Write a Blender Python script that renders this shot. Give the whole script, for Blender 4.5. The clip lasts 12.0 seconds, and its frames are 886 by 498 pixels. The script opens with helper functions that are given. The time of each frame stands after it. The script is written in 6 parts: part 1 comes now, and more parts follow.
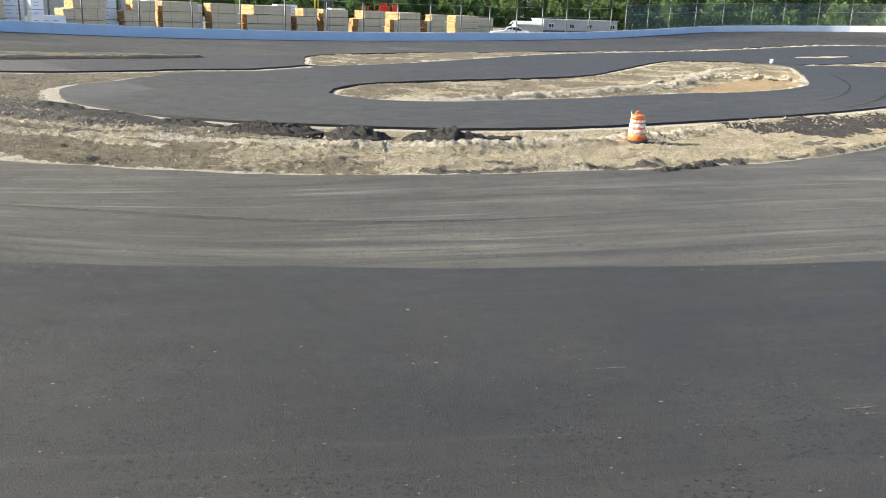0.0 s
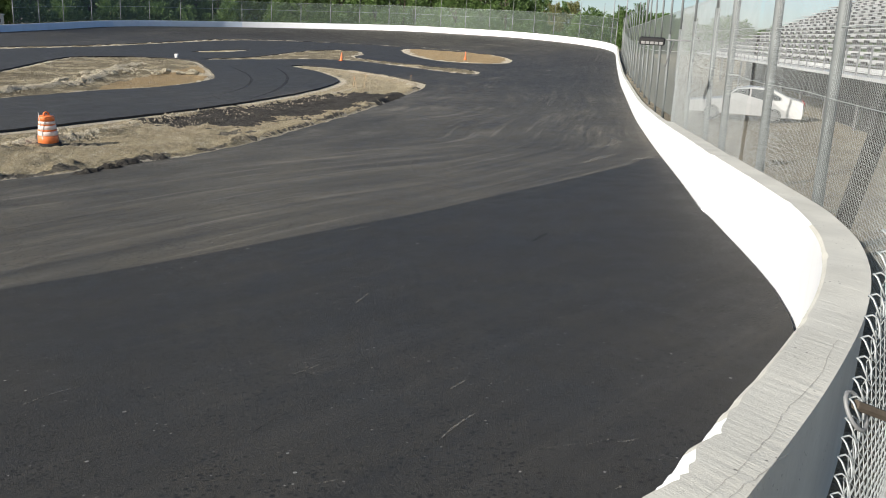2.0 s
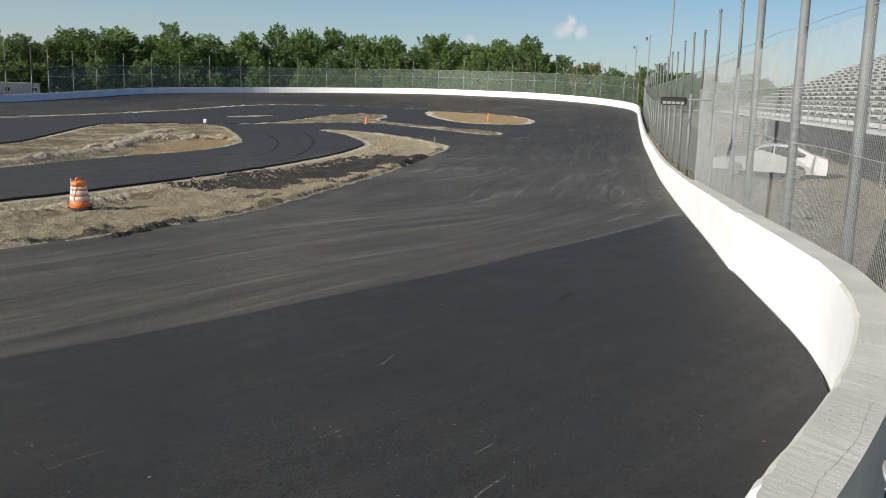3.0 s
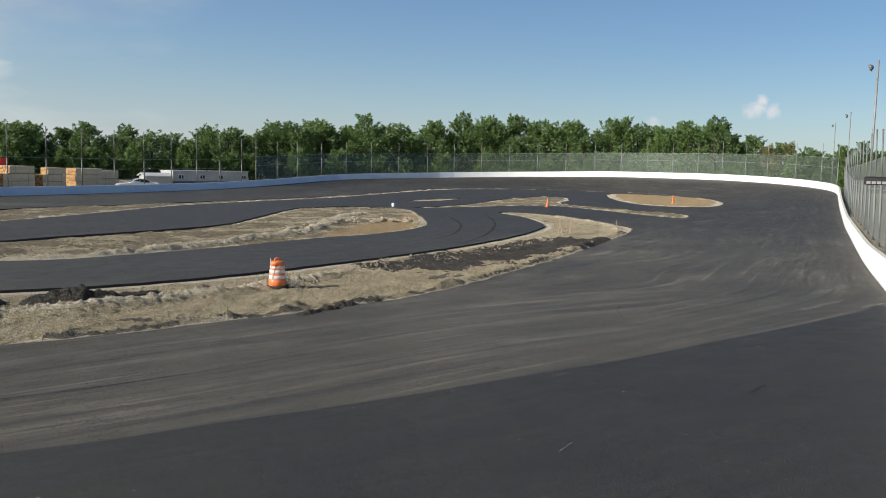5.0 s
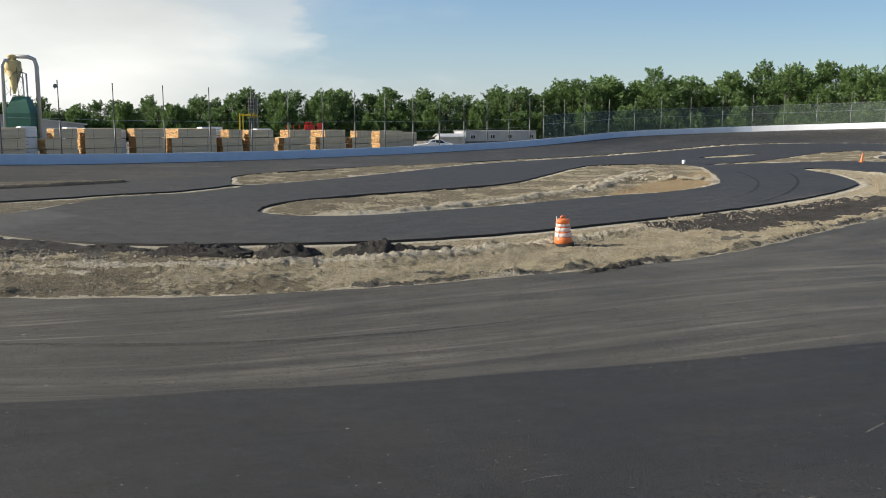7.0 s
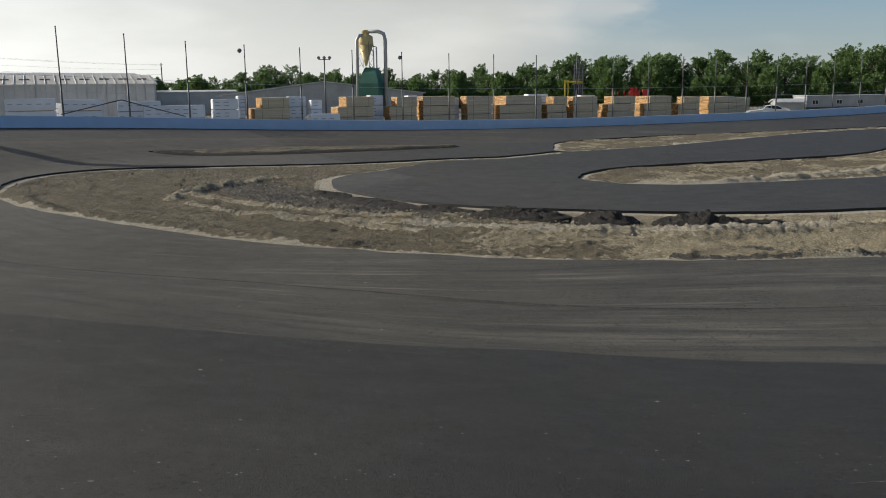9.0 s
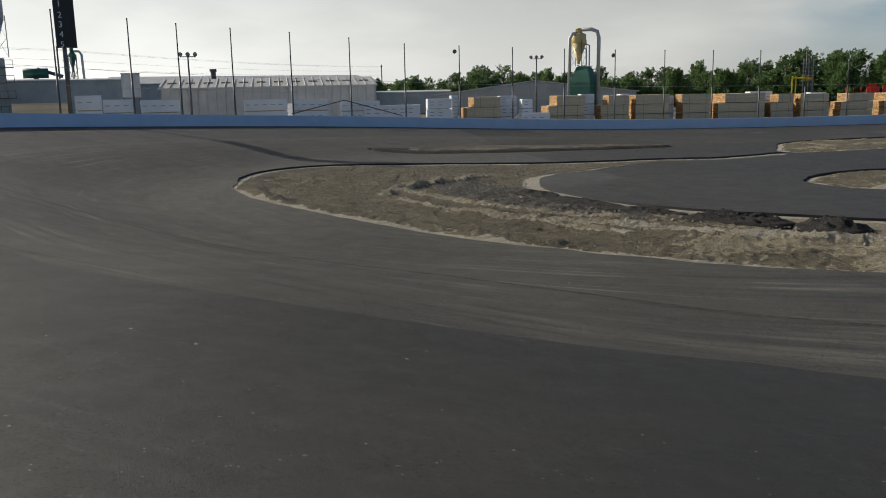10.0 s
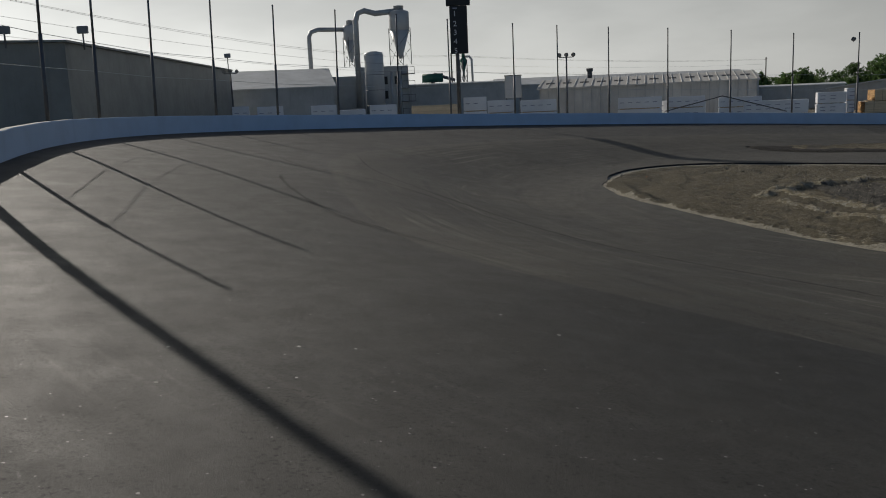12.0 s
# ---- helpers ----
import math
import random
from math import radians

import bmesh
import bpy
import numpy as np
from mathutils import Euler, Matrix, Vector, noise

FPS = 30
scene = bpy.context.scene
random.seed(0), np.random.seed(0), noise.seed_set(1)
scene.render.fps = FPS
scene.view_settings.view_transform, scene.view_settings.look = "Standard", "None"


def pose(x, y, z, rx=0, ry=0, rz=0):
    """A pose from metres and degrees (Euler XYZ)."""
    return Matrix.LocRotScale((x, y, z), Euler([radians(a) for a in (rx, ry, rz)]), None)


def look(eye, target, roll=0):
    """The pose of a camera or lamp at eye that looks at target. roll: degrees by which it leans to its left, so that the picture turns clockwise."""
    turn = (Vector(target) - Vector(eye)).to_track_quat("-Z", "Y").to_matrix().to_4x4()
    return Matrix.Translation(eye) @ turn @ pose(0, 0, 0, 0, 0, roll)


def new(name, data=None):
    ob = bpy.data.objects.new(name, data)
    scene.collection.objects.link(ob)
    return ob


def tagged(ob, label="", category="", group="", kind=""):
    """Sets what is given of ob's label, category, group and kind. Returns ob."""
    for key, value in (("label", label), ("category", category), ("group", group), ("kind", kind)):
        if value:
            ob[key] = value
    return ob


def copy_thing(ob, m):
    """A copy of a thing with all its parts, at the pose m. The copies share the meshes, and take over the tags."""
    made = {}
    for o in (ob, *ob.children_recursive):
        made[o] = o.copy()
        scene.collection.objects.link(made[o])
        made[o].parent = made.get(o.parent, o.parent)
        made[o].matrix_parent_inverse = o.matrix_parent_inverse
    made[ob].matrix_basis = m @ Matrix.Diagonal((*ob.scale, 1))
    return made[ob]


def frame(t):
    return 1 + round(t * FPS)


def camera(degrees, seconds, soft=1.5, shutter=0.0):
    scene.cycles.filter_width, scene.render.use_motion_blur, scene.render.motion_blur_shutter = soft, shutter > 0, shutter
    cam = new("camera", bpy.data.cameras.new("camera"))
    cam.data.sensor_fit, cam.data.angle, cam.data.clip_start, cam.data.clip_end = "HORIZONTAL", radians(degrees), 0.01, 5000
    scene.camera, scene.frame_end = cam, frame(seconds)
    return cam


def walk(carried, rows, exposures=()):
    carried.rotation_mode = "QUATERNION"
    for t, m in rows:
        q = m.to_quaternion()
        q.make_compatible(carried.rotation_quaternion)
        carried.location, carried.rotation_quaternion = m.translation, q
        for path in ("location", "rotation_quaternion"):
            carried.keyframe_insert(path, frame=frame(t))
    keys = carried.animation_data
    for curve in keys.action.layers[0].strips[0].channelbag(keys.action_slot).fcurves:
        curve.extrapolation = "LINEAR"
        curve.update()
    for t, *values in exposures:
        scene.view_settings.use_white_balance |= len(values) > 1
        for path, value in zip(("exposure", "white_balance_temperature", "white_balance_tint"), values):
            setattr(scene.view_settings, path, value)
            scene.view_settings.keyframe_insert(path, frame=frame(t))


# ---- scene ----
cam = camera(55.6, 12.0, soft=1.0)
EYE = Vector((0, 0, 4.2))


# the sway of the hand: seconds, metres to the right, metres up
SWAY = [(0, 0.022, -0.03), (1.5, 0.018, -0.025), (2, 0.002, -0.007), (2.5, 0, 0), (3, -0.002, 0.014), (3.2, -0.002, 0.016), (6, 0, 0.012), (12, 0, 0)]


def aim(t, yaw, pitch, roll):
    """The camera turned on its spot: yaw to the left, pitch up, roll, in degrees."""
    a, b = radians(yaw), radians(pitch)
    way = Vector((-math.sin(a) * math.cos(b), math.cos(a) * math.cos(b), math.sin(b)))
    right, rise_up = (float(np.interp(t, [row[0] for row in SWAY], [row[k] for row in SWAY])) for k in (1, 2))
    eye = EYE + Vector((math.cos(a) * right, math.sin(a) * right, rise_up))
    return look(eye, eye + way, roll)


# seconds, yaw, pitch, roll
PATH = [
    (0, 0.82, -16.15, 2.22),
    (0.5, -8.29, -15.88, 2.12),
    (1, -21.68, -15.43, 2.36),
    (1.5, -31.73, -15.10, 3.33),
    (2, -37.51, -14.67, 3.23),
    (2.5, -37.80, -14.27, 2.52),
    (3, -35.60, -10.70, 2.35),
    (3.2, -35.03, -8.27, 2.22),
    (4.8, -26.12, -5.10, 1.81),
    (5, -23.08, -5.51, 1.51),
    (5.5, -17.59, -7.40, 0.92),
    (6, -12.40, -7.99, 0.42),
    (6.5, -7.74, -8.17, -0.03),
    (6.7, -6.09, -8.28, -0.03),
    (8.3, 8.24, -10.58, 0.02),
    (8.5, 10.67, -10.59, -0.02),
    (9, 18.00, -10.71, -0.72),
    (9.5, 25.77, -10.68, -0.88),
    (10, 32.16, -10.54, -1.21),
    (10.5, 37.92, -10.45, -1.60),
    (11, 43.53, -10.38, -1.72),
    (11.5, 50.66, -10.22, -2.11),
    (12, 57.11, -9.87, -2.54),
]
walk(cam, [(t, aim(t, yaw, pitch, roll)) for t, yaw, pitch, roll in PATH],
     exposures=[(0, 1.45), (0.5, 1.42), (1, 1.40), (1.5, 0.84), (2, 0.45), (2.5, 0.31), (3.2, 0.2), (5, 0.3), (6.5, 0.53), (8.5, 0.07), (9.5, -0.06), (10.5, -0.36), (12, -0.84)])

# ---- sky and sun: late sun, low on the west side ----
SUN_AZ, SUN_EL = radians(93.7), radians(25.0)  # to the left of +y, above the horizon
TO_SUN = Vector((-math.sin(SUN_AZ) * math.cos(SUN_EL), math.cos(SUN_AZ) * math.cos(SUN_EL), math.sin(SUN_EL)))
world = bpy.data.worlds.new("sky")
scene.world = world
world.use_nodes = True
wn, wl = world.node_tree.nodes, world.node_tree.links
sky = wn.new("ShaderNodeTexSky")
sky.sky_type, sky.sun_disc = "NISHITA", False
sky.sun_elevation, sky.sun_rotation = SUN_EL, -SUN_AZ
sky.air_density, sky.dust_density, sky.ozone_density, sky.altitude = 1.1, 0.4, 3.0, 200
# thin high cloud, denser towards the sun's side, and two small heaped clouds low in the east
way = wn.new("ShaderNodeTexCoord").outputs["Generated"]


def w_node(kind, ins, **props):
    node = wn.new(kind)
    for key, value in props.items():
        if key == "op":
            node.operation = value
        elif key == "data":
            node.data_type = value
    for key, value in ins.items():
        if isinstance(value, bpy.types.NodeSocket):
            wl.new(value, node.inputs[key])
        else:
            node.inputs[key].default_value = value
    return node


def w_math(op, a, b=0.0):
    return w_node("ShaderNodeMath", {0: a, 1: b}, op=op).outputs[0]


def w_range(x, a, b, c=0.0, d=1.0):
    node = w_node("ShaderNodeMapRange", {"Value": x, "From Min": a, "From Max": b, "To Min": c, "To Max": d})
    node.interpolation_type = "SMOOTHSTEP"
    return node.outputs[0]


axis = w_node("ShaderNodeSeparateXYZ", {0: way})
flat = w_node("ShaderNodeMapping", {"Vector": way, "Scale": (1.0, 1.0, 3.2)}).outputs[0]
streaks = w_node("ShaderNodeTexNoise", {"Vector": flat, "Scale": 2.6, "Detail": 7.0, "Roughness": 0.52}).outputs["Fac"]
toward = w_math("ADD", w_math("MULTIPLY", axis.outputs["X"], -1.0), w_math("MULTIPLY", streaks, 1.1))
veil = w_math("MULTIPLY", w_range(toward, 0.42, 0.92), 0.9)
tufts = w_node("ShaderNodeTexNoise", {"Vector": flat, "Scale": 5.0, "Detail": 8.0, "Roughness": 0.5}).outputs["Fac"]
bank = w_math("ADD", w_math("MULTIPLY", axis.outputs["X"], -1.3), w_math("MULTIPLY", tufts, 0.7))
bank = w_math("MULTIPLY", w_range(bank, 0.41, 0.51), w_range(axis.outputs["Z"], 0.05, 0.09, 0.0, 0.6))
veil = w_math("MAXIMUM", veil, bank)
low = w_math("MULTIPLY", w_range(axis.outputs["Z"], 0.0, 0.16, 0.50, 0.0), w_range(axis.outputs["X"], -0.1, 0.6, 1.0, 0.45))
grey = wn.new("ShaderNodeRGBToBW")
wl.new(sky.outputs["Color"], grey.inputs[0])
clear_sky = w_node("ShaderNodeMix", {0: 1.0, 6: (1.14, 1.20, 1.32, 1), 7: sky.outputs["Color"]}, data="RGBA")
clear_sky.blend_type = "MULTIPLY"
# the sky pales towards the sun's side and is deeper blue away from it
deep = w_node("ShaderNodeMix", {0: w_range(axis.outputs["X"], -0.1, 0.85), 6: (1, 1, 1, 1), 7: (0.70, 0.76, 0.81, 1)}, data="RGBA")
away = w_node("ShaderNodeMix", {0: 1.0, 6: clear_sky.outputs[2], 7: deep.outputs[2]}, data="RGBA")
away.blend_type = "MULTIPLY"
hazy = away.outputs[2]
for share, tint in ((low, (1.03, 1.22, 1.52, 1)), (veil, (1.68, 1.68, 1.60, 1))):
    white = w_node("ShaderNodeMix", {0: 1.0, 6: tint}, data="RGBA")
    white.blend_type = "MULTIPLY"
    wl.new(grey.outputs[0], white.inputs[7])
    if share is veil:  # brighter and thinner tufts in the high cloud
        lit = w_node("ShaderNodeMix", {0: 1.0, 6: white.outputs[2]}, data="RGBA")
        lit.blend_type = "MULTIPLY"
        wl.new(w_range(tufts, 0.36, 0.66, 1.08, 1.24), lit.inputs[7])
        white = lit
    hazy = w_node("ShaderNodeMix", {0: share, 6: hazy, 7: white.outputs[2]}, data="RGBA").outputs[2]
puff_mask = None
lump = w_node("ShaderNodeTexNoise", {"Vector": way, "Scale": 95.0, "Detail": 7.0, "Roughness": 0.62}).outputs["Fac"]
for bearing, height, size in ((-43.4, 4.65, 0.008), (-43.3, 4.25, 0.011), (-42.7, 4.0, 0.009), (-44.0, 4.05, 0.010), (-36.8, 3.3, 0.009)):
    a, e = radians(bearing), radians(height)
    spot_dir = (-math.sin(a) * math.cos(e), math.cos(a) * math.cos(e), math.sin(e))
    off = w_node("ShaderNodeVectorMath", {0: way, 1: spot_dir}, op="DISTANCE").outputs["Value"]
    one = w_range(w_math("ADD", off, w_math("MULTIPLY", w_math("SUBTRACT", lump, 0.5), size * 1.7)), size * 0.1, size * 1.15, 1.0, 0.0)
    puff_mask = one if puff_mask is None else w_math("MAXIMUM", puff_mask, one)
cloudy = w_node("ShaderNodeMix", {0: w_math("MULTIPLY", puff_mask, w_range(axis.outputs["Z"], 0.05, 0.085, 0.2, 0.6)), 6: hazy, 7: (10.4, 9.3, 9.2, 1)}, data="RGBA").outputs[2]
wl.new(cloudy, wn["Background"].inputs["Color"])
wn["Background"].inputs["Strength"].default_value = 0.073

sun_data = bpy.data.lights.new("sun", "SUN")
sun_data.energy, sun_data.angle, sun_data.color = 5.0, radians(0.5), (1.0, 0.925, 0.82)
sun = new("sun", sun_data)
sun.matrix_world = look(TO_SUN * 300, (0, 0, 0))


# ---- materials ----
class Nodes:
    """A short way to write node trees."""

    def __init__(self, name, rough=0.8, metal=0.0):
        self.mat = bpy.data.materials.new(name)
        self.mat.use_nodes = True
        self.t = self.mat.node_tree
        self.b = self.t.nodes["Principled BSDF"]
        self.b.inputs["Roughness"].default_value = rough
        self.b.inputs["Metallic"].default_value = metal
        self.co = self.t.nodes.new("ShaderNodeTexCoord").outputs["Object"]

    def add(self, kind, **ins):
        node = self.t.nodes.new(kind)
        for key, value in ins.items():
            self.set(node.inputs[key.replace("_", " ")], value)
        return node

    def set(self, socket, value):
        if isinstance(value, bpy.types.NodeSocket):
            self.t.links.new(value, socket)
        else:
            socket.default_value = value

    def noise(self, scale, detail=4.0, rough=0.55, co=None, stretch=None):
        co = co or self.co
        if stretch:
            node = self.t.nodes.new("ShaderNodeMapping")
            self.set(node.inputs["Vector"], co)
            node.inputs["Scale"].default_value = stretch
            co = node.outputs["Vector"]
        return self.add("ShaderNodeTexNoise", Vector=co, Scale=scale, Detail=detail, Roughness=rough).outputs["Fac"]

    def ramp(self, fac, stops):
        node = self.t.nodes.new("ShaderNodeValToRGB")
        self.set(node.inputs["Fac"], fac)
        e = node.color_ramp.elements
        while len(e) < len(stops):
            e.new(0.5)
        for k, (pos, c) in enumerate(stops):
            c = (c, c, c) if isinstance(c, (int, float)) else c
            e[k].position, e[k].color = pos, (*c, 1)
        return node.outputs["Color"]

    def mix(self, fac, a, b, kind="MIX"):
        node = self.t.nodes.new("ShaderNodeMix")
        node.data_type, node.blend_type = "RGBA", kind
        for key, v in ((0, fac), (6, a), (7, b)):
            v = (*v, 1) if isinstance(v, tuple) and len(v) == 3 else v
            self.set(node.inputs[key], v)
        return node.outputs[2]

    def math(self, op, a, b=0.0, c=0.0):
        node = self.t.nodes.new("ShaderNodeMath")
        node.operation = op
        for k, v in enumerate((a, b, c)):
            self.set(node.inputs[k], v)
        return node.outputs[0]

    def done(self, color, bump=None, strength=0.3, distance=0.02, rough=None):
        color = (*color, 1) if isinstance(color, tuple) else color
        self.set(self.b.inputs["Base Color"], color)
        if bump is not None:
            node = self.add("ShaderNodeBump", Height=bump, Strength=strength, Distance=distance)
            self.set(self.b.inputs["Normal"], node.outputs["Normal"])
        if rough is not None:
            self.set(self.b.inputs["Roughness"], rough)
        return self.mat


def plain(name, color, rough=0.6, metal=0.0, grain=8.0, depth=0.25, bump=0.1):
    """A paint or stuff of one colour, uneven at two scales."""
    n = Nodes(name, rough, metal)
    dark = tuple(v * (1 - depth) for v in color)
    big = n.mix(n.ramp(n.noise(grain * 0.12, 3), [(0.35, 0), (0.7, 1)]), color, dark)
    return n.done(n.mix(n.math("MULTIPLY", n.noise(grain, 5), depth), big, tuple(v * 0.6 for v in color)),
                  n.noise(grain * 4, 4), bump, 0.01)


# the oval: two turns round TURN_A and TURN_B, joined by straights; the wall stands RADIUS from the axis
TURN_A, RADIUS, LENGTH = Vector((-14.0, 38.9)), 40.2, 105.0
ALONG = Vector((0.732, 0.681)).normalized()
ACROSS = Vector((-ALONG.y, ALONG.x))
TURN_B = TURN_A + ALONG * LENGTH
LAP = 2 * LENGTH + 2 * math.pi * RADIUS


def asphalt(name, tone, dust, marks, east_tone=1.0, first=1.1):
    """Rolled asphalt: stone grain, sweeps of dust and rubber that follow the turn, pale scuffs."""
    n = Nodes(name, 0.72)
    sep = n.add("ShaderNodeSeparateXYZ", Vector=n.co)
    dx, dy = n.math("SUBTRACT", sep.outputs["X"], TURN_A.x), n.math("SUBTRACT", sep.outputs["Y"], TURN_A.y)
    k = n.math("ADD", n.math("MULTIPLY", dx, ALONG.x), n.math("MULTIPLY", dy, ALONG.y))
    side = n.math("ADD", n.math("MULTIPLY", dx, ACROSS.x), n.math("MULTIPLY", dy, ACROSS.y))
    past = n.math("ADD", n.math("MINIMUM", k, 0.0), n.math("MAXIMUM", n.math("SUBTRACT", k, LENGTH), 0.0))
    r = n.math("SQRT", n.math("ADD", n.math("MULTIPLY", past, past), n.math("MULTIPLY", side, side)))
    lap = n.math("ADD", n.math("MULTIPLY", n.math("ARCTAN2", past, n.math("MULTIPLY", side, -1.0)), 36.0), n.math("MINIMUM", n.math("MAXIMUM", k, 0.0), LENGTH))
    # towards the turn's exit the traffic drifts out to the wall, and the sweeps with it
    veer = n.add("ShaderNodeMapRange", Value=lap, From_Min=-16.0, From_Max=16.0, To_Min=0.0, To_Max=11.0)
    veer.interpolation_type = "SMOOTHSTEP"
    outer = n.add("ShaderNodeMapRange", Value=r, From_Min=19.0, From_Max=34.0, To_Min=0.0, To_Max=1.0)
    r = n.math("SUBTRACT", r, n.math("MULTIPLY", veer.outputs["Result"], outer.outputs["Result"]))
    wander = n.math("MULTIPLY", n.noise(0.035, 2), 2.4)
    polar = n.add("ShaderNodeCombineXYZ", X=n.math("ADD", r, wander), Y=n.math("MULTIPLY", lap, 0.04)).outputs["Vector"]
    thin = n.add("ShaderNodeCombineXYZ", X=n.math("ADD", r, n.math("MULTIPLY", wander, 1.25)), Y=n.math("MULTIPLY", lap, 0.02)).outputs["Vector"]
    sweep = n.noise(1.1, 8, 0.66, polar)
    fine = n.noise(5.0, 6, 0.7, polar)
    patch = n.noise(0.13, 5, 0.62)
    cover = n.math("MULTIPLY", n.ramp(sweep, [(0.42, 0), (0.62, 1.0)]), n.ramp(patch, [(0.34, 0.15), (0.6, 1.0)]))
    cover = n.math("MULTIPLY", cover, n.ramp(fine, [(0.36, 0.1), (0.64, 1)]))
    stone = n.noise(62, 4, 0.8)
    c = n.mix(n.ramp(stone, [(0.40, 0), (0.60, 1)]), tuple(v * 0.6 for v in tone), tuple(v * 1.45 for v in tone))
    c = n.mix(n.math("MULTIPLY", n.ramp(n.noise(0.45, 6, 0.65), [(0.35, 0), (0.7, 1)]), 0.4), c, tuple(v * 1.5 for v in tone))
    c = n.mix(n.math("MULTIPLY", n.ramp(n.noise(4.0, 6, 0.7), [(0.45, 0), (0.75, 1)]), 0.35), c, tuple(v * 0.55 for v in tone))
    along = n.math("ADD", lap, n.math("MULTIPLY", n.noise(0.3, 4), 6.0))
    sheen_tone = n.ramp(n.math("DIVIDE", n.math("ADD", along, 60.0), 60.0), [(0.10, first), (0.42, 0.95), (0.64, 0.52), (0.88, 0.5 * east_tone)])
    c = n.mix(1.0, c, sheen_tone, "MULTIPLY")  # sun sheen put into the colour: lighter westwards, darker towards the east end
    exit_dust = n.ramp(n.math("DIVIDE", n.math("ADD", along, 60.0), 200.0), [(0.06, 0.12), (0.17, 0.32), (0.28, 1.0), (0.46, 1.0), (0.62, 0.35)])
    cover = n.math("MAXIMUM", cover, n.math("MULTIPLY", n.ramp(fine, [(0.3, 0), (0.7, 1)]), 0.25))
    c = n.mix(n.math("MULTIPLY", n.math("MULTIPLY", cover, exit_dust), dust), c, (0.21, 0.192, 0.152))
    c = n.mix(n.math("MULTIPLY", n.math("MULTIPLY", n.ramp(n.noise(0.3, 6, 0.7), [(0.3, 0.2), (0.7, 1)]), exit_dust), 0.32 * dust), c, (0.17, 0.153, 0.118))
    c = n.mix(n.math("MULTIPLY", n.ramp(n.noise(0.16, 5, 0.6), [(0.47, 0), (0.62, 1)]), 0.3 * min(1.0, dust * 2)), c, (0.095, 0.087, 0.066))
    # long thin lines that wheels and brooms have drawn along the lane: pale ones and black ones
    pale = n.math("MULTIPLY", n.ramp(n.noise(4.2, 5, 0.62, thin), [(0.565, 0), (0.66, 1)]), n.ramp(n.noise(0.22, 4), [(0.4, 0), (0.62, 1)]))
    c = n.mix(n.math("MULTIPLY", pale, 0.5 * min(1.0, dust)), c, (0.25, 0.235, 0.195))
    rubber = n.ramp(n.noise(1.6, 4, 0.55, polar), [(0.33, 1), (0.41, 0)])
    black = n.math("MAXIMUM", rubber, n.math("MULTIPLY", n.ramp(n.noise(3.1, 4, 0.6, thin), [(0.34, 1), (0.42, 0)]), 0.8))
    c = n.mix(n.math("MULTIPLY", black, marks), c, (0.017, 0.0168, 0.0165))
    for scale, size, amount in ((1.6, 0.042, 0.9), (4.0, 0.062, 0.65), (9.0, 0.10, 0.45)):
        specks = n.add("ShaderNodeTexVoronoi", Vector=n.co, Scale=scale)
        chip = n.math("MULTIPLY", n.math("LESS_THAN", specks.outputs["Distance"], size), n.ramp(n.noise(scale * 0.31, 2), [(0.5, 0), (0.58, 1)]))
        c = n.mix(n.math("MULTIPLY", chip, amount), c, (0.34, 0.335, 0.32))
    pit = 0.0
    for scale, size in ((19.0, 0.27), (11.0, 0.22), (6.5, 0.13)):
        pits = n.add("ShaderNodeTexVoronoi", Vector=n.co, Scale=scale)
        pit = n.math("MAXIMUM", pit, n.math("MULTIPLY", n.math("LESS_THAN", pits.outputs["Distance"], size), n.ramp(n.noise(scale * 0.07, 3), [(0.42, 0), (0.55, 1)])))
    c = n.mix(n.math("MULTIPLY", pit, 0.9), c, (0.004, 0.004, 0.004))
    worn_spots = n.math("MULTIPLY", n.ramp(n.noise(2.6, 6, 0.8, None, (0.45, 1.5, 1)), [(0.60, 0), (0.66, 1)]), n.ramp(n.noise(0.35, 3), [(0.46, 0), (0.6, 1)]))
    c = n.mix(n.math("MULTIPLY", worn_spots, 0.55), c, (0.016, 0.0145, 0.013))
    scuff = n.math("MULTIPLY", n.ramp(n.noise(2.2, 6, 0.75, None, (0.35, 1.6, 1)), [(0.68, 0), (0.73, 1)]), n.ramp(n.noise(0.3, 2), [(0.5, 0), (0.62, 1)]))
    c = n.mix(n.math("MULTIPLY", scuff, 0.2), c, (0.3, 0.29, 0.27))
    rough = n.ramp(n.noise(1.2, 5, 0.65), [(0.3, 0.58), (0.7, 0.74)])
    n.b.inputs["Specular IOR Level"].default_value = 0.43
    relief = n.math("SUBTRACT", n.math("ADD", n.math("ADD", stone, n.math("MULTIPLY", n.noise(22, 3, 0.6), 0.7)), n.math("MULTIPLY", n.noise(5.5, 5, 0.75, None, (0.5, 1.3, 1)), 0.8)), n.math("MULTIPLY", pit, 0.8))
    return n.done(c, relief, 0.75, 0.015, rough)


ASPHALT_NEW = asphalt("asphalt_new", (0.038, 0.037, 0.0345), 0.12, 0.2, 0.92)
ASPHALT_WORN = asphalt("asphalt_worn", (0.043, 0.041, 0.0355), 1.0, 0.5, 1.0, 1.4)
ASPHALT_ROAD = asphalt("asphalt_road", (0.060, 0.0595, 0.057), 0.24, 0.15)


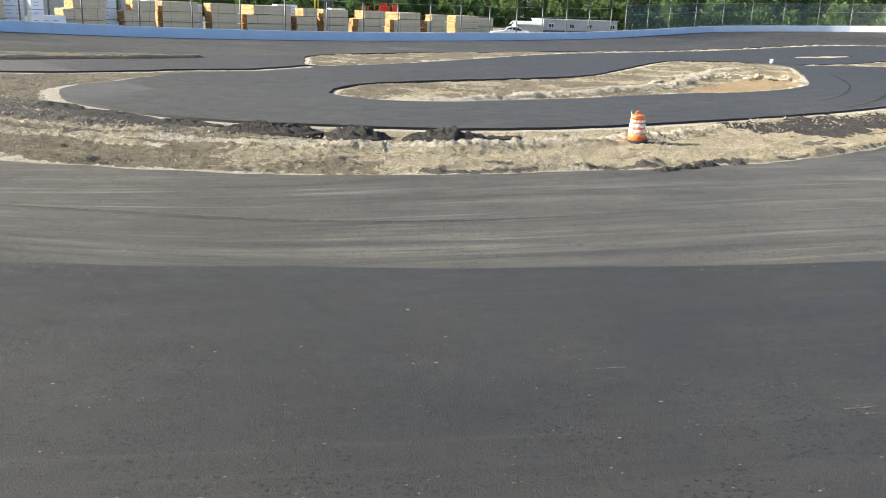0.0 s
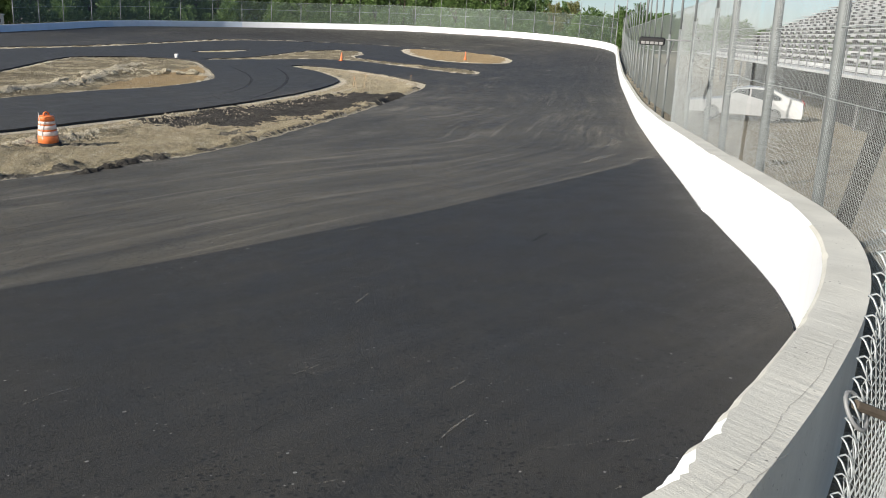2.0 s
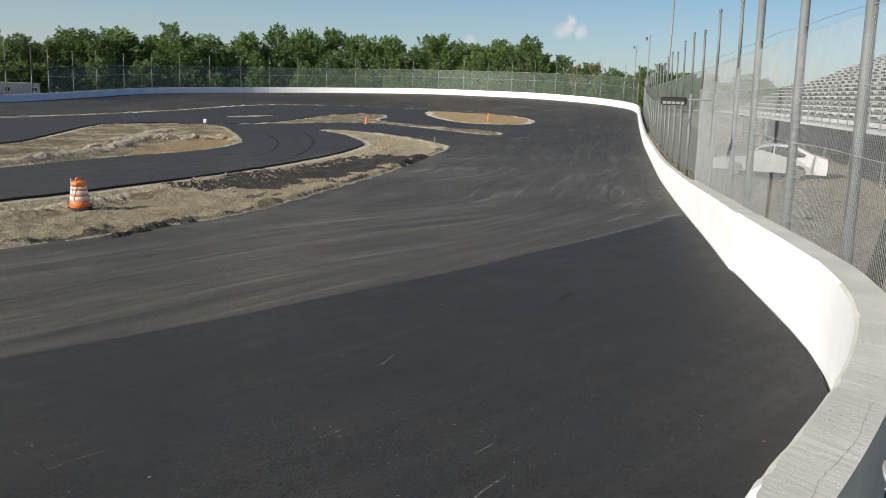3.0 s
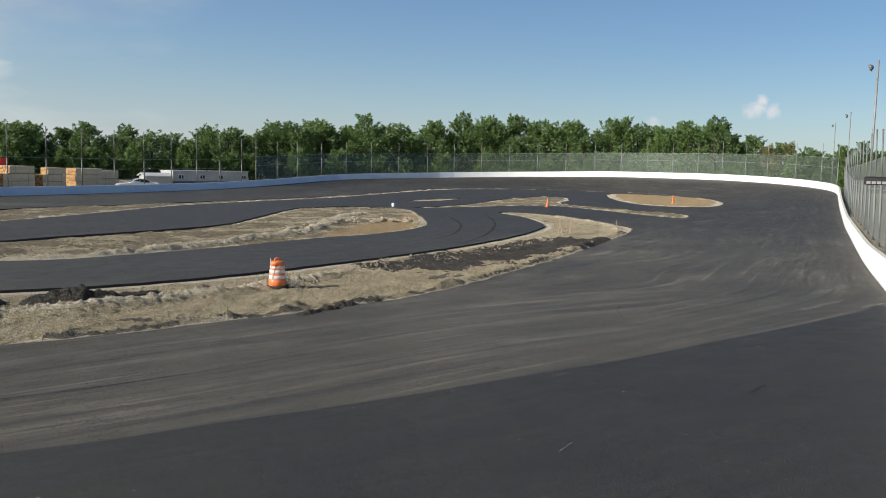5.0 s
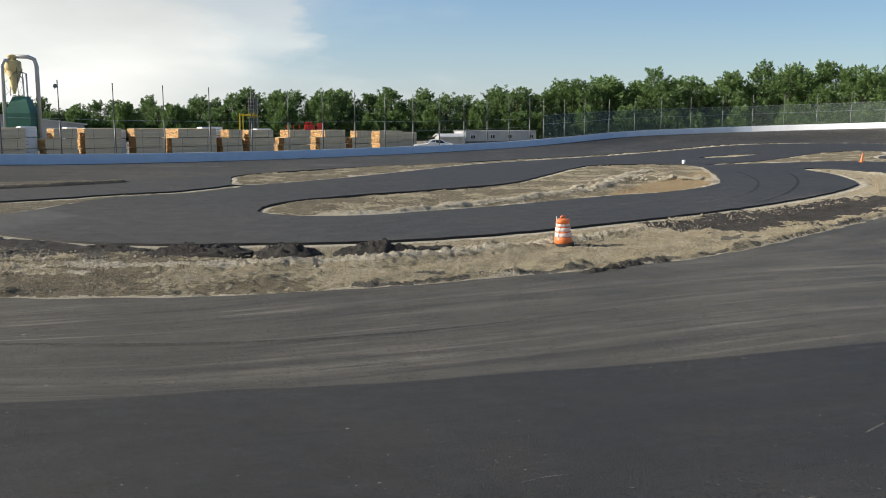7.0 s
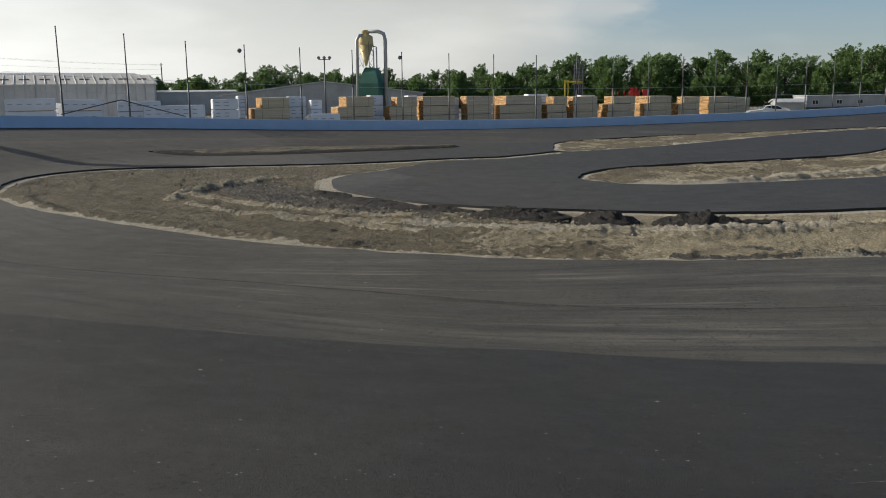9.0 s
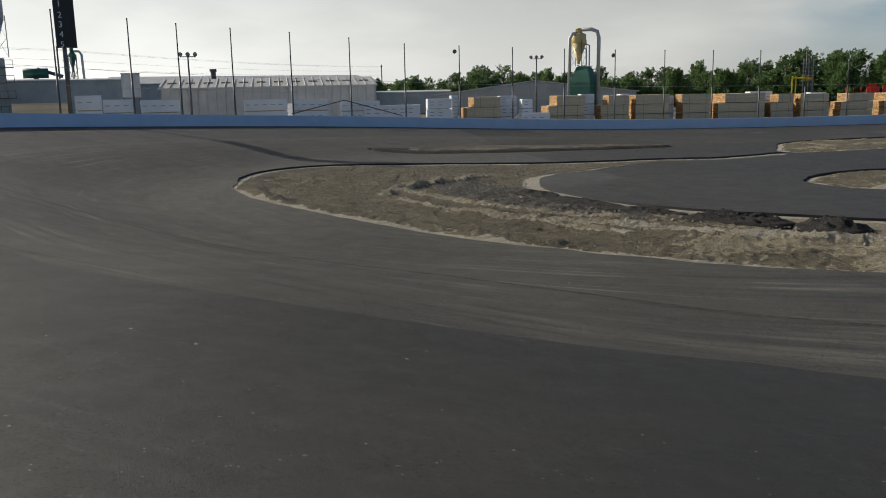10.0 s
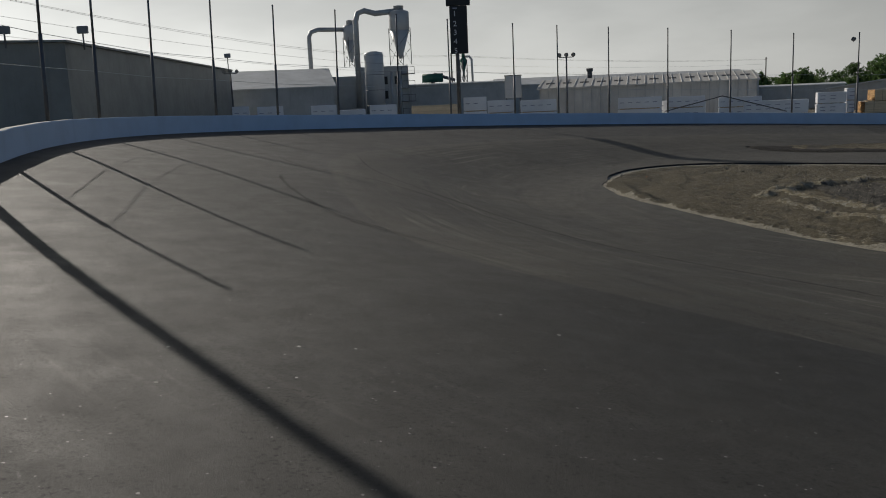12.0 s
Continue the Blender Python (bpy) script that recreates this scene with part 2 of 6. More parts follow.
def dirt(name, light, dark, stones=(0.5, 0.47, 0.4), grime=1.0):
    n = Nodes(name, 0.95)
    c = n.mix(n.ramp(n.noise(0.35, 5, 0.65), [(0.35, 0), (0.68, 1)]), light, dark)
    drag = n.t.nodes.new("ShaderNodeMapping")  # lines left by the grader's blade
    n.set(drag.inputs["Vector"], n.co)
    drag.inputs["Rotation"].default_value[2] = radians(-12)
    drag.inputs["Scale"].default_value = (0.16, 1.5, 1.0)
    lines = n.noise(2.4, 6, 0.7, drag.outputs["Vector"])
    c = n.mix(n.ramp(lines, [(0.5, 0), (0.68, 0.75 * grime)]), c, tuple(v * 0.6 for v in dark))
    c = n.mix(n.ramp(n.noise(1.7, 6, 0.75), [(0.47, 0), (0.66, 0.4 * grime)]), c, tuple(v * 0.62 for v in dark))
    c = n.mix(n.ramp(n.noise(9, 5, 0.8), [(0.52, 0), (0.64, 0.45 * grime)]), c, tuple(v * 0.5 for v in dark))
    c = n.mix(n.ramp(n.noise(24, 3, 0.85), [(0.49, 0), (0.58, 0.95 * grime)]), c, tuple(v * 0.35 for v in dark))
    c = n.mix(n.ramp(n.noise(21, 4, 0.8), [(0.56, 0), (0.62, 0.7)]), c, stones)
    for scale, size in ((11.0, 0.27), (21.0, 0.36)):
        vor = n.add("ShaderNodeTexVoronoi", Vector=n.co, Scale=scale)
        peb = n.math("MULTIPLY", n.math("LESS_THAN", vor.outputs["Distance"], size), n.ramp(n.noise(scale * 0.11, 3), [(0.45, 0), (0.62, 0.85)]))
        c = n.mix(peb, c, stones)
    n.b.inputs["Diffuse Roughness"].default_value = 0.5
    return n.done(c, n.math("ADD", n.math("ADD", n.noise(9, 7, 0.8), n.math("MULTIPLY", lines, 0.6)), n.math("MULTIPLY", n.noise(34, 4), 0.6)), 1.0, 0.13)


DIRT = dirt("dirt", (0.51, 0.435, 0.275), (0.37, 0.31, 0.19), (0.68, 0.62, 0.49))
DIRT_OCHRE = dirt("ochre_dirt", (0.43, 0.315, 0.165), (0.35, 0.25, 0.125), (0.48, 0.37, 0.215), 0.7)
DIRT_PALE = dirt("pale_gravel", (0.70, 0.635, 0.48), (0.55, 0.485, 0.355), (0.78, 0.73, 0.61), 1.0)
DIRT_BROWN = dirt("brown_soil", (0.265, 0.222, 0.134), (0.17, 0.14, 0.082), (0.40, 0.355, 0.26))
MILLINGS = dirt("asphalt_millings", (0.055, 0.050, 0.043), (0.03, 0.027, 0.023), (0.14, 0.125, 0.105))
DIRT_GREY = dirt("grey_gravel", (0.18, 0.16, 0.125), (0.10, 0.09, 0.07), (0.3, 0.28, 0.24))
GRAVEL = dirt("yard_gravel", (0.34, 0.30, 0.215), (0.25, 0.215, 0.15))
GRAVEL_BASE = dirt("rolled_gravel", (0.66, 0.60, 0.475), (0.56, 0.50, 0.385), (0.74, 0.69, 0.57), 0.5)


def concrete(name, tone):
    n = Nodes(name, 0.85)
    c = n.mix(n.ramp(n.noise(1.1, 5, 0.6), [(0.35, 0), (0.7, 1)]), tone, tuple(v * 0.78 for v in tone))
    lay = n.t.nodes.new("ShaderNodeMapping")  # broom strokes run across the wall
    n.set(lay.inputs["Vector"], n.co)
    lay.inputs["Rotation"].default_value[2] = radians(-22)
    lay.inputs["Scale"].default_value = (15.0, 1.8, 6.0)
    brush = n.noise(1.0, 5, 0.65, lay.outputs["Vector"])
    c = n.mix(n.ramp(brush, [(0.52, 0), (0.78, 0.17)]), c, tuple(v * 0.55 for v in tone))
    vor = n.add("ShaderNodeTexVoronoi", Vector=n.co, Scale=18.0)
    pit = n.math("MULTIPLY", n.math("LESS_THAN", vor.outputs["Distance"], 0.13), n.ramp(n.noise(2.1, 2), [(0.55, 0), (0.65, 1)]))
    c = n.mix(n.math("MULTIPLY", pit, 0.8), c, (0.08, 0.075, 0.07))
    return n.done(c, n.math("ADD", n.math("MULTIPLY", brush, 1.5), n.math("MULTIPLY", n.noise(90, 3), 0.4)), 0.5, 0.01)


CONCRETE = concrete("concrete", (0.62, 0.615, 0.56))


def wall_paint(name, tone):
    n = Nodes(name, 0.55)
    c = n.mix(n.ramp(n.noise(0.8, 4), [(0.4, 0), (0.75, 1)]), tone, tuple(v * 0.9 for v in tone))
    streak = n.noise(1.2, 5, 0.7, None, (1, 1, 0.12))
    c = n.mix(n.ramp(streak, [(0.62, 0), (0.8, 0.3)]), c, tuple(v * 0.6 for v in tone))
    return n.done(c, n.noise(30, 4), 0.15, 0.01)


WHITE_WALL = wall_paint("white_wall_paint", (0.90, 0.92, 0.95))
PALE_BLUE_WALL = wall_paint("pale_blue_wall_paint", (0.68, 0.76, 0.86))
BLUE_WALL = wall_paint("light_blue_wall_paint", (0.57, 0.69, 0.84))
STEEL = plain("galvanised_steel", (0.29, 0.30, 0.31), 0.6, 0.3, 10, 0.3)
STEEL_DARK = plain("weathered_steel", (0.16, 0.16, 0.165), 0.55, 0.5, 10, 0.3)
WIRE = plain("galvanised_wire", (0.50, 0.54, 0.55), 0.45, 0.2, 20, 0.2, 0.02)
POST_GREY = plain("weathered_galvanised_post", (0.20, 0.22, 0.225), 0.65, 0.15, 10, 0.35)
ORANGE = plain("orange_plastic", (0.80, 0.21, 0.06), 0.45, 0, 6, 0.25)
REFLECT = plain("white_sheeting", (0.80, 0.68, 0.65), 0.4, 0, 8, 0.2)
RUBBER = plain("black_rubber", (0.025, 0.025, 0.025), 0.8)
BLACK = plain("black_paint", (0.02, 0.02, 0.022), 0.5)
WHITE = plain("white_paint", (0.78, 0.78, 0.77), 0.5, 0, 5, 0.12)
GLASS_DARK = plain("dark_window_glass", (0.02, 0.024, 0.028), 0.22, 0, 3, 0.1, 0.0)


# ---- building blocks ----
class Shape:
    """Collects faces for one mesh."""

    def __init__(self):
        self.v, self.f, self.m = [], [], []

    def add(self, verts, faces, mat=0):
        k = len(self.v)
        self.v += [tuple(p) for p in verts]
        self.f += [tuple(k + i for i in f) for f in faces]
        self.m += [mat] * len(faces)
        return self

    def box(self, lo, hi, mat=0, turn=0.0, about=(0, 0), bevel=0.0):
        c, s = math.cos(turn), math.sin(turn)

        def place(x, y, z):
            return (about[0] + x * c - y * s, about[1] + x * s + y * c, z)

        if not bevel:
            pts = [place(x, y, z) for z in (lo[2], hi[2]) for x, y in ((lo[0], lo[1]), (hi[0], lo[1]), (hi[0], hi[1]), (lo[0], hi[1]))]
            return self.add(pts, [(3, 2, 1, 0), (4, 5, 6, 7), (0, 1, 5, 4), (1, 2, 6, 5), (2, 3, 7, 6), (3, 0, 4, 7)], mat)
        b, pts = bevel, []
        for z, e in ((lo[2], b), (lo[2] + b, 0), (hi[2] - b, 0), (hi[2], b)):
            x0, x1, y0, y1 = lo[0] + e, hi[0] - e, lo[1] + e, hi[1] - e
            pts += [place(x, y, z) for x, y in ((x0 + b, y0), (x1 - b, y0), (x1, y0 + b), (x1, y1 - b), (x1 - b, y1), (x0 + b, y1), (x0, y1 - b), (x0, y0 + b))]
        faces = [tuple(range(7, -1, -1)), tuple(range(24, 32))]
        faces += [(8 * k + i, 8 * k + (i + 1) % 8, 8 * k + 8 + (i + 1) % 8, 8 * k + 8 + i) for k in range(3) for i in range(8)]
        return self.add(pts, faces, mat)

    def rings(self, rings, mat=0, caps=True):
        """Faces between rings of points of one count."""
        n = len(rings[0])
        faces = [(k * n + i, k * n + (i + 1) % n, (k + 1) * n + (i + 1) % n, (k + 1) * n + i) for k in range(len(rings) - 1) for i in range(n)]
        if caps:
            faces += [tuple(range(n - 1, -1, -1)), tuple((len(rings) - 1) * n + i for i in range(n))]
        return self.add([p for ring in rings for p in ring], faces, mat)

    def path(self, pts, radius, sides=8, mat=0, caps=True):
        """A tube along points; radius: one number, or one for each point."""
        pts = [Vector(p) for p in pts]
        radii = radius if isinstance(radius, (list, tuple)) else [radius] * len(pts)
        rings, side = [], None
        for k, p in enumerate(pts):
            way = (pts[min(k + 1, len(pts) - 1)] - pts[max(k - 1, 0)]).normalized()
            if side is None or abs(side.dot(way)) > 0.95:
                side = way.cross((0, 0, 1)) if abs(way.z) < 0.95 else way.cross((1, 0, 0))
            side = (side - way * side.dot(way)).normalized()
            up = way.cross(side)
            rings.append([p + radii[k] * (math.cos(2 * math.pi * i / sides) * side + math.sin(2 * math.pi * i / sides) * up) for i in range(sides)])
        return self.rings(rings, mat, caps)

    def lathe(self, profile, at=(0, 0, 0), sides=16, mat=0):
        """A turned body from (radius, height) pairs."""
        return self.rings([[(at[0] + r * math.cos(2 * math.pi * i / sides), at[1] + r * math.sin(2 * math.pi * i / sides), at[2] + z) for i in range(sides)] for r, z in profile], mat)

    def mesh(self, name, *mats, smooth=False):
        me = bpy.data.meshes.new(name)
        me.from_pydata(self.v, [], self.f)
        for m in mats:
            me.materials.append(m)
        if len(mats) > 1:
            me.polygons.foreach_set("material_index", self.m)
        if smooth:
            me.shade_smooth()
        me.update()
        return me


def part(name, shape, mat, parent=None, label="", smooth=False):
    """One mesh object from a shape, a child of parent where one is given."""
    mats = mat if isinstance(mat, (list, tuple)) else (mat,)
    ob = new(name, shape if isinstance(shape, bpy.types.Mesh) else shape.mesh(name, *mats, smooth=smooth))
    ob.parent = parent
    return tagged(ob, label)


def thing(name, label, category, group="", kind="", at=None):
    ob = tagged(new(name), label, category, group, kind)
    if at is not None:
        ob.matrix_basis = at
    return ob


def step(x, a, b):
    x = min(max((x - a) / (b - a), 0.0), 1.0)
    return x * x * (3 - 2 * x)


def spline(points, gap, closed=True):
    """A smooth line through points, sampled every gap metres."""
    p = [Vector(q) for q in points]
    n, out = len(p), []
    for k in range(n if closed else n - 1):
        a, b, c, d = (p[(k + i) % n] if closed else p[min(max(k + i, 0), n - 1)] for i in (-1, 0, 1, 2))
        for j in range(max(1, round((c - b).length / gap))):
            t = j / max(1, round((c - b).length / gap))
            out.append(0.5 * (2 * b + (c - a) * t + (2 * a - 5 * b + 4 * c - d) * t * t + (3 * b - a - 3 * c + d) * t**3))
    return out if closed else out + [p[-1]]


# ---- the lie of the land ----
# rise of the track's outer edge along the lap (from the start of the front straight, counter-clockwise)
RISE = [(0, 1.27), (13, 0.67), (29, 0.15), (65, 0.05), (90, 0.9), (110, 2.4), (129, 3.1), (145, 3.5), (167, 3.5), (186, 2.9), (208, 2.15),
        (222, 1.75), (240, 0.95), (253, 0.45), (272, 0.15), (295, 0.05), (309, 0.15), (321, 0.35), (334, 0.8), (347, 1.4),
        (373, 2.45), (393, 3.13), (402, 3.32), (410, 3.33), (416, 3.24), (430, 2.2), (447, 1.39), (456, 1.33), (LAP, 1.27)]


def rise(s):
    s %= LAP
    for (s0, z0), (s1, z1) in zip(RISE, RISE[1:]):
        if s <= s1:
            return z0 + (z1 - z0) * (s - s0) / (s1 - s0)
    return RISE[-1][1]


def rise_smooth(s):
    return sum(rise(s + d) * w for d, w in ((-6, 1), (-3, 2), (0, 3), (3, 2), (6, 1))) / 9


def bulge(s):
    """How far the wall stands outside the true oval."""
    s %= LAP
    return 0.856 * math.exp(-(((s - 454.82) / (6.0 if s < 454.82 else 4.66)) ** 2)) - 1.5 * math.exp(-(((s - 417) / 14) ** 2))


def lap_of(x, y):
    """Where a place lies along the lap, and how far inside the wall."""
    p = Vector((x, y)) - TURN_A
    k, side = p.dot(ALONG), p.dot(ACROSS)
    if 0 <= k <= LENGTH:
        s, r = (k if side < 0 else 2 * LENGTH + math.pi * RADIUS - k), abs(side)
    elif k > LENGTH:
        s, r = LENGTH + RADIUS * math.atan2(k - LENGTH, -side), math.hypot(k - LENGTH, side)
    else:
        s, r = 2 * LENGTH + math.pi * RADIUS + RADIUS * math.atan2(-k, side), math.hypot(k, side)
    return s, RADIUS + bulge(s) - r, k


def on_lap(s, inside=0.0):
    """The place at s along the lap, so far inside the wall's face."""
    s %= LAP
    r = RADIUS + bulge(s) - inside
    if s < LENGTH:
        return TURN_A + ALONG * s - ACROSS * r
    if s < LENGTH + math.pi * RADIUS:
        a = (s - LENGTH) / RADIUS
        return TURN_B + r * (ALONG * math.sin(a) - ACROSS * math.cos(a))
    if s < 2 * LENGTH + math.pi * RADIUS:
        return TURN_B - ALONG * (s - LENGTH - math.pi * RADIUS) + ACROSS * r
    a = (s - 2 * LENGTH - math.pi * RADIUS) / RADIUS
    return TURN_A - r * (ALONG * math.sin(a) - ACROSS * math.cos(a))


def ground(x, y):
    """Height of the paving and the infield."""
    s, inside, k = lap_of(x, y)
    swell = 0.85 * step(k, 70, 130)
    soft = 1 - step(inside, -2.0, 15.0)
    firm = 1 - 0.04 * max(inside, 0) if inside < 11 else 0.56 * (1 - step(inside, 8, 19)) / 0.817
    west = step(s, 300, 340) * (1 - step(s, 436, 451))  # the west turn is banked evenly across
    return swell + (rise_smooth(s) - swell) * (soft + (firm - soft) * west)


def yard(x, y):
    """Height of the ground outside the wall."""
    s, inside, k = lap_of(x, y)
    out = -inside
    front = 1.25 * step(-(Vector((x, y)) - TURN_A).dot(ACROSS), -10, 25)
    level = 0.3 + front
    edge = max(rise_smooth(s) - 0.1, 0.2, 0.72 * front)
    return level + (edge - level) * (1 - step(out, 0.6, 16))


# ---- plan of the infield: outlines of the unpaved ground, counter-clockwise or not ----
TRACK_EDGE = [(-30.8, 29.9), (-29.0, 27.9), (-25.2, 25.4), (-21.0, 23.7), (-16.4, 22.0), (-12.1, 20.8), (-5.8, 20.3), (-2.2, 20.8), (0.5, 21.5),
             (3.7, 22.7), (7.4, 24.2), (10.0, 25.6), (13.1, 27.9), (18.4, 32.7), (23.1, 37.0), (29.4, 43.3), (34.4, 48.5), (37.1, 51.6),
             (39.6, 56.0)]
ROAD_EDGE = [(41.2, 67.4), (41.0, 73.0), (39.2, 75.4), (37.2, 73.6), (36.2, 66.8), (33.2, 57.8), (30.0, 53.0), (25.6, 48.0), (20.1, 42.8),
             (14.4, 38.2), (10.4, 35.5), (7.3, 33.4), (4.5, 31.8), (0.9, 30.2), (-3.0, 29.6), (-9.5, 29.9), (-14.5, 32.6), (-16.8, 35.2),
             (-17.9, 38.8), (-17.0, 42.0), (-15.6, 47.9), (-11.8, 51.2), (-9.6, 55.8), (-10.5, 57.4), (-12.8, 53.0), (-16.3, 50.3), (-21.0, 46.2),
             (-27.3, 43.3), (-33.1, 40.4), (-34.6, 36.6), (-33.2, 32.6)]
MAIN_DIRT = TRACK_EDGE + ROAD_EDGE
BACK_STRIP = [(-9.6, 57.4), (-4.2, 63.2), (1.2, 72.0), (8.6, 84.2), (20.6, 97.2), (40.6, 116.6), (55.0, 128.6), (66.0, 131.2), (76.0, 129.4), (84.0, 121.6),
              (87.6, 112.6), (89.4, 113.2), (85.6, 122.8), (77.0, 131.2), (66.0, 133.2), (54.0, 130.6), (39.6, 118.4), (22.0, 102.0), (3.7, 84.9),
              (-3.8, 78.6), (-11.4, 69.0), (-11.4, 62.0)]
SLIVER = [(-37.0, 48.8), (-35.6, 51.0), (-31.2, 56.2), (-25.4, 59.8), (-19.6, 61.8), (-18.4, 60.1), (-22.6, 56.1), (-28.3, 51.6), (-33.6, 49.3)]
TONGUE = [(-6.3, 40.7), (-5.4, 45.4), (-1.7, 49.4), (2.8, 52.9), (8.3, 58.2), (13.0, 68.0), (16.9, 76.6), (20.1, 81.6), (26.2, 84.0), (30.0, 80.6),
          (27.6, 70.4), (24.2, 60.0), (21.7, 55.2), (17.0, 50.2), (12.7, 47.6), (6.1, 42.6), (2.1, 40.0), (-1.4, 38.2), (-4.4, 38.4)]
FAR_NECK = [(31.4, 82.0), (40.4, 89.6), (52.0, 101.6), (60.0, 107.0), (63.6, 105.2), (60.4, 98.4), (55.6, 92.4), (56.4, 82.0), (58.4, 73.4), (57.0, 69.6),
            (52.6, 66.2), (52.4, 76.2), (51.6, 85.6), (46.5, 87.6), (38.0, 84.2)]
FAR_ISLE = [(68.0, 99.0), (77.0, 113.4), (84.4, 111.6), (85.6, 102.0), (80.6, 91.6), (72.0, 83.6), (64.9, 86.6)]
LITTLE = [(36.4, 97.4), (42.0, 102.2), (47.0, 104.4), (41.0, 98.4)]
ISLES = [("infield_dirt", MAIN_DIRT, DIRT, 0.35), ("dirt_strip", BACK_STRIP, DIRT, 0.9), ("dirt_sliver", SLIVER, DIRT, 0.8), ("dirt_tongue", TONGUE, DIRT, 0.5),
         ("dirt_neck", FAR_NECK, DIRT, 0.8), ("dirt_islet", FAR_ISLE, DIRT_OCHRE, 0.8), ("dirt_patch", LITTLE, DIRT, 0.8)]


def rough_edge(points, gap):
    """The outline as it was dug: uneven by a hand's width."""
    out = []
    for p in spline(points, gap):
        w = 0.10 + 0.0015 * p.length
        out.append(p + Vector((noise.noise((p.x * 1.1, p.y * 1.1, 3)) * w, noise.noise((p.x * 1.1, p.y * 1.1, 9)) * w)))
    return out


from mathutils.geometry import delaunay_2d_cdt


class Outline:
    """Quick tests of places against a closed line."""

    def __init__(self, pts):
        self.a = np.array([(p.x, p.y) for p in pts])
        self.b = np.roll(self.a, -1, 0)

    def inside(self, q):
        q = np.asarray(q, float).reshape(-1, 2)
        hit = np.zeros(len(q), bool)
        for (ax, ay), (bx, by) in zip(self.a, self.b):
            if ay != by:
                hit ^= ((ay > q[:, 1]) != (by > q[:, 1])) & (q[:, 0] < (bx - ax) * (q[:, 1] - ay) / (by - ay) + ax)
        return hit

    def far(self, q):
        q = np.asarray(q, float).reshape(-1, 2)
        best = np.full(len(q), 1e9)
        for a, b in zip(self.a, self.b):
            ab = b - a
            t = np.clip(((q - a) @ ab) / max(ab @ ab, 1e-9), 0, 1)
            best = np.minimum(best, np.hypot(*(q - a - t[:, None] * ab).T))
        return best


def sheet(loops, inner, lines=()):
    """Triangles over all points, with the loops as edges of the sheet."""
    verts, edges = [], []
    for loop in loops:
        k = len(verts)
        verts += [Vector((p[0], p[1])) for p in loop]
        edges += [(k + i, k + (i + 1) % len(loop)) for i in range(len(loop))]
    for line in lines:
        k = len(verts)
        verts += [Vector((p[0], p[1])) for p in line]
        edges += [(k + i, k + i + 1) for i in range(len(line) - 1)]
    verts += [Vector((p[0], p[1])) for p in inner]
    co, _, faces, *_ = delaunay_2d_cdt(verts, edges, [], 0, 1e-5)
    return co, [tuple(f) for f in faces]


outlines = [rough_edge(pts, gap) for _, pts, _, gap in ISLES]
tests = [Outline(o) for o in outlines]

# the paving: one sheet from the wall to the infield's dirt, with the dirt left open
rim = [on_lap(LAP * k / 420, 0.04) for k in range(420)]
SEAM = [(425, 9.7), (432, 9.75), (437, 10.2), (441, 10.8), (444, 11.3), (449, 11.8), (451, 11.5), (454.6, 10.65), (456.5, 9.5), (458.5, 8.0), (LAP, 4.75), (LAP + 3.8, 2.58), (LAP + 7, 1.2), (LAP + 10.3, 0.1)]


def seam_at(s):
    """How far inside the wall the new lane reaches."""
    s = s + LAP if s < 60 else s
    if s <= SEAM[0][0]:
        return 9.7
    for (s0, w0), (s1, w1) in zip(SEAM, SEAM[1:]):
        if s <= s1:
            return w0 + (w1 - w0) * (s - s0) / (s1 - s0)
    return 0.0


lane = [on_lap(s, seam_at(s % LAP)) for s in [330 + 1.0 * k for k in range(int(LAP + 10 - 330))]]


def lane_in(s):
    """How far inside the wall the worn lane reaches."""
    return 20.0 + 6.0 * step(s, 322, 345) * (1 - step(s, 440, 458))


lane_edge = [on_lap(LAP * k / 400, lane_in(LAP * k / 400)) for k in range(400)]
inner = []
for k in range(420):
    inner += [on_lap(LAP * k / 420, d) for d in (0.8, 1.7, 2.8, 4.0, 5.4, 7.0, 8.8, 10.8, 13.0, 15.4, 17.5)]
for gx in range(-60, 110, 3):
    inner += [Vector((gx + random.uniform(-1, 1), gy + random.uniform(-1, 1))) for gy in range(0, 150, 3) if lap_of(gx, gy)[1] > 18]
co, faces = sheet([rim, lane_edge, *outlines], inner, [lane])
mid = np.array([[sum(co[i].x for i in f) / 3, sum(co[i].y for i in f) / 3] for f in faces])
keep = Outline(rim).inside(mid)
for test in tests:
    keep &= ~test.inside(mid)
paving = Shape()
paving.v = [(p.x, p.y, ground(p.x, p.y)) for p in co]
infield_ring = Outline(lane_edge)
deep = infield_ring.inside(mid)
for f, m, ok, far_in in zip(faces, mid, keep, deep):
    if ok:
        s, inside, _ = lap_of(*m)
        new_lane = inside < seam_at(s) and (s > 330 or s < 11)
        paving.f.append(f)
        paving.m.append(0 if new_lane else (2 if far_in else 1))
for loop in outlines:  # the paving's broken edge
    z = [ground(p.x, p.y) for p in loop]
    n = len(loop)
    paving.add([(p.x, p.y, h) for p, h in zip(loop, z)] + [(p.x, p.y, h - 0.3) for p, h in zip(loop, z)],
               [(i, (i + 1) % n, n + (i + 1) % n, n + i) for i in range(n)], 3)
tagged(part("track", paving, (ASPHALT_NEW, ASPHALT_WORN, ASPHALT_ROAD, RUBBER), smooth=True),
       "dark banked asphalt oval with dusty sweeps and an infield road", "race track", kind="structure")

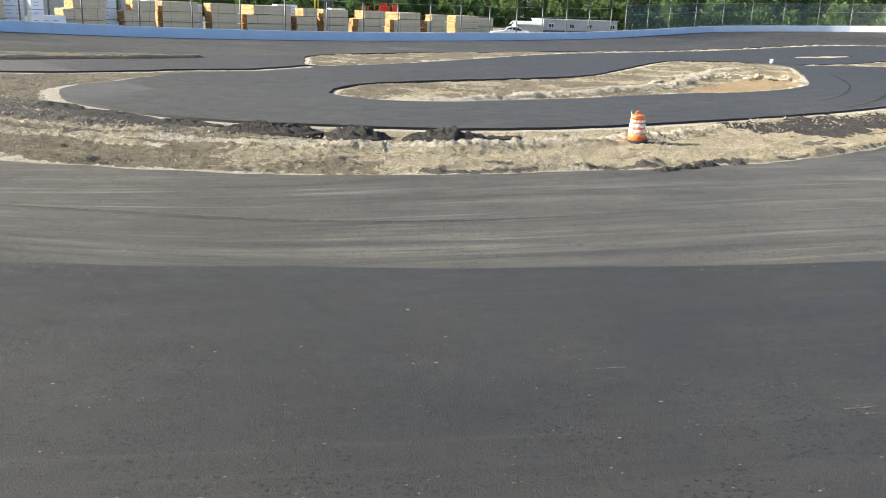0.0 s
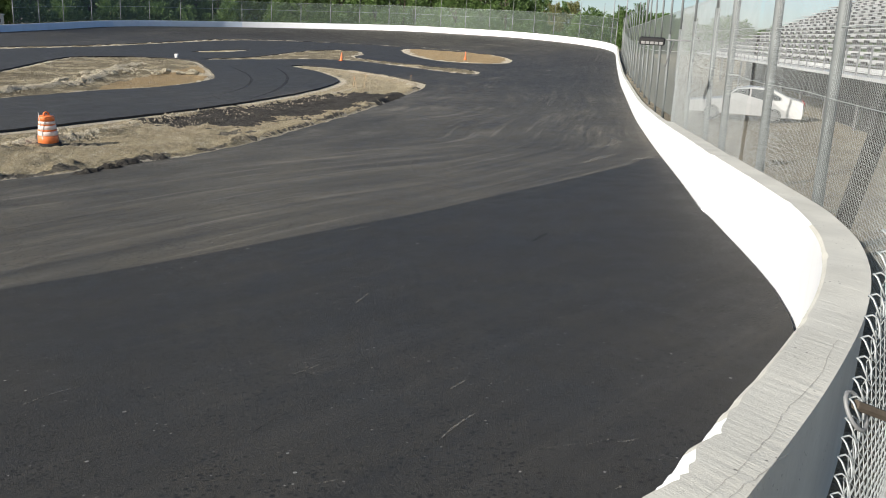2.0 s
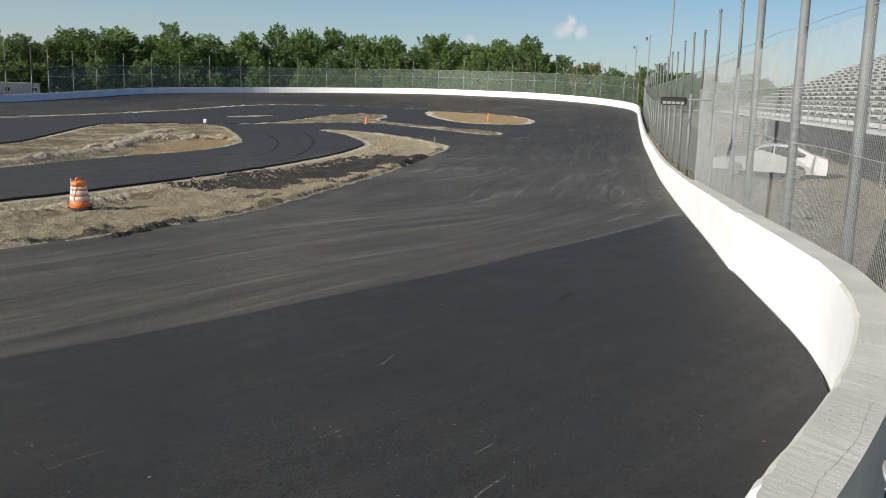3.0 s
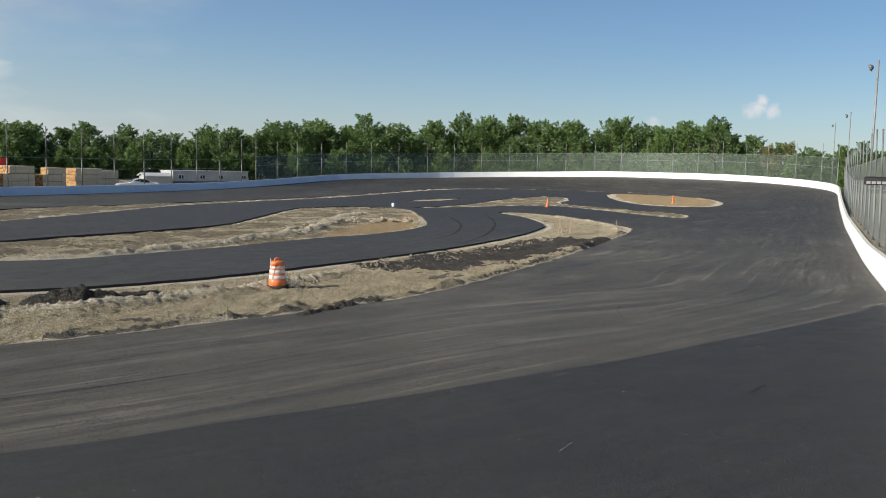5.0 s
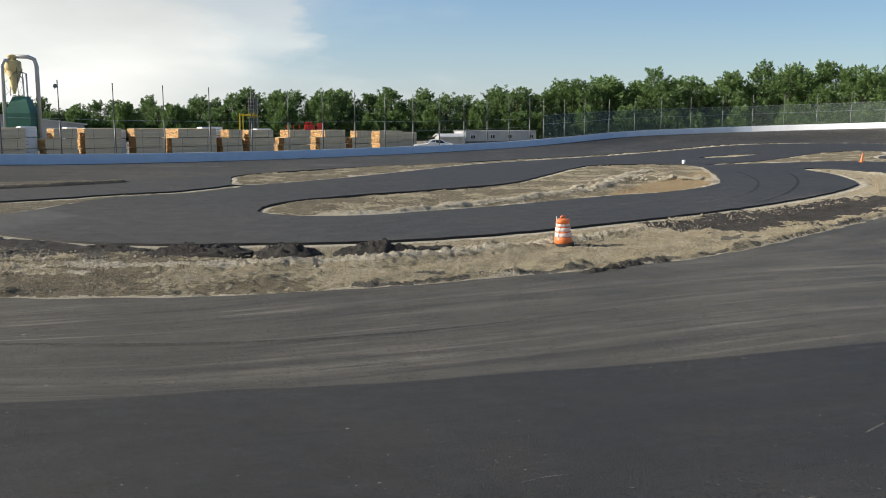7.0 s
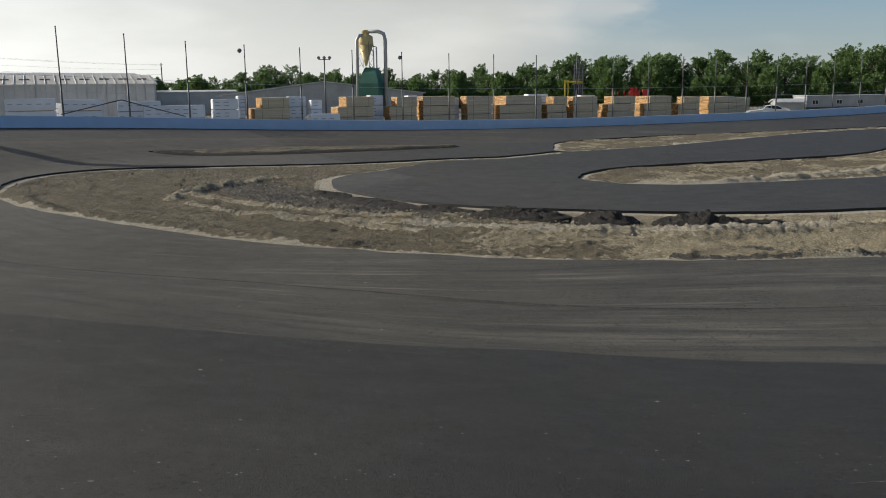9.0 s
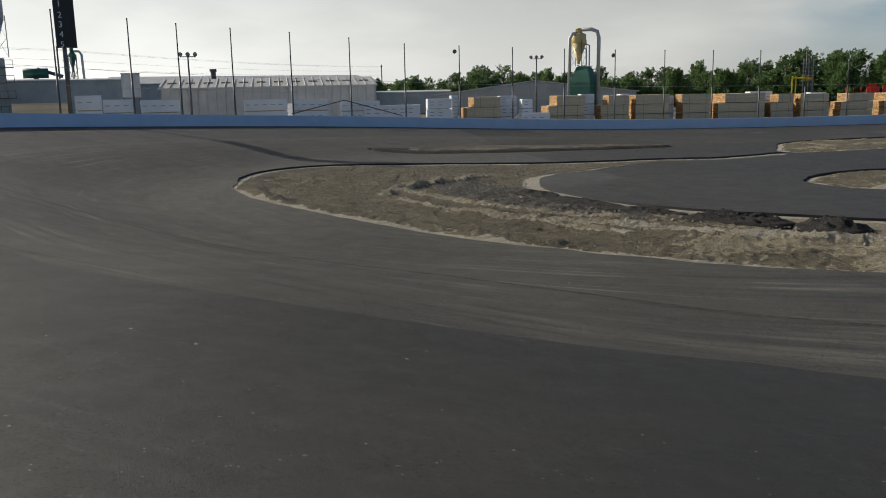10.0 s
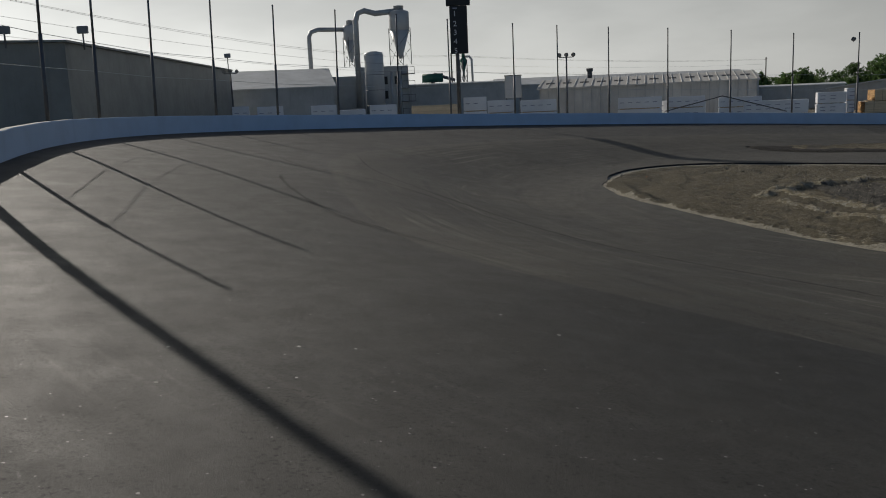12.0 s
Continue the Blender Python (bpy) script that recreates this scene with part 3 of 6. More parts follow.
# marks on the paving: scuffs, tyre lines and a paving joint, thin films on the surface
def mark(name, pts, width, mat, label, lift=0.0):
    line, film = spline([Vector(p) for p in pts], 0.35 if (Vector(pts[0]) - Vector(pts[-1])).length > 1.5 else 0.06, False), Shape()
    for k, p in enumerate(line):
        t = (line[min(k + 1, len(line) - 1)] - line[max(k - 1, 0)]).normalized()
        w = width * (0.55 + 0.8 * abs(noise.noise((p.x * 0.7, p.y * 0.7, 2)))) * min(1, 4 * min(k, len(line) - 1 - k) / len(line) + 0.1)
        for side in (-0.5, 0.5):
            q = p + Vector((-t.y, t.x)) * w * side
            film.v.append((q.x, q.y, ground(q.x, q.y) + (0.03 if len(line) > 30 else 0.008) + lift))
    film.f = [(2 * k, 2 * k + 1, 2 * k + 3, 2 * k + 2) for k in range(len(line) - 1)]
    film.m = [0] * len(film.f)
    return tagged(part(name, film, mat), label, "mark", kind="structure")


def film_mat(name, tone, cover):
    n = Nodes(name, 0.85)
    n.set(n.b.inputs["Base Color"], (*tone, 1))
    clear, mixed = n.t.nodes.new("ShaderNodeBsdfTransparent"), n.t.nodes.new("ShaderNodeMixShader")
    n.set(mixed.inputs[0], n.math("MULTIPLY", n.ramp(n.noise(14, 6, 0.8), [(0.42, 0), (0.62, 1)]), cover))
    n.t.links.new(clear.outputs[0], mixed.inputs[1])
    n.t.links.new(n.b.outputs[0], mixed.inputs[2])
    n.t.links.new(mixed.outputs[0], n.t.nodes["Material Output"].inputs["Surface"])
    return n.mat


CHALK_WHITE = film_mat("white_chalk", (0.55, 0.54, 0.5), 0.9)
CHALK, RUBBER_FILM = film_mat("pale_scuff", (0.27, 0.26, 0.235), 0.6), film_mat("rubber_mark", (0.018, 0.018, 0.018), 0.8)
for pts, w in (([(14.7, 20.5), (13.6, 19.4), (12.6, 17.7)], 0.07), ([(14.0, 18.8), (13.6, 17.9), (12.9, 16.5)], 0.06), ([(13.9, 16.0), (14.4, 15.9), (14.8, 15.5)], 0.10),
               ([(10.7, 13.8), (11.1, 13.6), (11.7, 13.6)], 0.06), ([(7.4, 12.5), (7.9, 12.5)], 0.06), ([(2.6, 14.35), (3.0, 14.6), (3.9, 14.7)], 0.08), ([(1.6, 13.6), (2.6, 14.2)], 0.06),
               ([(14.9, 42.1), (14.8, 40.4), (15.1, 39.8)], 0.14), ([(16.1, 43.5), (15.8, 40.9), (16.7, 40.3)], 0.16), ([(17.9, 44.9), (17.4, 42.4), (17.9, 41.8)], 0.16),
               ([(1.2, 7.6), (1.5, 7.75), (1.8, 7.8)], 0.03), ([(3.6, 4.6), (3.9, 4.75), (4.2, 4.85)], 0.03), ([(4.3, 5.4), (4.6, 5.5)], 0.03), ([(5.2, 8.5), (5.6, 8.8)], 0.05)):
    mark("scuff_mark", pts, w, CHALK, "pale scuff on the asphalt")
for pts, w in (([(18.9, 15.9), (19.8, 16.3), (20.7, 16.45)], 0.5), ([(17.2, 16.2), (18.6, 16.9), (20.2, 17.6)], 0.4), ([(21.5, 19.5), (23.5, 20.6), (25.0, 22.2)], 0.5)):
    mark("scuff_mark", pts, w, CHALK, "drift of pale sand at the foot of the wall")
for x0, y0, x1, y1 in ((3.42, 6.7, 3.81, 6.8),
                       (3.58, 6.78, 3.74, 6.84),
                       (5.57, 9.32, 5.68, 9.07),
                       (8.95, 11.68, 9.16, 11.26),
                       (9.31, 11.39, 9.34, 11.13),
                       (11.37, 13.08, 11.6, 12.4),
                       (6.55, 6.34, 6.7, 6.25),
                       (4.63, 5.83, 4.77, 5.76),
                       (7.27, 12.41, 7.38, 12.32),
                       (6.5, 10.93, 6.61, 10.85),
                       (6.01, 10.22, 6.05, 10.1),
                       (5.05, 8.35, 5.13, 8.29),
                       (4.56, 7.5, 4.67, 7.44),
                       (3.29, 7.5, 3.38, 7.49),
                       (2.19, 7.3, 2.29, 7.31),
                       (1.87, 9.47, 1.98, 9.49),
                       (0.02, 10.72, 0.12, 10.67),
                       (4.12, 4.0, 4.38, 3.9),
                       (4.4, 3.86, 4.65, 3.81),
                       (4.62, 3.75, 4.81, 3.67),
                       (4.72, 5.2, 4.96, 5.32),
                       (4.06, 3.26, 4.14, 3.27),
                       (2.53, 4.55, 2.68, 4.51),
                       (2.24, 4.92, 2.33, 4.93)):
    mark("scuff_mark", [(x0, y0), ((x0 + x1) / 2 + 0.02, (y0 + y1) / 2 - 0.01), (x1, y1)], 0.025, CHALK, "pale scuff on the asphalt")
for x, y in ((-17.0, 17.8), (-14.8, 17.5), (-13.6, 17.4), (-11.5, 17.1), (-10.3, 16.9), (-8.3, 16.8), (-7.2, 16.7)):
    mark("chalk_dash", [(x - 0.12, y + 0.02), (x, y + 0.01), (x + 0.12, y)], 0.11, CHALK_WHITE, "short white chalk dash along the lane")
for pts, w in (([(30.0, 71.0), (26.7, 59.6), (22.4, 50.4), (17.9, 44.2)], 0.3), ([(34.3, 70.9), (29.7, 59.4), (23.9, 48.9), (18.5, 41.7)], 0.3), ([(-24.9, 11.6), (-25.7, 10.6), (-24.0, 9.9), (-21.3, 9.3), (-18.6, 9.0), (-16.2, 9.2), (-13.2, 9.4)], 0.17),
               ([(-36.0, 18.6), (-29.5, 15.8), (-25.6, 14.9), (-19.8, 15.1), (-14.4, 15.4), (-9.9, 15.6), (-6.8, 15.7), (-2.8, 15.9), (0.5, 16.5), (6.0, 18.2)], 0.2),
               ([(-33.0, 13.4), (-29.4, 12.6), (-26.0, 13.0), (-22.6, 14.0), (-18.3, 14.2)], 0.16), ([(2.5, 5.6), (2.7, 5.75), (2.95, 5.85)], 0.025), ([(15.0, 9.6), (15.6, 10.3)], 0.12), ([(9.0, 9.4), (9.6, 9.7)], 0.1)):
    mark("tyre_line", pts, w, RUBBER_FILM, "dark tyre line on the asphalt")
# ridges of loose gravel left by the grader: line, height, half width
RIDGES = [([(-14.2, 25.2), (-11.9, 24.8), (-9.6, 24.5), (-7.0, 24.4), (-3.6, 24.6), (-0.2, 25.3), (2.7, 26.7), (4.5, 28.0), (7.0, 29.8)], 0.22, 0.5),
          ([(7.0, 29.9), (8.9, 31.8), (12.1, 35.3), (15.4, 37.6), (19.6, 40.3), (26.0, 45.6), (32.0, 52.0)], 0.15, 0.5),
          ([(-20.5, 28.2), (-21.6, 31.1), (-21.7, 34.4), (-20.8, 37.0)], 0.33, 0.36),
          ([(-19.0, 27.3), (-16.5, 25.9), (-13.6, 24.9), (-11.2, 24.2), (-8.4, 23.4)], 0.20, 0.34),
          ([(-20.6, 29.8), (-17.5, 28.0), (-14.0, 26.9), (-9.5, 26.4)], 0.27, 0.34),
          ([(-3.0, 38.4), (0.5, 39.6), (3.9, 42.5), (7.4, 46.0), (11.0, 50.0), (13.3, 52.9), (19.0, 65.9), (22.9, 72.3)], 0.26, 0.5),
          ([(15.3, 60.6), (19.0, 63.0), (23.0, 61.2), (22.7, 56.8)], 0.2, 0.55),
          ([(34.8, 49.8), (38.6, 57.0), (40.0, 67.0)], 0.2, 0.6)]
# where dark stuff was spilt on the dirt, and the crumbled edge beside the track
SPILL = [(13.0, 33.6), (17.3, 36.2), (21.6, 39.4), (25.0, 42.2), (28.6, 44.2)]
RUBBLE = [(-20.5, 34.0), (-18.5, 32.2), (-15.0, 30.3), (-10.8, 27.8)]
TRACK_SIDE = [(-30.8, 29.9), (-29.0, 27.9), (-25.2, 25.4), (-21.0, 23.7), (-16.4, 22.0), (-12.1, 20.8), (-5.8, 20.3), (-2.2, 20.8), (0.5, 21.5), (3.7, 22.7), (7.4, 24.2), (10.0, 25.6), (13.1, 27.9), (18.4, 32.7), (23.1, 37.0), (29.4, 43.3), (34.4, 48.5)]


def line_far(pts, q):
    line = np.array([(p.x, p.y) for p in spline(pts, 0.8, False)])
    best = np.full(len(q), 1e9)
    for a, b in zip(line, line[1:]):
        ab = b - a
        t = np.clip(((q - a) @ ab) / (ab @ ab), 0, 1)
        best = np.minimum(best, np.hypot(*(q - a - t[:, None] * ab).T))
    return best


ridge_lines = [(np.array([(p.x, p.y) for p in spline(pts, 0.8, False)]), h, w) for pts, h, w in RIDGES]


def heap(q):
    """Height of the ridges at places q."""
    z = np.zeros(len(q))
    for line, h, w in ridge_lines:
        best = np.full(len(q), 1e9)
        for a, b in zip(line, line[1:]):
            ab = b - a
            t = np.clip(((q - a) @ ab) / (ab @ ab), 0, 1)
            best = np.minimum(best, np.hypot(*(q - a - t[:, None] * ab).T))
        z = np.maximum(z, h * np.exp(-((best / w) ** 2)))
    return z


for (name, pts, mat, gap), loop, test in zip(ISLES, outlines, tests):
    lo, hi = test.a.min(0), test.a.max(0)
    cand, y = [], lo[1]
    while y < hi[1]:
        cell = min(max(math.hypot(min(max(0, lo[0]), hi[0]), y) / (300 if name in ("infield_dirt", "dirt_tongue") else 230), 0.08), 0.9)
        x = lo[0]
        while x < hi[0]:
            cand.append((x + random.uniform(-0.3, 0.3) * cell, y + random.uniform(-0.3, 0.3) * cell))
            x += cell * (1 + abs(x) / 60)
        y += cell
    cand = np.array(cand)
    cand = cand[test.inside(cand)]
    cand = cand[test.far(cand) > 0.12]
    co, faces = sheet([loop], cand)
    q = np.array([(p.x, p.y) for p in co])
    mid = np.array([q[list(f)].mean(0) for f in faces])
    ok = test.inside(mid)
    edge, ridge = test.far(q), heap(q)
    spill, rubble, side = line_far(SPILL, q), line_far(RUBBLE, q), line_far(TRACK_SIDE, q)
    body = Shape()
    main = name == "infield_dirt"
    # along the isles' far sides the ground lies a hand's width below the cut edge of the road
    cut = ~test.inside(q + 0.7 * q / np.linalg.norm(q, axis=1)[:, None]) & (not main)
    # a rolled strip of base gravel lies bare along the road, broadest round its western bend
    strip = [0.45 + 0.30 * math.exp(-((x + 17.2) ** 2 + (y - 36.5) ** 2) / 34) if main else 0.12 for x, y in q]
    for (x, y), e, h, sp, ru, ts, sw, low_side in zip(q, edge, ridge, spill, rubble, side, strip, cut):
        lump = noise.fractal((x * 0.7, y * 0.7, 1.7), 0.8, 2.1, 7) * (0.06 if main else 0.08)
        rough = 0.03 + (0.38 - 0.2 * step(-x, 4, 10)) * h + 0.07 * math.exp(-((ru / 1.6) ** 2)) + 0.05 * math.exp(-((sp / 1.4) ** 2))
        clod = (0.5 * max(noise.noise((x * 3.7, y * 3.7, 4.0)), 0) + 0.85 * max(noise.noise((x * 7.3, y * 7.3, 7.0)), 0)) * (0.05 + 1.3 * rough) + 0.03 * noise.noise((x * 13, y * 13, 6)) + 0.015 * noise.noise((x * 23, y * 23, 6))
        rut = 0.035 * math.sin(6.0 * noise.noise((x * 0.25, y * 0.25, 2)) + 3.1 * lap_of(x, y)[1])
        west = step(-x, 7, 12)
        lip = (0.15 - 0.03 * west) * math.exp(-(((ts - 0.55) / (0.22 + 0.23 * west)) ** 2)) * max(0, 0.25 + 0.4 * west + noise.noise((x * 0.6, y * 0.6, 8)) + 0.7 * noise.noise((x * 3, y * 3, 8)))
        # the spoil heaped along the track's edge from the drum eastwards, steep towards the paving
        berm = 0.085 * step(x, -4, 6) * (1 - step(ts, 0.42, 1.1)) * step(ts, 0.10, 0.34) * max(0.1, 0.72 + 0.6 * noise.noise((x * 0.35, y * 0.35, 5)) + 0.45 * noise.noise((x * 2.2, y * 2.2, 5)))
        near_track = ts < e + 0.6
        fade = min(e / 0.4, 1) if near_track else step(e, sw, sw + 0.6)
        craggy = h * (0.72 - 0.2 * step(-x, 2, 8) + 0.4 * noise.noise((x * 0.5, y * 0.5, 3)) + 0.2 * noise.noise((x * 2.3, y * 2.3, 3)) + 0.45 * abs(noise.noise((x * 5.1, y * 5.1, 3))) - 0.25 * abs(noise.noise((x * 1.6, y * 1.6, 13))))
        body.v.append((x, y, ground(x, y) - (0.05 if near_track else 0.095 if main else 0.06 if name in ("dirt_tongue", "dirt_sliver") else 0.02) - (0.08 * (1 - step(e, 0.1, 0.9)) if low_side else 0.0) + (0.2 if name == "dirt_sliver" else 0.0) * min(e / 0.25, 1) + fade * (lump + clod + rut + craggy + (0.06 if near_track else 0.0)) + lip + berm))
    for f, inside in zip(faces, ok):
        if inside:
            c = sum(q[i] for i in f) / 3
            fine_n = noise.noise((*(c * 4), 0))
            top = sum(ridge[i] for i in f) / 3
            h = top + 0.06 * noise.noise((*(c * 1.2), 0)) + 0.05 * fine_n
            e, sp, ru, ts, sw = min(edge[i] for i in f), min(spill[i] for i in f), min(rubble[i] for i in f), min(side[i] for i in f), max(strip[i] for i in f)
            by_track = ts < e + 0.5
            if by_track:
                slot = 1 if h > 0.13 + 0.05 * fine_n or e < (0.17 + 0.2 * noise.noise((*(c * 0.7), 5)) if c[0] < 4 else 0.13) else 0
            elif e < (sw + 0.07 * fine_n if main else (0.34 if name == "dirt_tongue" else 0.5 if name == "dirt_islet" else 0.22) + 0.2 * fine_n):
                slot = 6
            else:
                slot = 1 if h > 0.13 else 0
            if main and slot != 6:
                patch = noise.noise((*(c * 0.35), 11)) + 0.4 * noise.noise((*(c * 1.7), 11))
                if sp < 1.9 + 1.3 * noise.noise((*(c * 0.6), 3)) + 0.6 * fine_n:
                    slot = 4
                elif slot == 1 and h > 0.13 and e > 1.2 and c[0] < -8 + 5 * noise.noise((*(c * 0.4), 2)):
                    slot = 0 if fine_n < 0.2 else 1
                elif slot == 0 and (patch > 0.72 or ru < 1.5 + 1.2 * noise.noise((*(c * 0.8), 6)) + 0.6 * fine_n):
                    slot = 2
                elif ts < 0.10 + 0.42 * noise.noise((*(c * 0.9), 4)) and ts < e + 0.3 and c[0] < -8 + 3 * fine_n:
                    slot = 1
                elif slot == 0 and c[0] < -5 + 14 * noise.noise((*(c * 0.3), 9)) + 7 * fine_n:
                    slot = 5
                elif 0.12 < ts < 0.30 + 0.08 * fine_n and by_track and c[0] > -1 and noise.noise((*(c * 0.45), 8)) + 0.5 * fine_n > 0.02:
                    slot = 2
            # shade of the steep south rim is put into the colour as millings
            if name == "dirt_sliver":
                slot = 4 if e < 0.45 + 0.3 * fine_n or (e < 0.95 and c[1] < 50.6 + (c[0] + 35) * 0.55) else (2 if noise.noise((*(c * 0.7), 2)) > 0.2 else 5)
            if name in ("dirt_tongue", "dirt_strip", "dirt_neck") and slot == 0 and noise.noise((*(c * 0.4), 13)) + 0.5 * fine_n > (-0.12 if name == "dirt_tongue" else -0.3):
                slot = 5
            if name == "dirt_tongue" and slot in (0, 5) and c[0] > 13 and (c[1] - 47) < (c[0] - 12) * 1.55 + 1.0:
                slot = 3
            body.f.append(f)
            body.m.append(slot)
    tagged(part(name, body, (mat, DIRT_PALE, DIRT_GREY, DIRT_OCHRE, MILLINGS, DIRT_BROWN, GRAVEL_BASE), smooth=True), "bare tan dirt and pale gravel beside the asphalt", "dirt", kind="structure")

# the yards round about: one sheet out to the horizon
rings = [0.35, 1.2, 2.5, 4, 6, 9, 13, 18, 26, 40, 60, 90, 140, 220, 400, 800, 1800]
outer = Shape()
N_OUT = 240
for d in rings:
    for k in range(N_OUT):
        s = LAP * k / N_OUT
        p = on_lap(s, -d)
        outer.v.append((p.x, p.y, yard(p.x, p.y) + (noise.noise((p.x * 0.2, p.y * 0.2, 0)) * 0.06 if d > 1 else 0)))
outer.f = [(j * N_OUT + k, j * N_OUT + (k + 1) % N_OUT, (j + 1) * N_OUT + (k + 1) % N_OUT, (j + 1) * N_OUT + k) for j in range(len(rings) - 1) for k in range(N_OUT)]
outer.m = [0] * len(outer.f)
tagged(part("ground", outer, GRAVEL, smooth=True), "tan gravel yard round the race track", "ground", kind="structure")

# ---- the wall ----


def wall_height(s):
    """The wall stands a little taller where it bends round the camera's corner."""
    s = s + LAP if s < 60 else s
    return float(np.interp(s, [380, 400, 418, 430, 447, 452, 456, LAP, LAP + 6, LAP + 13], [0.93, 0.89, 0.87, 0.93, 1.15, 1.075, 1.02, 0.975, 0.94, 0.93]))


def wall_run(name, s0, s1, paint, label, thick=None):
    body = Shape()
    n = max(2, round((s1 - s0) / (0.5 if s0 < 400 else 0.04)))
    prof, chips = [], []
    for k in range(n + 1):
        s = s0 + (s1 - s0) * k / n
        z = rise_smooth(s)
        a, b = on_lap(s, 0), on_lap(s, -(thick or float(np.interp(s, [449, 458], [0.347, 0.40]))))
        wob = 0.012 * noise.noise((s * 0.9, 0, 0))
        chip = 0.05 * max(0, noise.noise((s * 1.7, 5, 0)) - 0.25)
        if 449.0 < s < 450.6:  # a broken stretch of the edge: bites that show the white paint's backing
            u = (s - 449.0) / 1.6
            bites = max(math.exp(-(((u - 0.30) / 0.17) ** 2)), 0.75 * math.exp(-(((u - 0.62) / 0.13) ** 2)), 0.4 * math.exp(-(((u - 0.85) / 0.06) ** 2)))
            chip += 0.068 * max(0, bites - 0.12) * (1 + 0.4 * noise.noise((s * 9, 3, 0)) + 0.4 * noise.noise((s * 26, 8, 0)) + 0.2 * noise.noise((s * 60, 8, 0)))
        chips.append(chip)
        c = on_lap(s, -0.03 - chip)
        prof.append([(a.x, a.y, z - 0.5), (a.x, a.y, z + wall_height(s) - 0.03 - chip), (c.x, c.y, z + wall_height(s) + wob), (b.x, b.y, z + wall_height(s) + wob), (b.x, b.y, z - 1.2)])
    m = len(prof[0])
    body.v = [p for ring in prof for p in ring]
    for k in range(n):
        for i in range(m - 1):
            body.f.append((k * m + i, k * m + i + 1, (k + 1) * m + i + 1, (k + 1) * m + i))
            body.m.append(0 if i == 0 or (i == 1 and (chips[k] > 0.02 or s0 + (s1 - s0) * k / n > 456 or s1 < 430)) else 1)
    for k in (0, n):
        body.f.append(tuple(k * m + i for i in (range(m) if k == 0 else range(m - 1, -1, -1))))
        body.m.append(1)
    return tagged(part(name, body, (paint, CONCRETE)), label, "barrier wall", kind="structure")


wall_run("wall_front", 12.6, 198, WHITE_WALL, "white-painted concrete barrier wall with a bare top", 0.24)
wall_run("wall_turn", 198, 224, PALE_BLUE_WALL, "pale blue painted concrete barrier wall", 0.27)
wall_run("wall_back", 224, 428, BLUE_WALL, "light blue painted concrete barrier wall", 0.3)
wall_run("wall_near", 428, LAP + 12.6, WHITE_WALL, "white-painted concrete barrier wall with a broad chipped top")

# a crack along the broad top of the near wall, and a second that branches off it
for s0, s1, off, bend in ((449.2, 451.8, 0.26, 0.05), (449.3, 449.9, 0.33, 0.08)):
    crack = Shape()
    for k in range(61):
        s = s0 + (s1 - s0) * k / 60
        d = off + bend * (k / 60 - 0.5) + 0.035 * noise.noise((s * 2.1, off * 9, 0)) + 0.012 * noise.noise((s * 13, 4, 0))
        w = 0.0014 * abs(noise.noise((s * 5, 2, off))) + 0.0006
        z = rise_smooth(s) + wall_height(s) + 0.012 * noise.noise((s * 0.9, 0, 0)) + 0.004
        crack.v += [(*on_lap(s, -d - w), z), (*on_lap(s, -d + w), z)]
    crack.f = [(2 * k, 2 * k + 1, 2 * k + 3, 2 * k + 2) for k in range(60)]
    crack.m = [0] * 60
    tagged(part("wall_crack", crack, plain("crack_shade", (0.30, 0.28, 0.25), 0.9)), "fine dark crack along the concrete top", "crack", kind="structure")


# ---- materials of the things ----
def mesh_cloth(name, tone, cover):
    """Chain link too far off to see its wires one by one: part metal, part gaps."""
    n = Nodes(name, 0.5, 0.4)
    n.set(n.b.inputs["Base Color"], (*tone, 1))
    out = n.t.nodes["Material Output"]
    clear, mixed = n.t.nodes.new("ShaderNodeBsdfTransparent"), n.t.nodes.new("ShaderNodeMixShader")
    n.set(mixed.inputs[0], n.math("ADD", n.math("MULTIPLY", n.noise(3, 3, 0.5, None, (1, 1, 6)), 0.12), cover - 0.06))
    n.t.links.new(clear.outputs[0], mixed.inputs[1])
    n.t.links.new(n.b.outputs[0], mixed.inputs[2])
    n.t.links.new(mixed.outputs[0], out.inputs["Surface"])
    return n.mat


CLOTH_FRONT = mesh_cloth("chain_link_front", (0.36, 0.40, 0.39), 0.46)
CLOTH_FAR = mesh_cloth("chain_link_far", (0.17, 0.215, 0.19), 0.33)


def leaves(name, a, b):
    n = Nodes(name, 0.55)
    geo = n.t.nodes.new("ShaderNodeNewGeometry").outputs["Random Per Island"]
    who = n.t.nodes.new("ShaderNodeObjectInfo").outputs["Random"]
    c = n.mix(n.ramp(geo, [(0.0, 0), (1.0, 1)]), a, b)
    c = n.mix(n.math("MULTIPLY", who, 0.45), c, tuple(v * 0.6 for v in a))
    n.set(n.b.inputs["Base Color"], c)
    bounce = n.t.nodes.new("ShaderNodeBsdfTranslucent")
    n.set(bounce.inputs["Color"], c)
    mixed = n.t.nodes.new("ShaderNodeMixShader")
    mixed.inputs[0].default_value = 0.32
    n.t.links.new(n.b.outputs[0], mixed.inputs[1])
    n.t.links.new(bounce.outputs[0], mixed.inputs[2])
    n.t.links.new(mixed.outputs[0], n.t.nodes["Material Output"].inputs["Surface"])
    return n.mat


LEAF = leaves("green_leaves", (0.08, 0.15, 0.042), (0.20, 0.30, 0.10))
LEAF_PALE = leaves("pale_leaves", (0.22, 0.24, 0.09), (0.34, 0.34, 0.16))
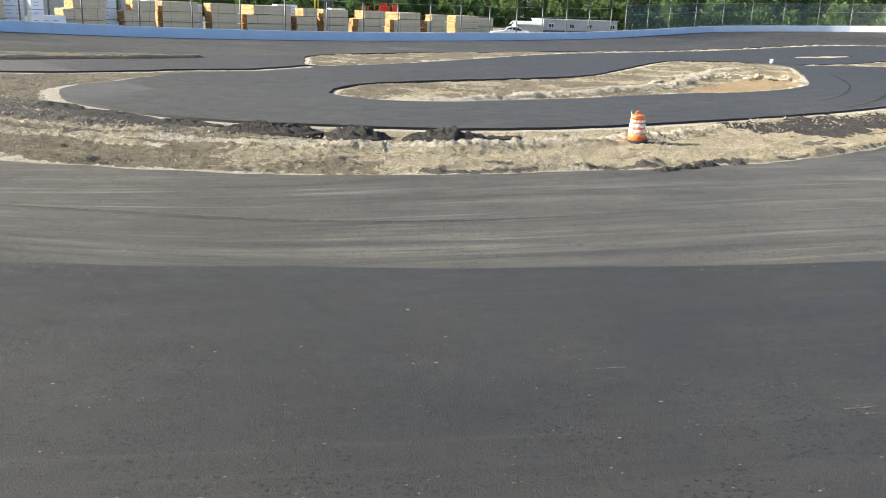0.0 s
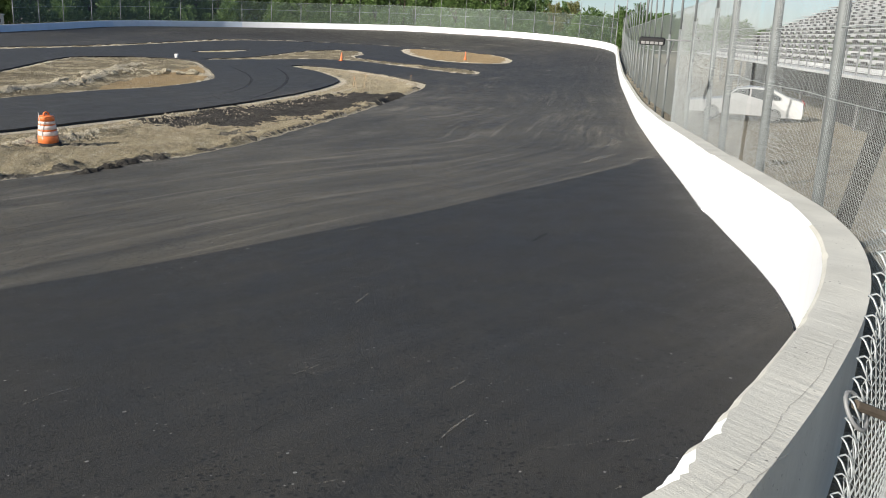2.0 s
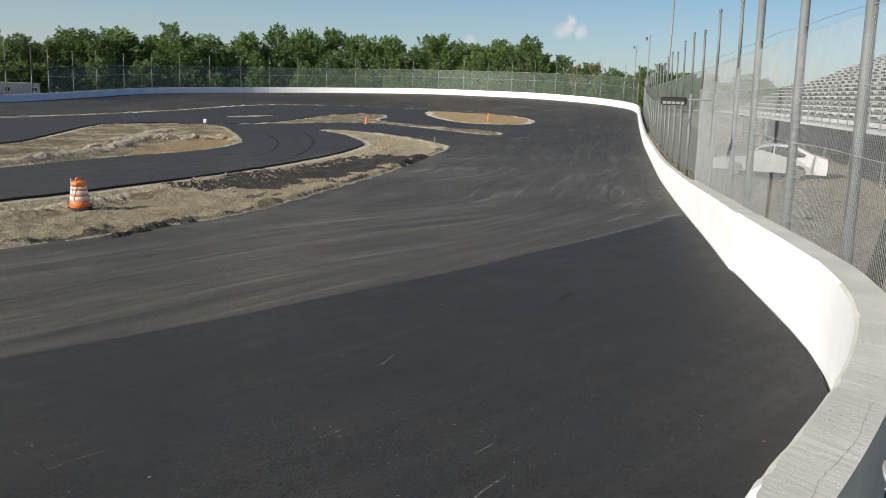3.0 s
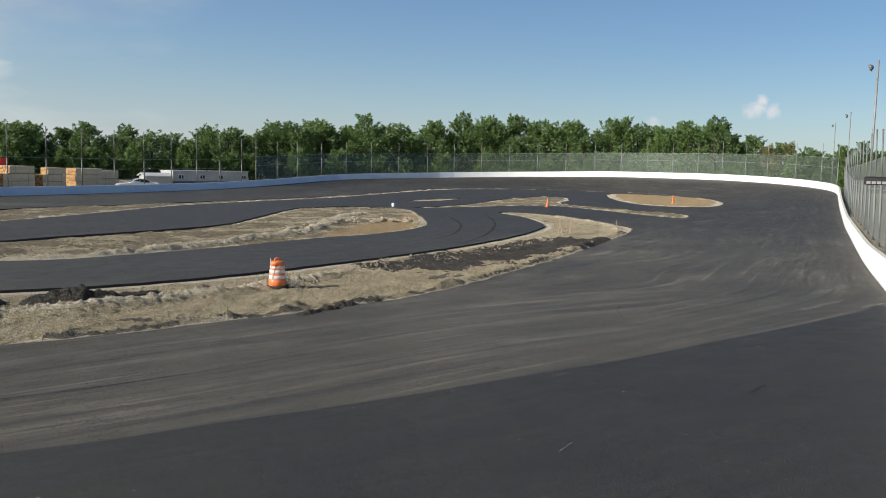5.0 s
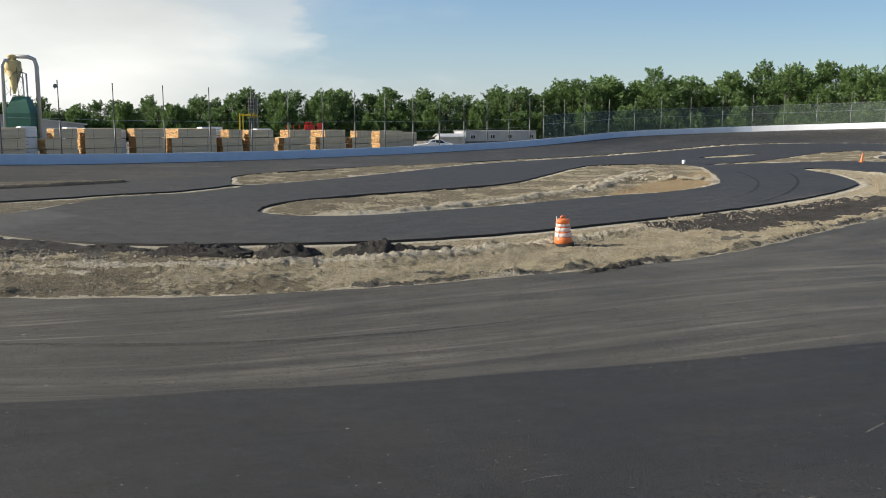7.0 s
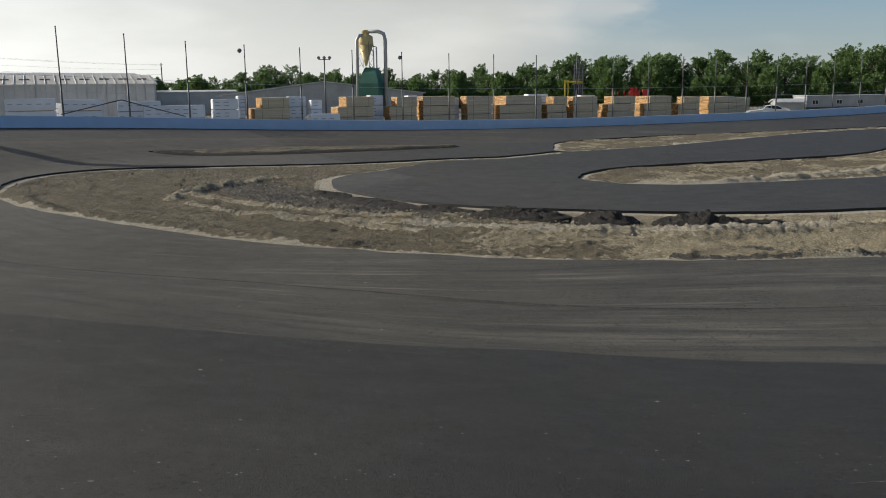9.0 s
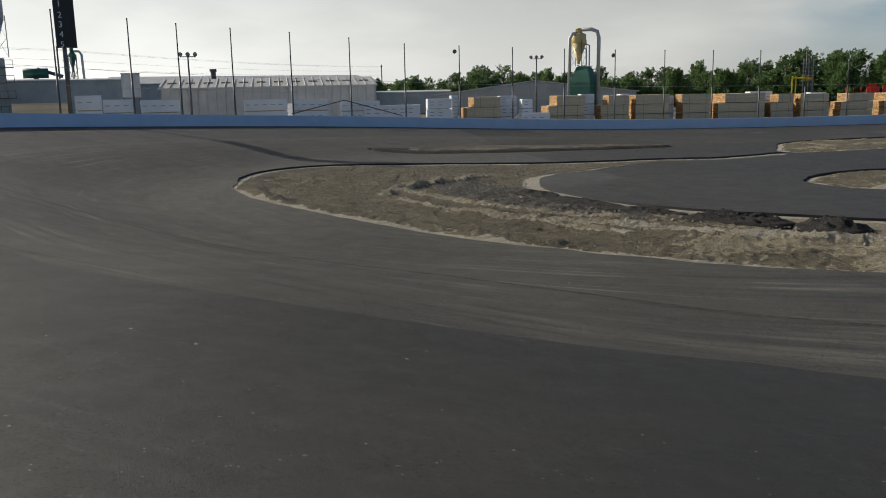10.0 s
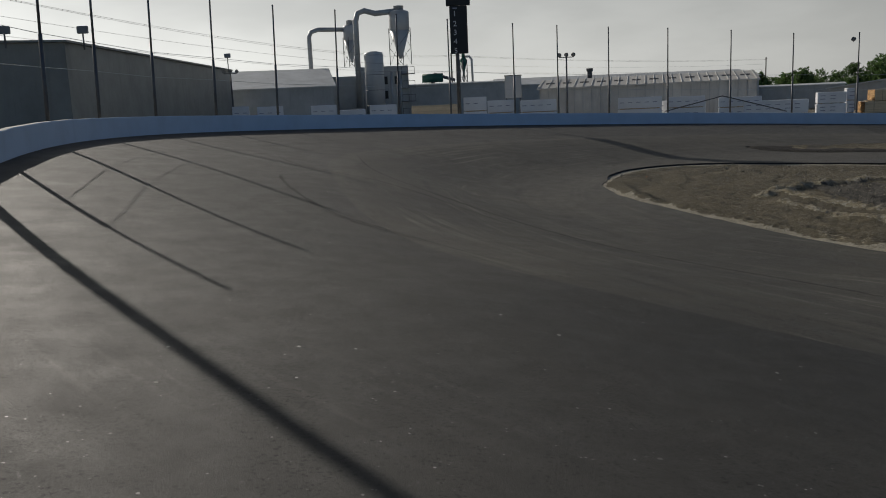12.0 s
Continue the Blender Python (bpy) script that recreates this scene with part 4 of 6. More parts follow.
BARK = plain("bark", (0.10, 0.08, 0.06), 0.9, 0, 5, 0.4, 0.6)


def timber(name, side, gap):
    """Sawn boards: courses along the bundle with dark joints between them."""
    n = Nodes(name, 0.8)
    sep = n.add("ShaderNodeSeparateXYZ", Vector=n.co)
    course = n.add("ShaderNodeTexWhiteNoise")
    course.noise_dimensions = "1D"
    n.set(course.inputs["W"], n.math("FLOOR", n.math("MULTIPLY", sep.outputs["Z"], 1 / 0.09)))
    c = n.mix(course.outputs["Value"], side, tuple(v * 0.72 for v in side))
    c = n.mix(n.ramp(n.noise(3, 5, 0.6, None, (0.4, 0.4, 6)), [(0.35, 0), (0.75, 0.6)]), c, tuple(v * 0.6 for v in side))
    joint = n.math("LESS_THAN", n.math("FRACT", n.math("MULTIPLY", sep.outputs["Z"], 1 / 0.09)), gap)
    c = n.mix(n.math("MULTIPLY", joint, 0.35), c, (0.05, 0.035, 0.02))
    return n.done(c, n.noise(30, 4), 0.4, 0.01)


def board_ends(name):
    n = Nodes(name, 0.85)
    vor = n.add("ShaderNodeTexVoronoi", Vector=n.co, Scale=8.5)
    c = n.mix(n.ramp(vor.outputs["Color"], [(0.2, 0), (0.8, 1)]), (0.85, 0.54, 0.23), (0.66, 0.38, 0.13))
    c = n.mix(n.ramp(vor.outputs["Distance"], [(0.3, 0), (0.6, 1)]), c, (0.16, 0.08, 0.03))
    return n.done(c, vor.outputs["Distance"], 0.5, 0.03)


WOOD_SIDE = timber("sawn_timber", (0.74, 0.62, 0.43), 0.12)
WOOD_END = board_ends("board_ends")
WRAP = plain("white_wrap", (0.90, 0.91, 0.93), 0.45, 0, 2.5, 0.2, 0.4)
GREY_BAR = plain("grey_print", (0.38, 0.40, 0.48), 0.5)


def siding(name, tone, pitch=0.3, rough=0.5):
    """Ribbed sheet metal."""
    n = Nodes(name, rough, 0.15)
    sep = n.add("ShaderNodeSeparateXYZ", Vector=n.co)
    rib = n.math("PINGPONG", n.math("ADD", sep.outputs["X"], sep.outputs["Y"]), pitch)
    c = n.mix(n.ramp(n.noise(0.4, 5, 0.65), [(0.35, 0), (0.7, 1)]), tone, tuple(v * 0.75 for v in tone))
    c = n.mix(n.ramp(n.noise(1.5, 5, 0.7, None, (1, 1, 0.1)), [(0.55, 0), (0.8, 0.5)]), c, tuple(v * 0.5 for v in tone))
    return n.done(c, n.math("LESS_THAN", rib, pitch * 0.3), 0.5, 0.03)


SIDING_GREY = siding("grey_siding", (0.48, 0.49, 0.48))
SIDING_DARK = siding("dark_siding", (0.29, 0.295, 0.275))
SIDING_PALE = siding("pale_siding", (0.48, 0.485, 0.475))
ROOF_PALE = siding("pale_roof_metal", (0.58, 0.60, 0.61), 0.4)
GREENHOUSE = siding("dusty_translucent_sheet", (0.62, 0.60, 0.56), 0.6)
YELLOW_TANK = plain("faded_yellow_paint", (0.68, 0.55, 0.26), 0.5, 0.1, 3, 0.2)
GREEN_TANK = plain("dark_green_paint", (0.03, 0.14, 0.10), 0.5, 0.1, 3, 0.3)
DUCT = plain("duct_metal", (0.52, 0.53, 0.53), 0.5, 0.3, 3, 0.25)
TANK_GREY = plain("grey_tank_paint", (0.60, 0.61, 0.61), 0.5, 0.2, 2, 0.25)
RED = plain("red_paint", (0.55, 0.03, 0.02), 0.45, 0, 5, 0.2)
YELLOW = plain("yellow_paint", (0.62, 0.48, 0.03), 0.45, 0, 5, 0.2)
CAR_WHITE = plain("white_car_paint", (0.60, 0.61, 0.62), 0.25, 0, 2, 0.05, 0.0)
BENCH = plain("bench_aluminium", (0.68, 0.69, 0.70), 0.5, 0.1, 1.2, 0.3)
STAKE_WOOD = plain("stake_wood", (0.50, 0.36, 0.20), 0.85, 0, 12, 0.3, 0.3)
LAMP_LENS = plain("lamp_lens", (0.3, 0.3, 0.3), 0.2, 0, 4, 0.1, 0.0)


def spot(az, d):
    """A place by its bearing (degrees to the left of +y) and distance from where the film is taken."""
    return Vector((-math.sin(radians(az)) * d, math.cos(radians(az)) * d))


def up(el, d):
    return EYE.z + d * math.tan(radians(el))


# ---- fences on the wall ----
def fence(name, label, stations, back, tall, cloth_top, cloth, post_mat, r, skip=0):
    """Posts at stations of the lap, cable along the top of the mesh, and the mesh. Heights: functions of s."""
    root = thing(name, label, "fence")
    tops = []
    for s in stations:
        p, z = on_lap(s, -back), rise_smooth(s) + wall_height(s)
        lean = (on_lap(s, -back - 1) - p) * (-0.035 if s > 376 else 0.005)
        q = p + lean * (tall(s) - z)
        m = p.lerp(q, 3.1 / (tall(s) - z))
        part("post", Shape().path([(p.x, p.y, z - 0.5), (m.x, m.y, z + 3.1)], r, 8), post_mat, root, smooth=True)
        part("post_extension", Shape().path([(m.x, m.y, z + 3.05), (q.x, q.y, tall(s))], r * 0.68, 8), post_mat, root, smooth=True)
        part("post_cap", Shape().lathe([(r * 0.8, 0), (r * 0.85, 0.05), (r * 0.4, 0.09)], (q.x, q.y, tall(s) - 0.01), 8), post_mat, root)
        tops.append((p, z, cloth_top(s)))
    if cloth:
        net = Shape()
        for p, z, h in tops[skip:]:
            net.v += [(p.x, p.y, z + 0.02), (p.x, p.y, h)]
        net.f = [(2 * k, 2 * k + 2, 2 * k + 3, 2 * k + 1) for k in range(len(tops) - 1 - skip)]
        net.m = [0] * len(net.f)
        part("chain_link_mesh", net, cloth, root)
    for share in (1.0, 0.62):
        part("cable", Shape().path([(p.x, p.y, z + (h - z) * share - (0.05 if k % 2 else 0)) for k, (p, z, h) in enumerate(tops)], 0.012, 5), WIRE, root)
    return root


def far_top(s):
    return rise_smooth(s) + wall_height(s) + (5.5 if s < 232 else 5.5 + 1.1 * step(s, 232, 262) + 0.45 * step(s, 340, 350) * (1 - step(s, 378, 388)) - 0.35 * step(s, 404, 410) - 0.9 * step(s, 412, 416))


fence("far_fence", "tall steel post fence with chain link behind the far turn", [111.0, 119.2, 127.5] + [134.8 + 5.07 * k for k in range(8)] + [175.9 + 5.5 * k for k in range(6)] + [209.6, 215.8, 221.9, 228.5, 235.6, 241.3, 246.8], 0.36, far_top,
      lambda s: rise_smooth(s) + wall_height(s) + 3.6, CLOTH_FAR, STEEL, 0.055)
fence("back_fence", "row of tall dark steel fence posts behind the blue wall", [250.2 + 4.95 * k for k in range(10)] + [299.6 + 5.15 * k for k in range(10)] + [351.4, 356.7, 361.4, 365.5, 371.6] + [376.6 + 5.74 * k for k in range(8)], 0.42, far_top,
      lambda s: rise_smooth(s) + wall_height(s) + 3.2, None, STEEL_DARK, 0.075)
fence("front_fence", "galvanised chain link fence along the front straight", [LAP + 5.9, LAP + 10.8, LAP + 15.4] + [LAP + 20.1 + 5.05 * k for k in range(17)], 0.65, lambda s: 6.6 + (0.25 if int(s) % 3 else 0),
      lambda s: 5.35, CLOTH_FRONT, POST_GREY, 0.06, 2)

# the stretch nearest the opening has every wire
near_fence = thing("near_fence", "galvanised chain link fence with thick posts on the broad wall", "fence")
NEAR_0, NEAR_1 = 448.55, LAP + 15.2


def near_line(s):
    return on_lap(s, -0.55 - 0.215 * (1 - step(s, 449.5, 456)))


for s in (458.3, 461.55, LAP + 2.95):
    p, z = near_line(s) + (on_lap(s, -2) - on_lap(s, -1)) * 0.1, rise_smooth(s) + wall_height(s)
    lean = (on_lap(s, -2) - on_lap(s, -1)) * -0.03 * (6.7 - z)
    part("post", Shape().path([(p.x, p.y, z - 0.7), (p.x + lean.x, p.y + lean.y, 6.7)], 0.075, 12), POST_GREY, near_fence, smooth=True)
wires = Shape()
PITCH = 0.033
runs = int((NEAR_1 - NEAR_0) / PITCH)
for i in range(runs):
    s0 = NEAR_0 + i * PITCH
    z0, top = rise_smooth(s0) + (wall_height(s0) - 0.1 if s0 > 457 else 0.3), 5.35 + 0.25 * (1 - step(s0, 452, LAP + 2))
    a, b, mid_out = near_line(s0), near_line(s0 + PITCH * 1.04), on_lap(s0, -1) - on_lap(s0, 0)
    n_seg = int((top - z0) / PITCH)
    ring = []
    for k in range(n_seg + 1):
        p = (a if (k + i) % 2 else b) + mid_out * (0.006 if k % 2 else -0.006)
        z = z0 + k * PITCH
        ring.append([(p.x + 0.0019 * c, p.y + 0.0019 * d, z + e) for c, d, e in ((1, 0, 0.001), (-0.5, 0.87, 0.001), (-0.5, -0.87, 0.001))])
    wires.rings(ring, 0, False)
part("wire_mesh", wires, WIRE, near_fence, "bright galvanised wire diamonds", smooth=True)
for z in (3.6, 4.5, 5.5):
    part("cable", Shape().path([(*near_line(NEAR_0 + 1 + 1.2 * k), z + 0.015 * math.sin(k * 1.7)) for k in range(24)], 0.006, 5), WIRE, near_fence)
# the free end at the opening: curled wire ends, a lashing ring with a wooden peg, and a grey sheet behind
end_p = near_line(NEAR_0)
for k in range(26):
    z = 2.5 + 0.055 * k
    ring_pts = [(end_p.x + 0.02 * math.cos(a) - 0.012, end_p.y + 0.02 * math.sin(a), z + 0.024 * math.sin(a) + 0.012 * math.cos(2 * a)) for a in [2 * math.pi * i / 10 for i in range(11)]]
    part("wire_end", Shape().path(ring_pts, 0.0028, 5), WIRE, near_fence, smooth=True)
part("lashing_ring", Shape().path([(end_p.x + 0.036 * math.cos(a) - 0.01, end_p.y + 0.028 * math.sin(a), 3.31 + 0.042 * math.sin(a)) for a in [2 * math.pi * i / 14 for i in range(15)]], 0.006, 6), STEEL, near_fence, "thick steel ring", smooth=True)
part("peg", Shape().path([(end_p.x - 0.02, end_p.y, 3.33), (end_p.x + 0.10, end_p.y - 0.05, 3.28)], 0.014, 6), BARK, near_fence, "short wooden peg")
fwd = (near_line(NEAR_0 + 1.0) - end_p).normalized()
sheet_board = Shape().box((0.05, -0.34, 1.2), (0.85, -0.33, 3.75), 0, math.atan2(fwd.y, fwd.x), (end_p.x, end_p.y), 0)
part("backing_sheet", sheet_board, plain("grey_sheet_metal", (0.55, 0.56, 0.56), 0.45, 0.3, 3, 0.1), near_fence, "plain grey sheet behind the mesh")


# ---- floodlights on the posts ----
def flood_head(root, at, face, size=0.22):
    """A round floodlight on a bracket, turned to face."""
    p, f = Vector(at), Vector(face).normalized()
    body = Shape().path([p - f * 0.18, p - f * 0.1, p + f * 0.05], [size * 0.45, size * 0.8, size], 12)
    head = part("lamp_head", body, STEEL_DARK, root, smooth=True)
    part("lens", Shape().path([p + f * 0.05, p + f * 0.06], size * 0.92, 12), LAMP_LENS, head, "grey glass lens")
    part("bracket", Shape().path([p - f * 0.1, p - f * 0.1 + Vector((0, 0, -0.3))], 0.025, 6), STEEL_DARK, root)


for s in (320.6, 336.2):
    p = on_lap(s, -0.42)
    z = far_top(s) - 0.5
    root = thing("post_floodlight", "round dark floodlight on a tall fence post", "floodlight", "floodlights on posts")
    flood_head(root, (p.x + 0.3, p.y - 0.3, z), (0.6, -0.6, -0.4), 0.2)

for az, d, el, heads in ((25.7, 112, 2.2, 3), (48.4, 88, 2.75, 3), (8.7, 150, 1.85, 2), (70.5, 100, 2.6, 3)):
    root = thing("light_pole", "grey pole with a cluster of floodlights", "light pole", "light poles")
    p, z = spot(az, d), up(el, d)
    part("pole", Shape().path([(p.x, p.y, 0.0), (p.x, p.y, z - 0.25)], [0.13, 0.08], 8), STEEL_DARK, root, smooth=True)
    side = Vector((math.cos(radians(az)), math.sin(radians(az))))
    part("crossbar", Shape().path([(*(p - side * 0.75), z - 0.25), (*(p + side * 0.75), z - 0.25)], 0.05, 6), STEEL_DARK, root)
    for k in range(heads):
        q = p + side * (1.4 * k / (heads - 1) - 0.7)
        flood_head(root, (q.x, q.y, z), (-p.x, -p.y, -60), 0.22)

for az, d, el in ((-49.8, 62, 7.1), (-48.5, 112, 4.05), (-47.7, 150, 3.4)):
    root = thing("street_lamp", "slim pole with one lamp above the front fence", "light pole", "lamps of the front straight")
    p, z = spot(az, d), up(el, d)
    part("pole", Shape().path([(p.x, p.y, 0.6), (p.x, p.y, z)], [0.08, 0.06], 8), STEEL, root, smooth=True)
    flood_head(root, (p.x - 0.35, p.y + 0.3, z - 0.5), (-0.7, 0.6, -0.3), 0.22)

root = thing("light_pole", "stout pole with floodlights by the wall", "light pole", "light poles")
p = on_lap(420.15, -0.55)
part("pole", Shape().path([(p.x, p.y, 1.0), (p.x, p.y, 12.6)], [0.16, 0.11], 10), STEEL_DARK, root, smooth=True)
flood_head(root, (p.x + 0.3, p.y + 0.25, 12.3), (0.7, 0.7, -0.5), 0.22)
root = thing("leaning_beam", "dark weathered timber leaning behind the fence", "timber beam")
a, b = spot(-62.8, 14.2), spot(-65.1, 13.8)
part("timber", Shape().path([(*a, 1.0), (*b, 4.1)], 0.15, 4), plain("dark_timber", (0.022, 0.019, 0.016), 0.8, 0, 4, 0.4, 0.4), root)

# the long floodlight that hangs out from the front fence
root = thing("led_floodlight", "black bar floodlight on a bracket at the fence", "floodlight")
p = spot(-50.3, 20.5)
side = Vector((math.cos(radians(-50.3)), math.sin(radians(-50.3))))
turn = math.atan2(side.y, side.x)
z = up(-0.08, 20.5)
part("housing", Shape().box((-0.29, -0.14, z - 0.08), (0.29, 0.14, z + 0.1), 0, turn, (p.x, p.y), 0.03), BLACK, root)
for k in range(5):
    part("lens", Shape().box((-0.24 + 0.1 * k, -0.155, z - 0.06), (-0.16 + 0.1 * k, -0.142, z + 0.0), 0, turn, (p.x, p.y)), LAMP_LENS, root, "square pale lens")
part("arm", Shape().path([(*(p + side * 0.28), z + 0.05), (*(p + side * 0.85), z + 0.06)], 0.02, 6), STEEL, root)
part("stay", Shape().path([(*(p + side * 0.5), z + 0.05), (*(p + side * 0.35), z - 0.55)], 0.015, 6), STEEL_DARK, root)


# ---- the infield's things ----
def traffic_drum():
    root = thing("traffic_drum", "orange and white striped traffic drum on a rubber base", "traffic drum")
    x, y = 5.95, 28.2
    z = ground(x, y) + 0.0
    root.matrix_basis = pose(x, y, z, 2, -3, 20)
    part("base_ring", Shape().lathe([(0.36, 0), (0.38, 0.03), (0.37, 0.09), (0.30, 0.12)], (0, 0, 0), 20), RUBBER, root)
    bands = [(0.300, 0.10, 0.295, 0.34, ORANGE, ""), (0.285, 0.34, 0.280, 0.48, REFLECT, "white reflective band"), (0.274, 0.48, 0.270, 0.53, ORANGE, ""),
             (0.265, 0.53, 0.258, 0.66, REFLECT, "white reflective band"), (0.253, 0.66, 0.250, 0.70, ORANGE, ""), (0.245, 0.70, 0.240, 0.79, REFLECT, "white reflective band")]
    for r0, z0, r1, z1, mat, label in bands:
        part("band", Shape().lathe([(r0 - 0.015, z0), (r0, z0 + 0.012), (r1, z1 - 0.012), (r1 - 0.015, z1)], (0, 0, 0), 24), mat, root, label, smooth=True)
    part("top", Shape().lathe([(0.235, 0.79), (0.235, 0.90), (0.215, 0.93), (0.10, 0.95)], (0, 0, 0), 24), ORANGE, root, smooth=True)
    part("handle", Shape().path([(-0.09, 0, 0.94), (-0.07, 0, 1.02), (0, 0, 1.05), (0.07, 0, 1.02), (0.09, 0, 0.94)], 0.028, 8), ORANGE, root, smooth=True)
    part("marker_rod", Shape().path([(-0.24, -0.12, 0.05), (-0.33, -0.13, 1.08)], 0.012, 6), WHITE, root, "thin pale rod leaning on it")


traffic_drum()


def cone(x, y, h, label, lean):
    root = thing("traffic_cone", label, "traffic cone", "cones on the infield")
    root.matrix_basis = pose(x, y, ground(x, y) + 0.01, lean, 0, 30)
    part("base", Shape().box((-0.22, -0.22, 0), (0.22, 0.22, 0.05), 0, 0, (0, 0), 0.015), ORANGE, root)
    part("cone_body", Shape().lathe([(0.18, 0.05), (0.16, 0.10), (0.05, h - 0.03), (0.035, h)], (0, 0, 0), 16), ORANGE, root, smooth=True)


cone(70.4, 89.2, 1.1, "tall orange traffic cone on ochre dirt", 0)
cone(49.2, 85.0, 0.95, "slim orange traffic cone leaning a little on the dirt", 5)

root = thing("white_bucket", "small white bucket at the edge of the dirt", "bucket")
root.matrix_basis = pose(29.8, 83.6, ground(29.8, 83.6))
part("body", Shape().lathe([(0.15, 0), (0.16, 0.02), (0.19, 0.38), (0.175, 0.38), (0.15, 0.05)], (0, 0, 0), 16), WHITE, root, smooth=True)
part("bail", Shape().path([(-0.18, 0, 0.34), (-0.12, 0.1, 0.42), (0, 0.14, 0.45), (0.12, 0.1, 0.42), (0.18, 0, 0.34)], 0.008, 5), STEEL, root)

for x, y, dx, dy, h in ((28.4, 47.5, 0.12, 0.05, 0.9), (29.3, 48.4, -0.3, 0.0, 1.0), (29.7, 48.3, 0.1, -0.1, 1.1), (-29.2, 31.0, 0.0, 0.02, 0.3), (39.5, 57.0, 0.0, 0.0, 0.5)):
    root = thing("survey_stake", "thin wooden survey stake in the dirt", "stake", "survey stakes")
    z = ground(x, y) - 0.1
    part("shaft", Shape().path([(x, y, z), (x + dx, y + dy, z + h)], 0.022, 4), STAKE_WOOD, root)
    part("ribbon", Shape().path([(x + dx, y + dy, z + h - 0.06), (x + dx + 0.02, y + dy, z + h)], 0.028, 4), ORANGE, root, "orange tip")


def pile(x, y, a, b, h, turn, mat, seed):
    """A low heap of loose stuff."""
    body, n, m = Shape(), 64, 20
    c, s = math.cos(turn), math.sin(turn)
    for j in range(m + 1):
        for i in range(n):
            r, t = j / m, 2 * math.pi * i / n
            u, v = r * a * math.cos(t), r * b * math.sin(t)
            px, py = x + u * c - v * s, y + u * s + v * c
            rag = 1 + 0.25 * noise.noise((math.cos(t) * 2, math.sin(t) * 2, seed))
            z = h * max(0, 1 - (r * rag) ** 1.6) * (0.75 + 0.5 * noise.noise((px * 0.9, py * 0.9, seed)))
            z += (0.16 * noise.noise((px * 3.5, py * 3.5, seed)) + 0.10 * noise.noise((px * 8, py * 8, seed))) * min(1, 2.5 * (1 - r)) * min(1, h * 4)
            body.v.append((px, py, ground(px, py) - 0.03 - 0.1 * (j == m) + z))
    body.f = [(j * n + i, j * n + (i + 1) % n, (j + 1) * n + (i + 1) % n, (j + 1) * n + i) for j in range(m) for i in range(n)]
    body.m = [0] * len(body.f)
    return tagged(part("mound", body, mat, smooth=True), "dark heap of loose asphalt millings at the road edge", "rubble heap", "heaps of millings")


for k, (x, y, a, b, h, turn) in enumerate([(-6.2, 27.7, 1.9, 0.8, 0.30, -0.1), (-3.3, 27.3, 1.15, 0.8, 0.42, -0.05), (-0.4, 27.3, 1.5, 0.8, 0.44, 0.05), (-9.3, 28.6, 1.4, 0.5, 0.14, -0.2),
                                           (-12.4, 29.9, 2.6, 0.8, 0.10, -0.5), (-15.3, 31.9, 1.4, 0.7, 0.12, -0.6), (1.5, 28.2, 0.8, 0.3, 0.12, 0.4)]):
    pile(x, y, a, b, h, turn, MILLINGS, k * 3.1)
# crumbled clods beside the track
for k, (x, y) in enumerate(((5.8, 23.2), (7.2, 24.3), (8.2, 24.9), (6.5, 23.7), (28.2, 42.3), (27.4, 41.6))):
    tagged(pile(x, y, 0.55, 0.28, 0.16, 0.5, MILLINGS, 20.0 + k), "crumbled dark clod at the asphalt edge", "rubble heap")

def clod(x, y, r, seed):
    """A lump of dug earth, flattened and broken."""
    rnd, body = random.Random(seed), Shape()
    squash, turn = rnd.uniform(0.55, 0.8), rnd.uniform(0, 6.28)
    rows = []
    for j in range(6):
        e = -math.pi / 2 + math.pi * (j + 0.5) / 6
        ring = []
        for i in range(9):
            t = 2 * math.pi * i / 9 + turn
            k = r * (0.85 + 0.45 * noise.noise((math.cos(t) * 1.3 + seed, math.sin(t) * 1.3, e)) + 0.2 * noise.noise((math.cos(t) * 4, math.sin(t) * 4 + seed, e * 3)))
            ring.append((x + k * math.cos(e) * math.cos(t) * 1.25, y + k * math.cos(e) * math.sin(t), ground(x, y) - 0.05 + r * squash * 0.75 + k * math.sin(e) * squash))
        rows.append(ring)
    body.rings(rows)
    return tagged(part("clod", body, DIRT_PALE), "broken clod of pale earth on the ridge", "clod", "clods on the ridge")


for k in range(34):
    f = (k + 0.5) / 34
    rnd = random.Random(300 + k)
    a, b = ((11.4, 50.6), (18.4, 63.0)) if k % 3 else ((16.0, 61.0), (22.6, 60.4))
    clod(a[0] + (b[0] - a[0]) * f + rnd.uniform(-0.9, 0.9), a[1] + (b[1] - a[1]) * f + rnd.uniform(-1.0, 1.0), rnd.uniform(0.13, 0.36), k)
tagged(pile(6.75, 28.05, 0.75, 0.4, 0.16, 0.1, DIRT_GREY, 41.0), "dark crumbled heap beside the traffic drum", "rubble heap")

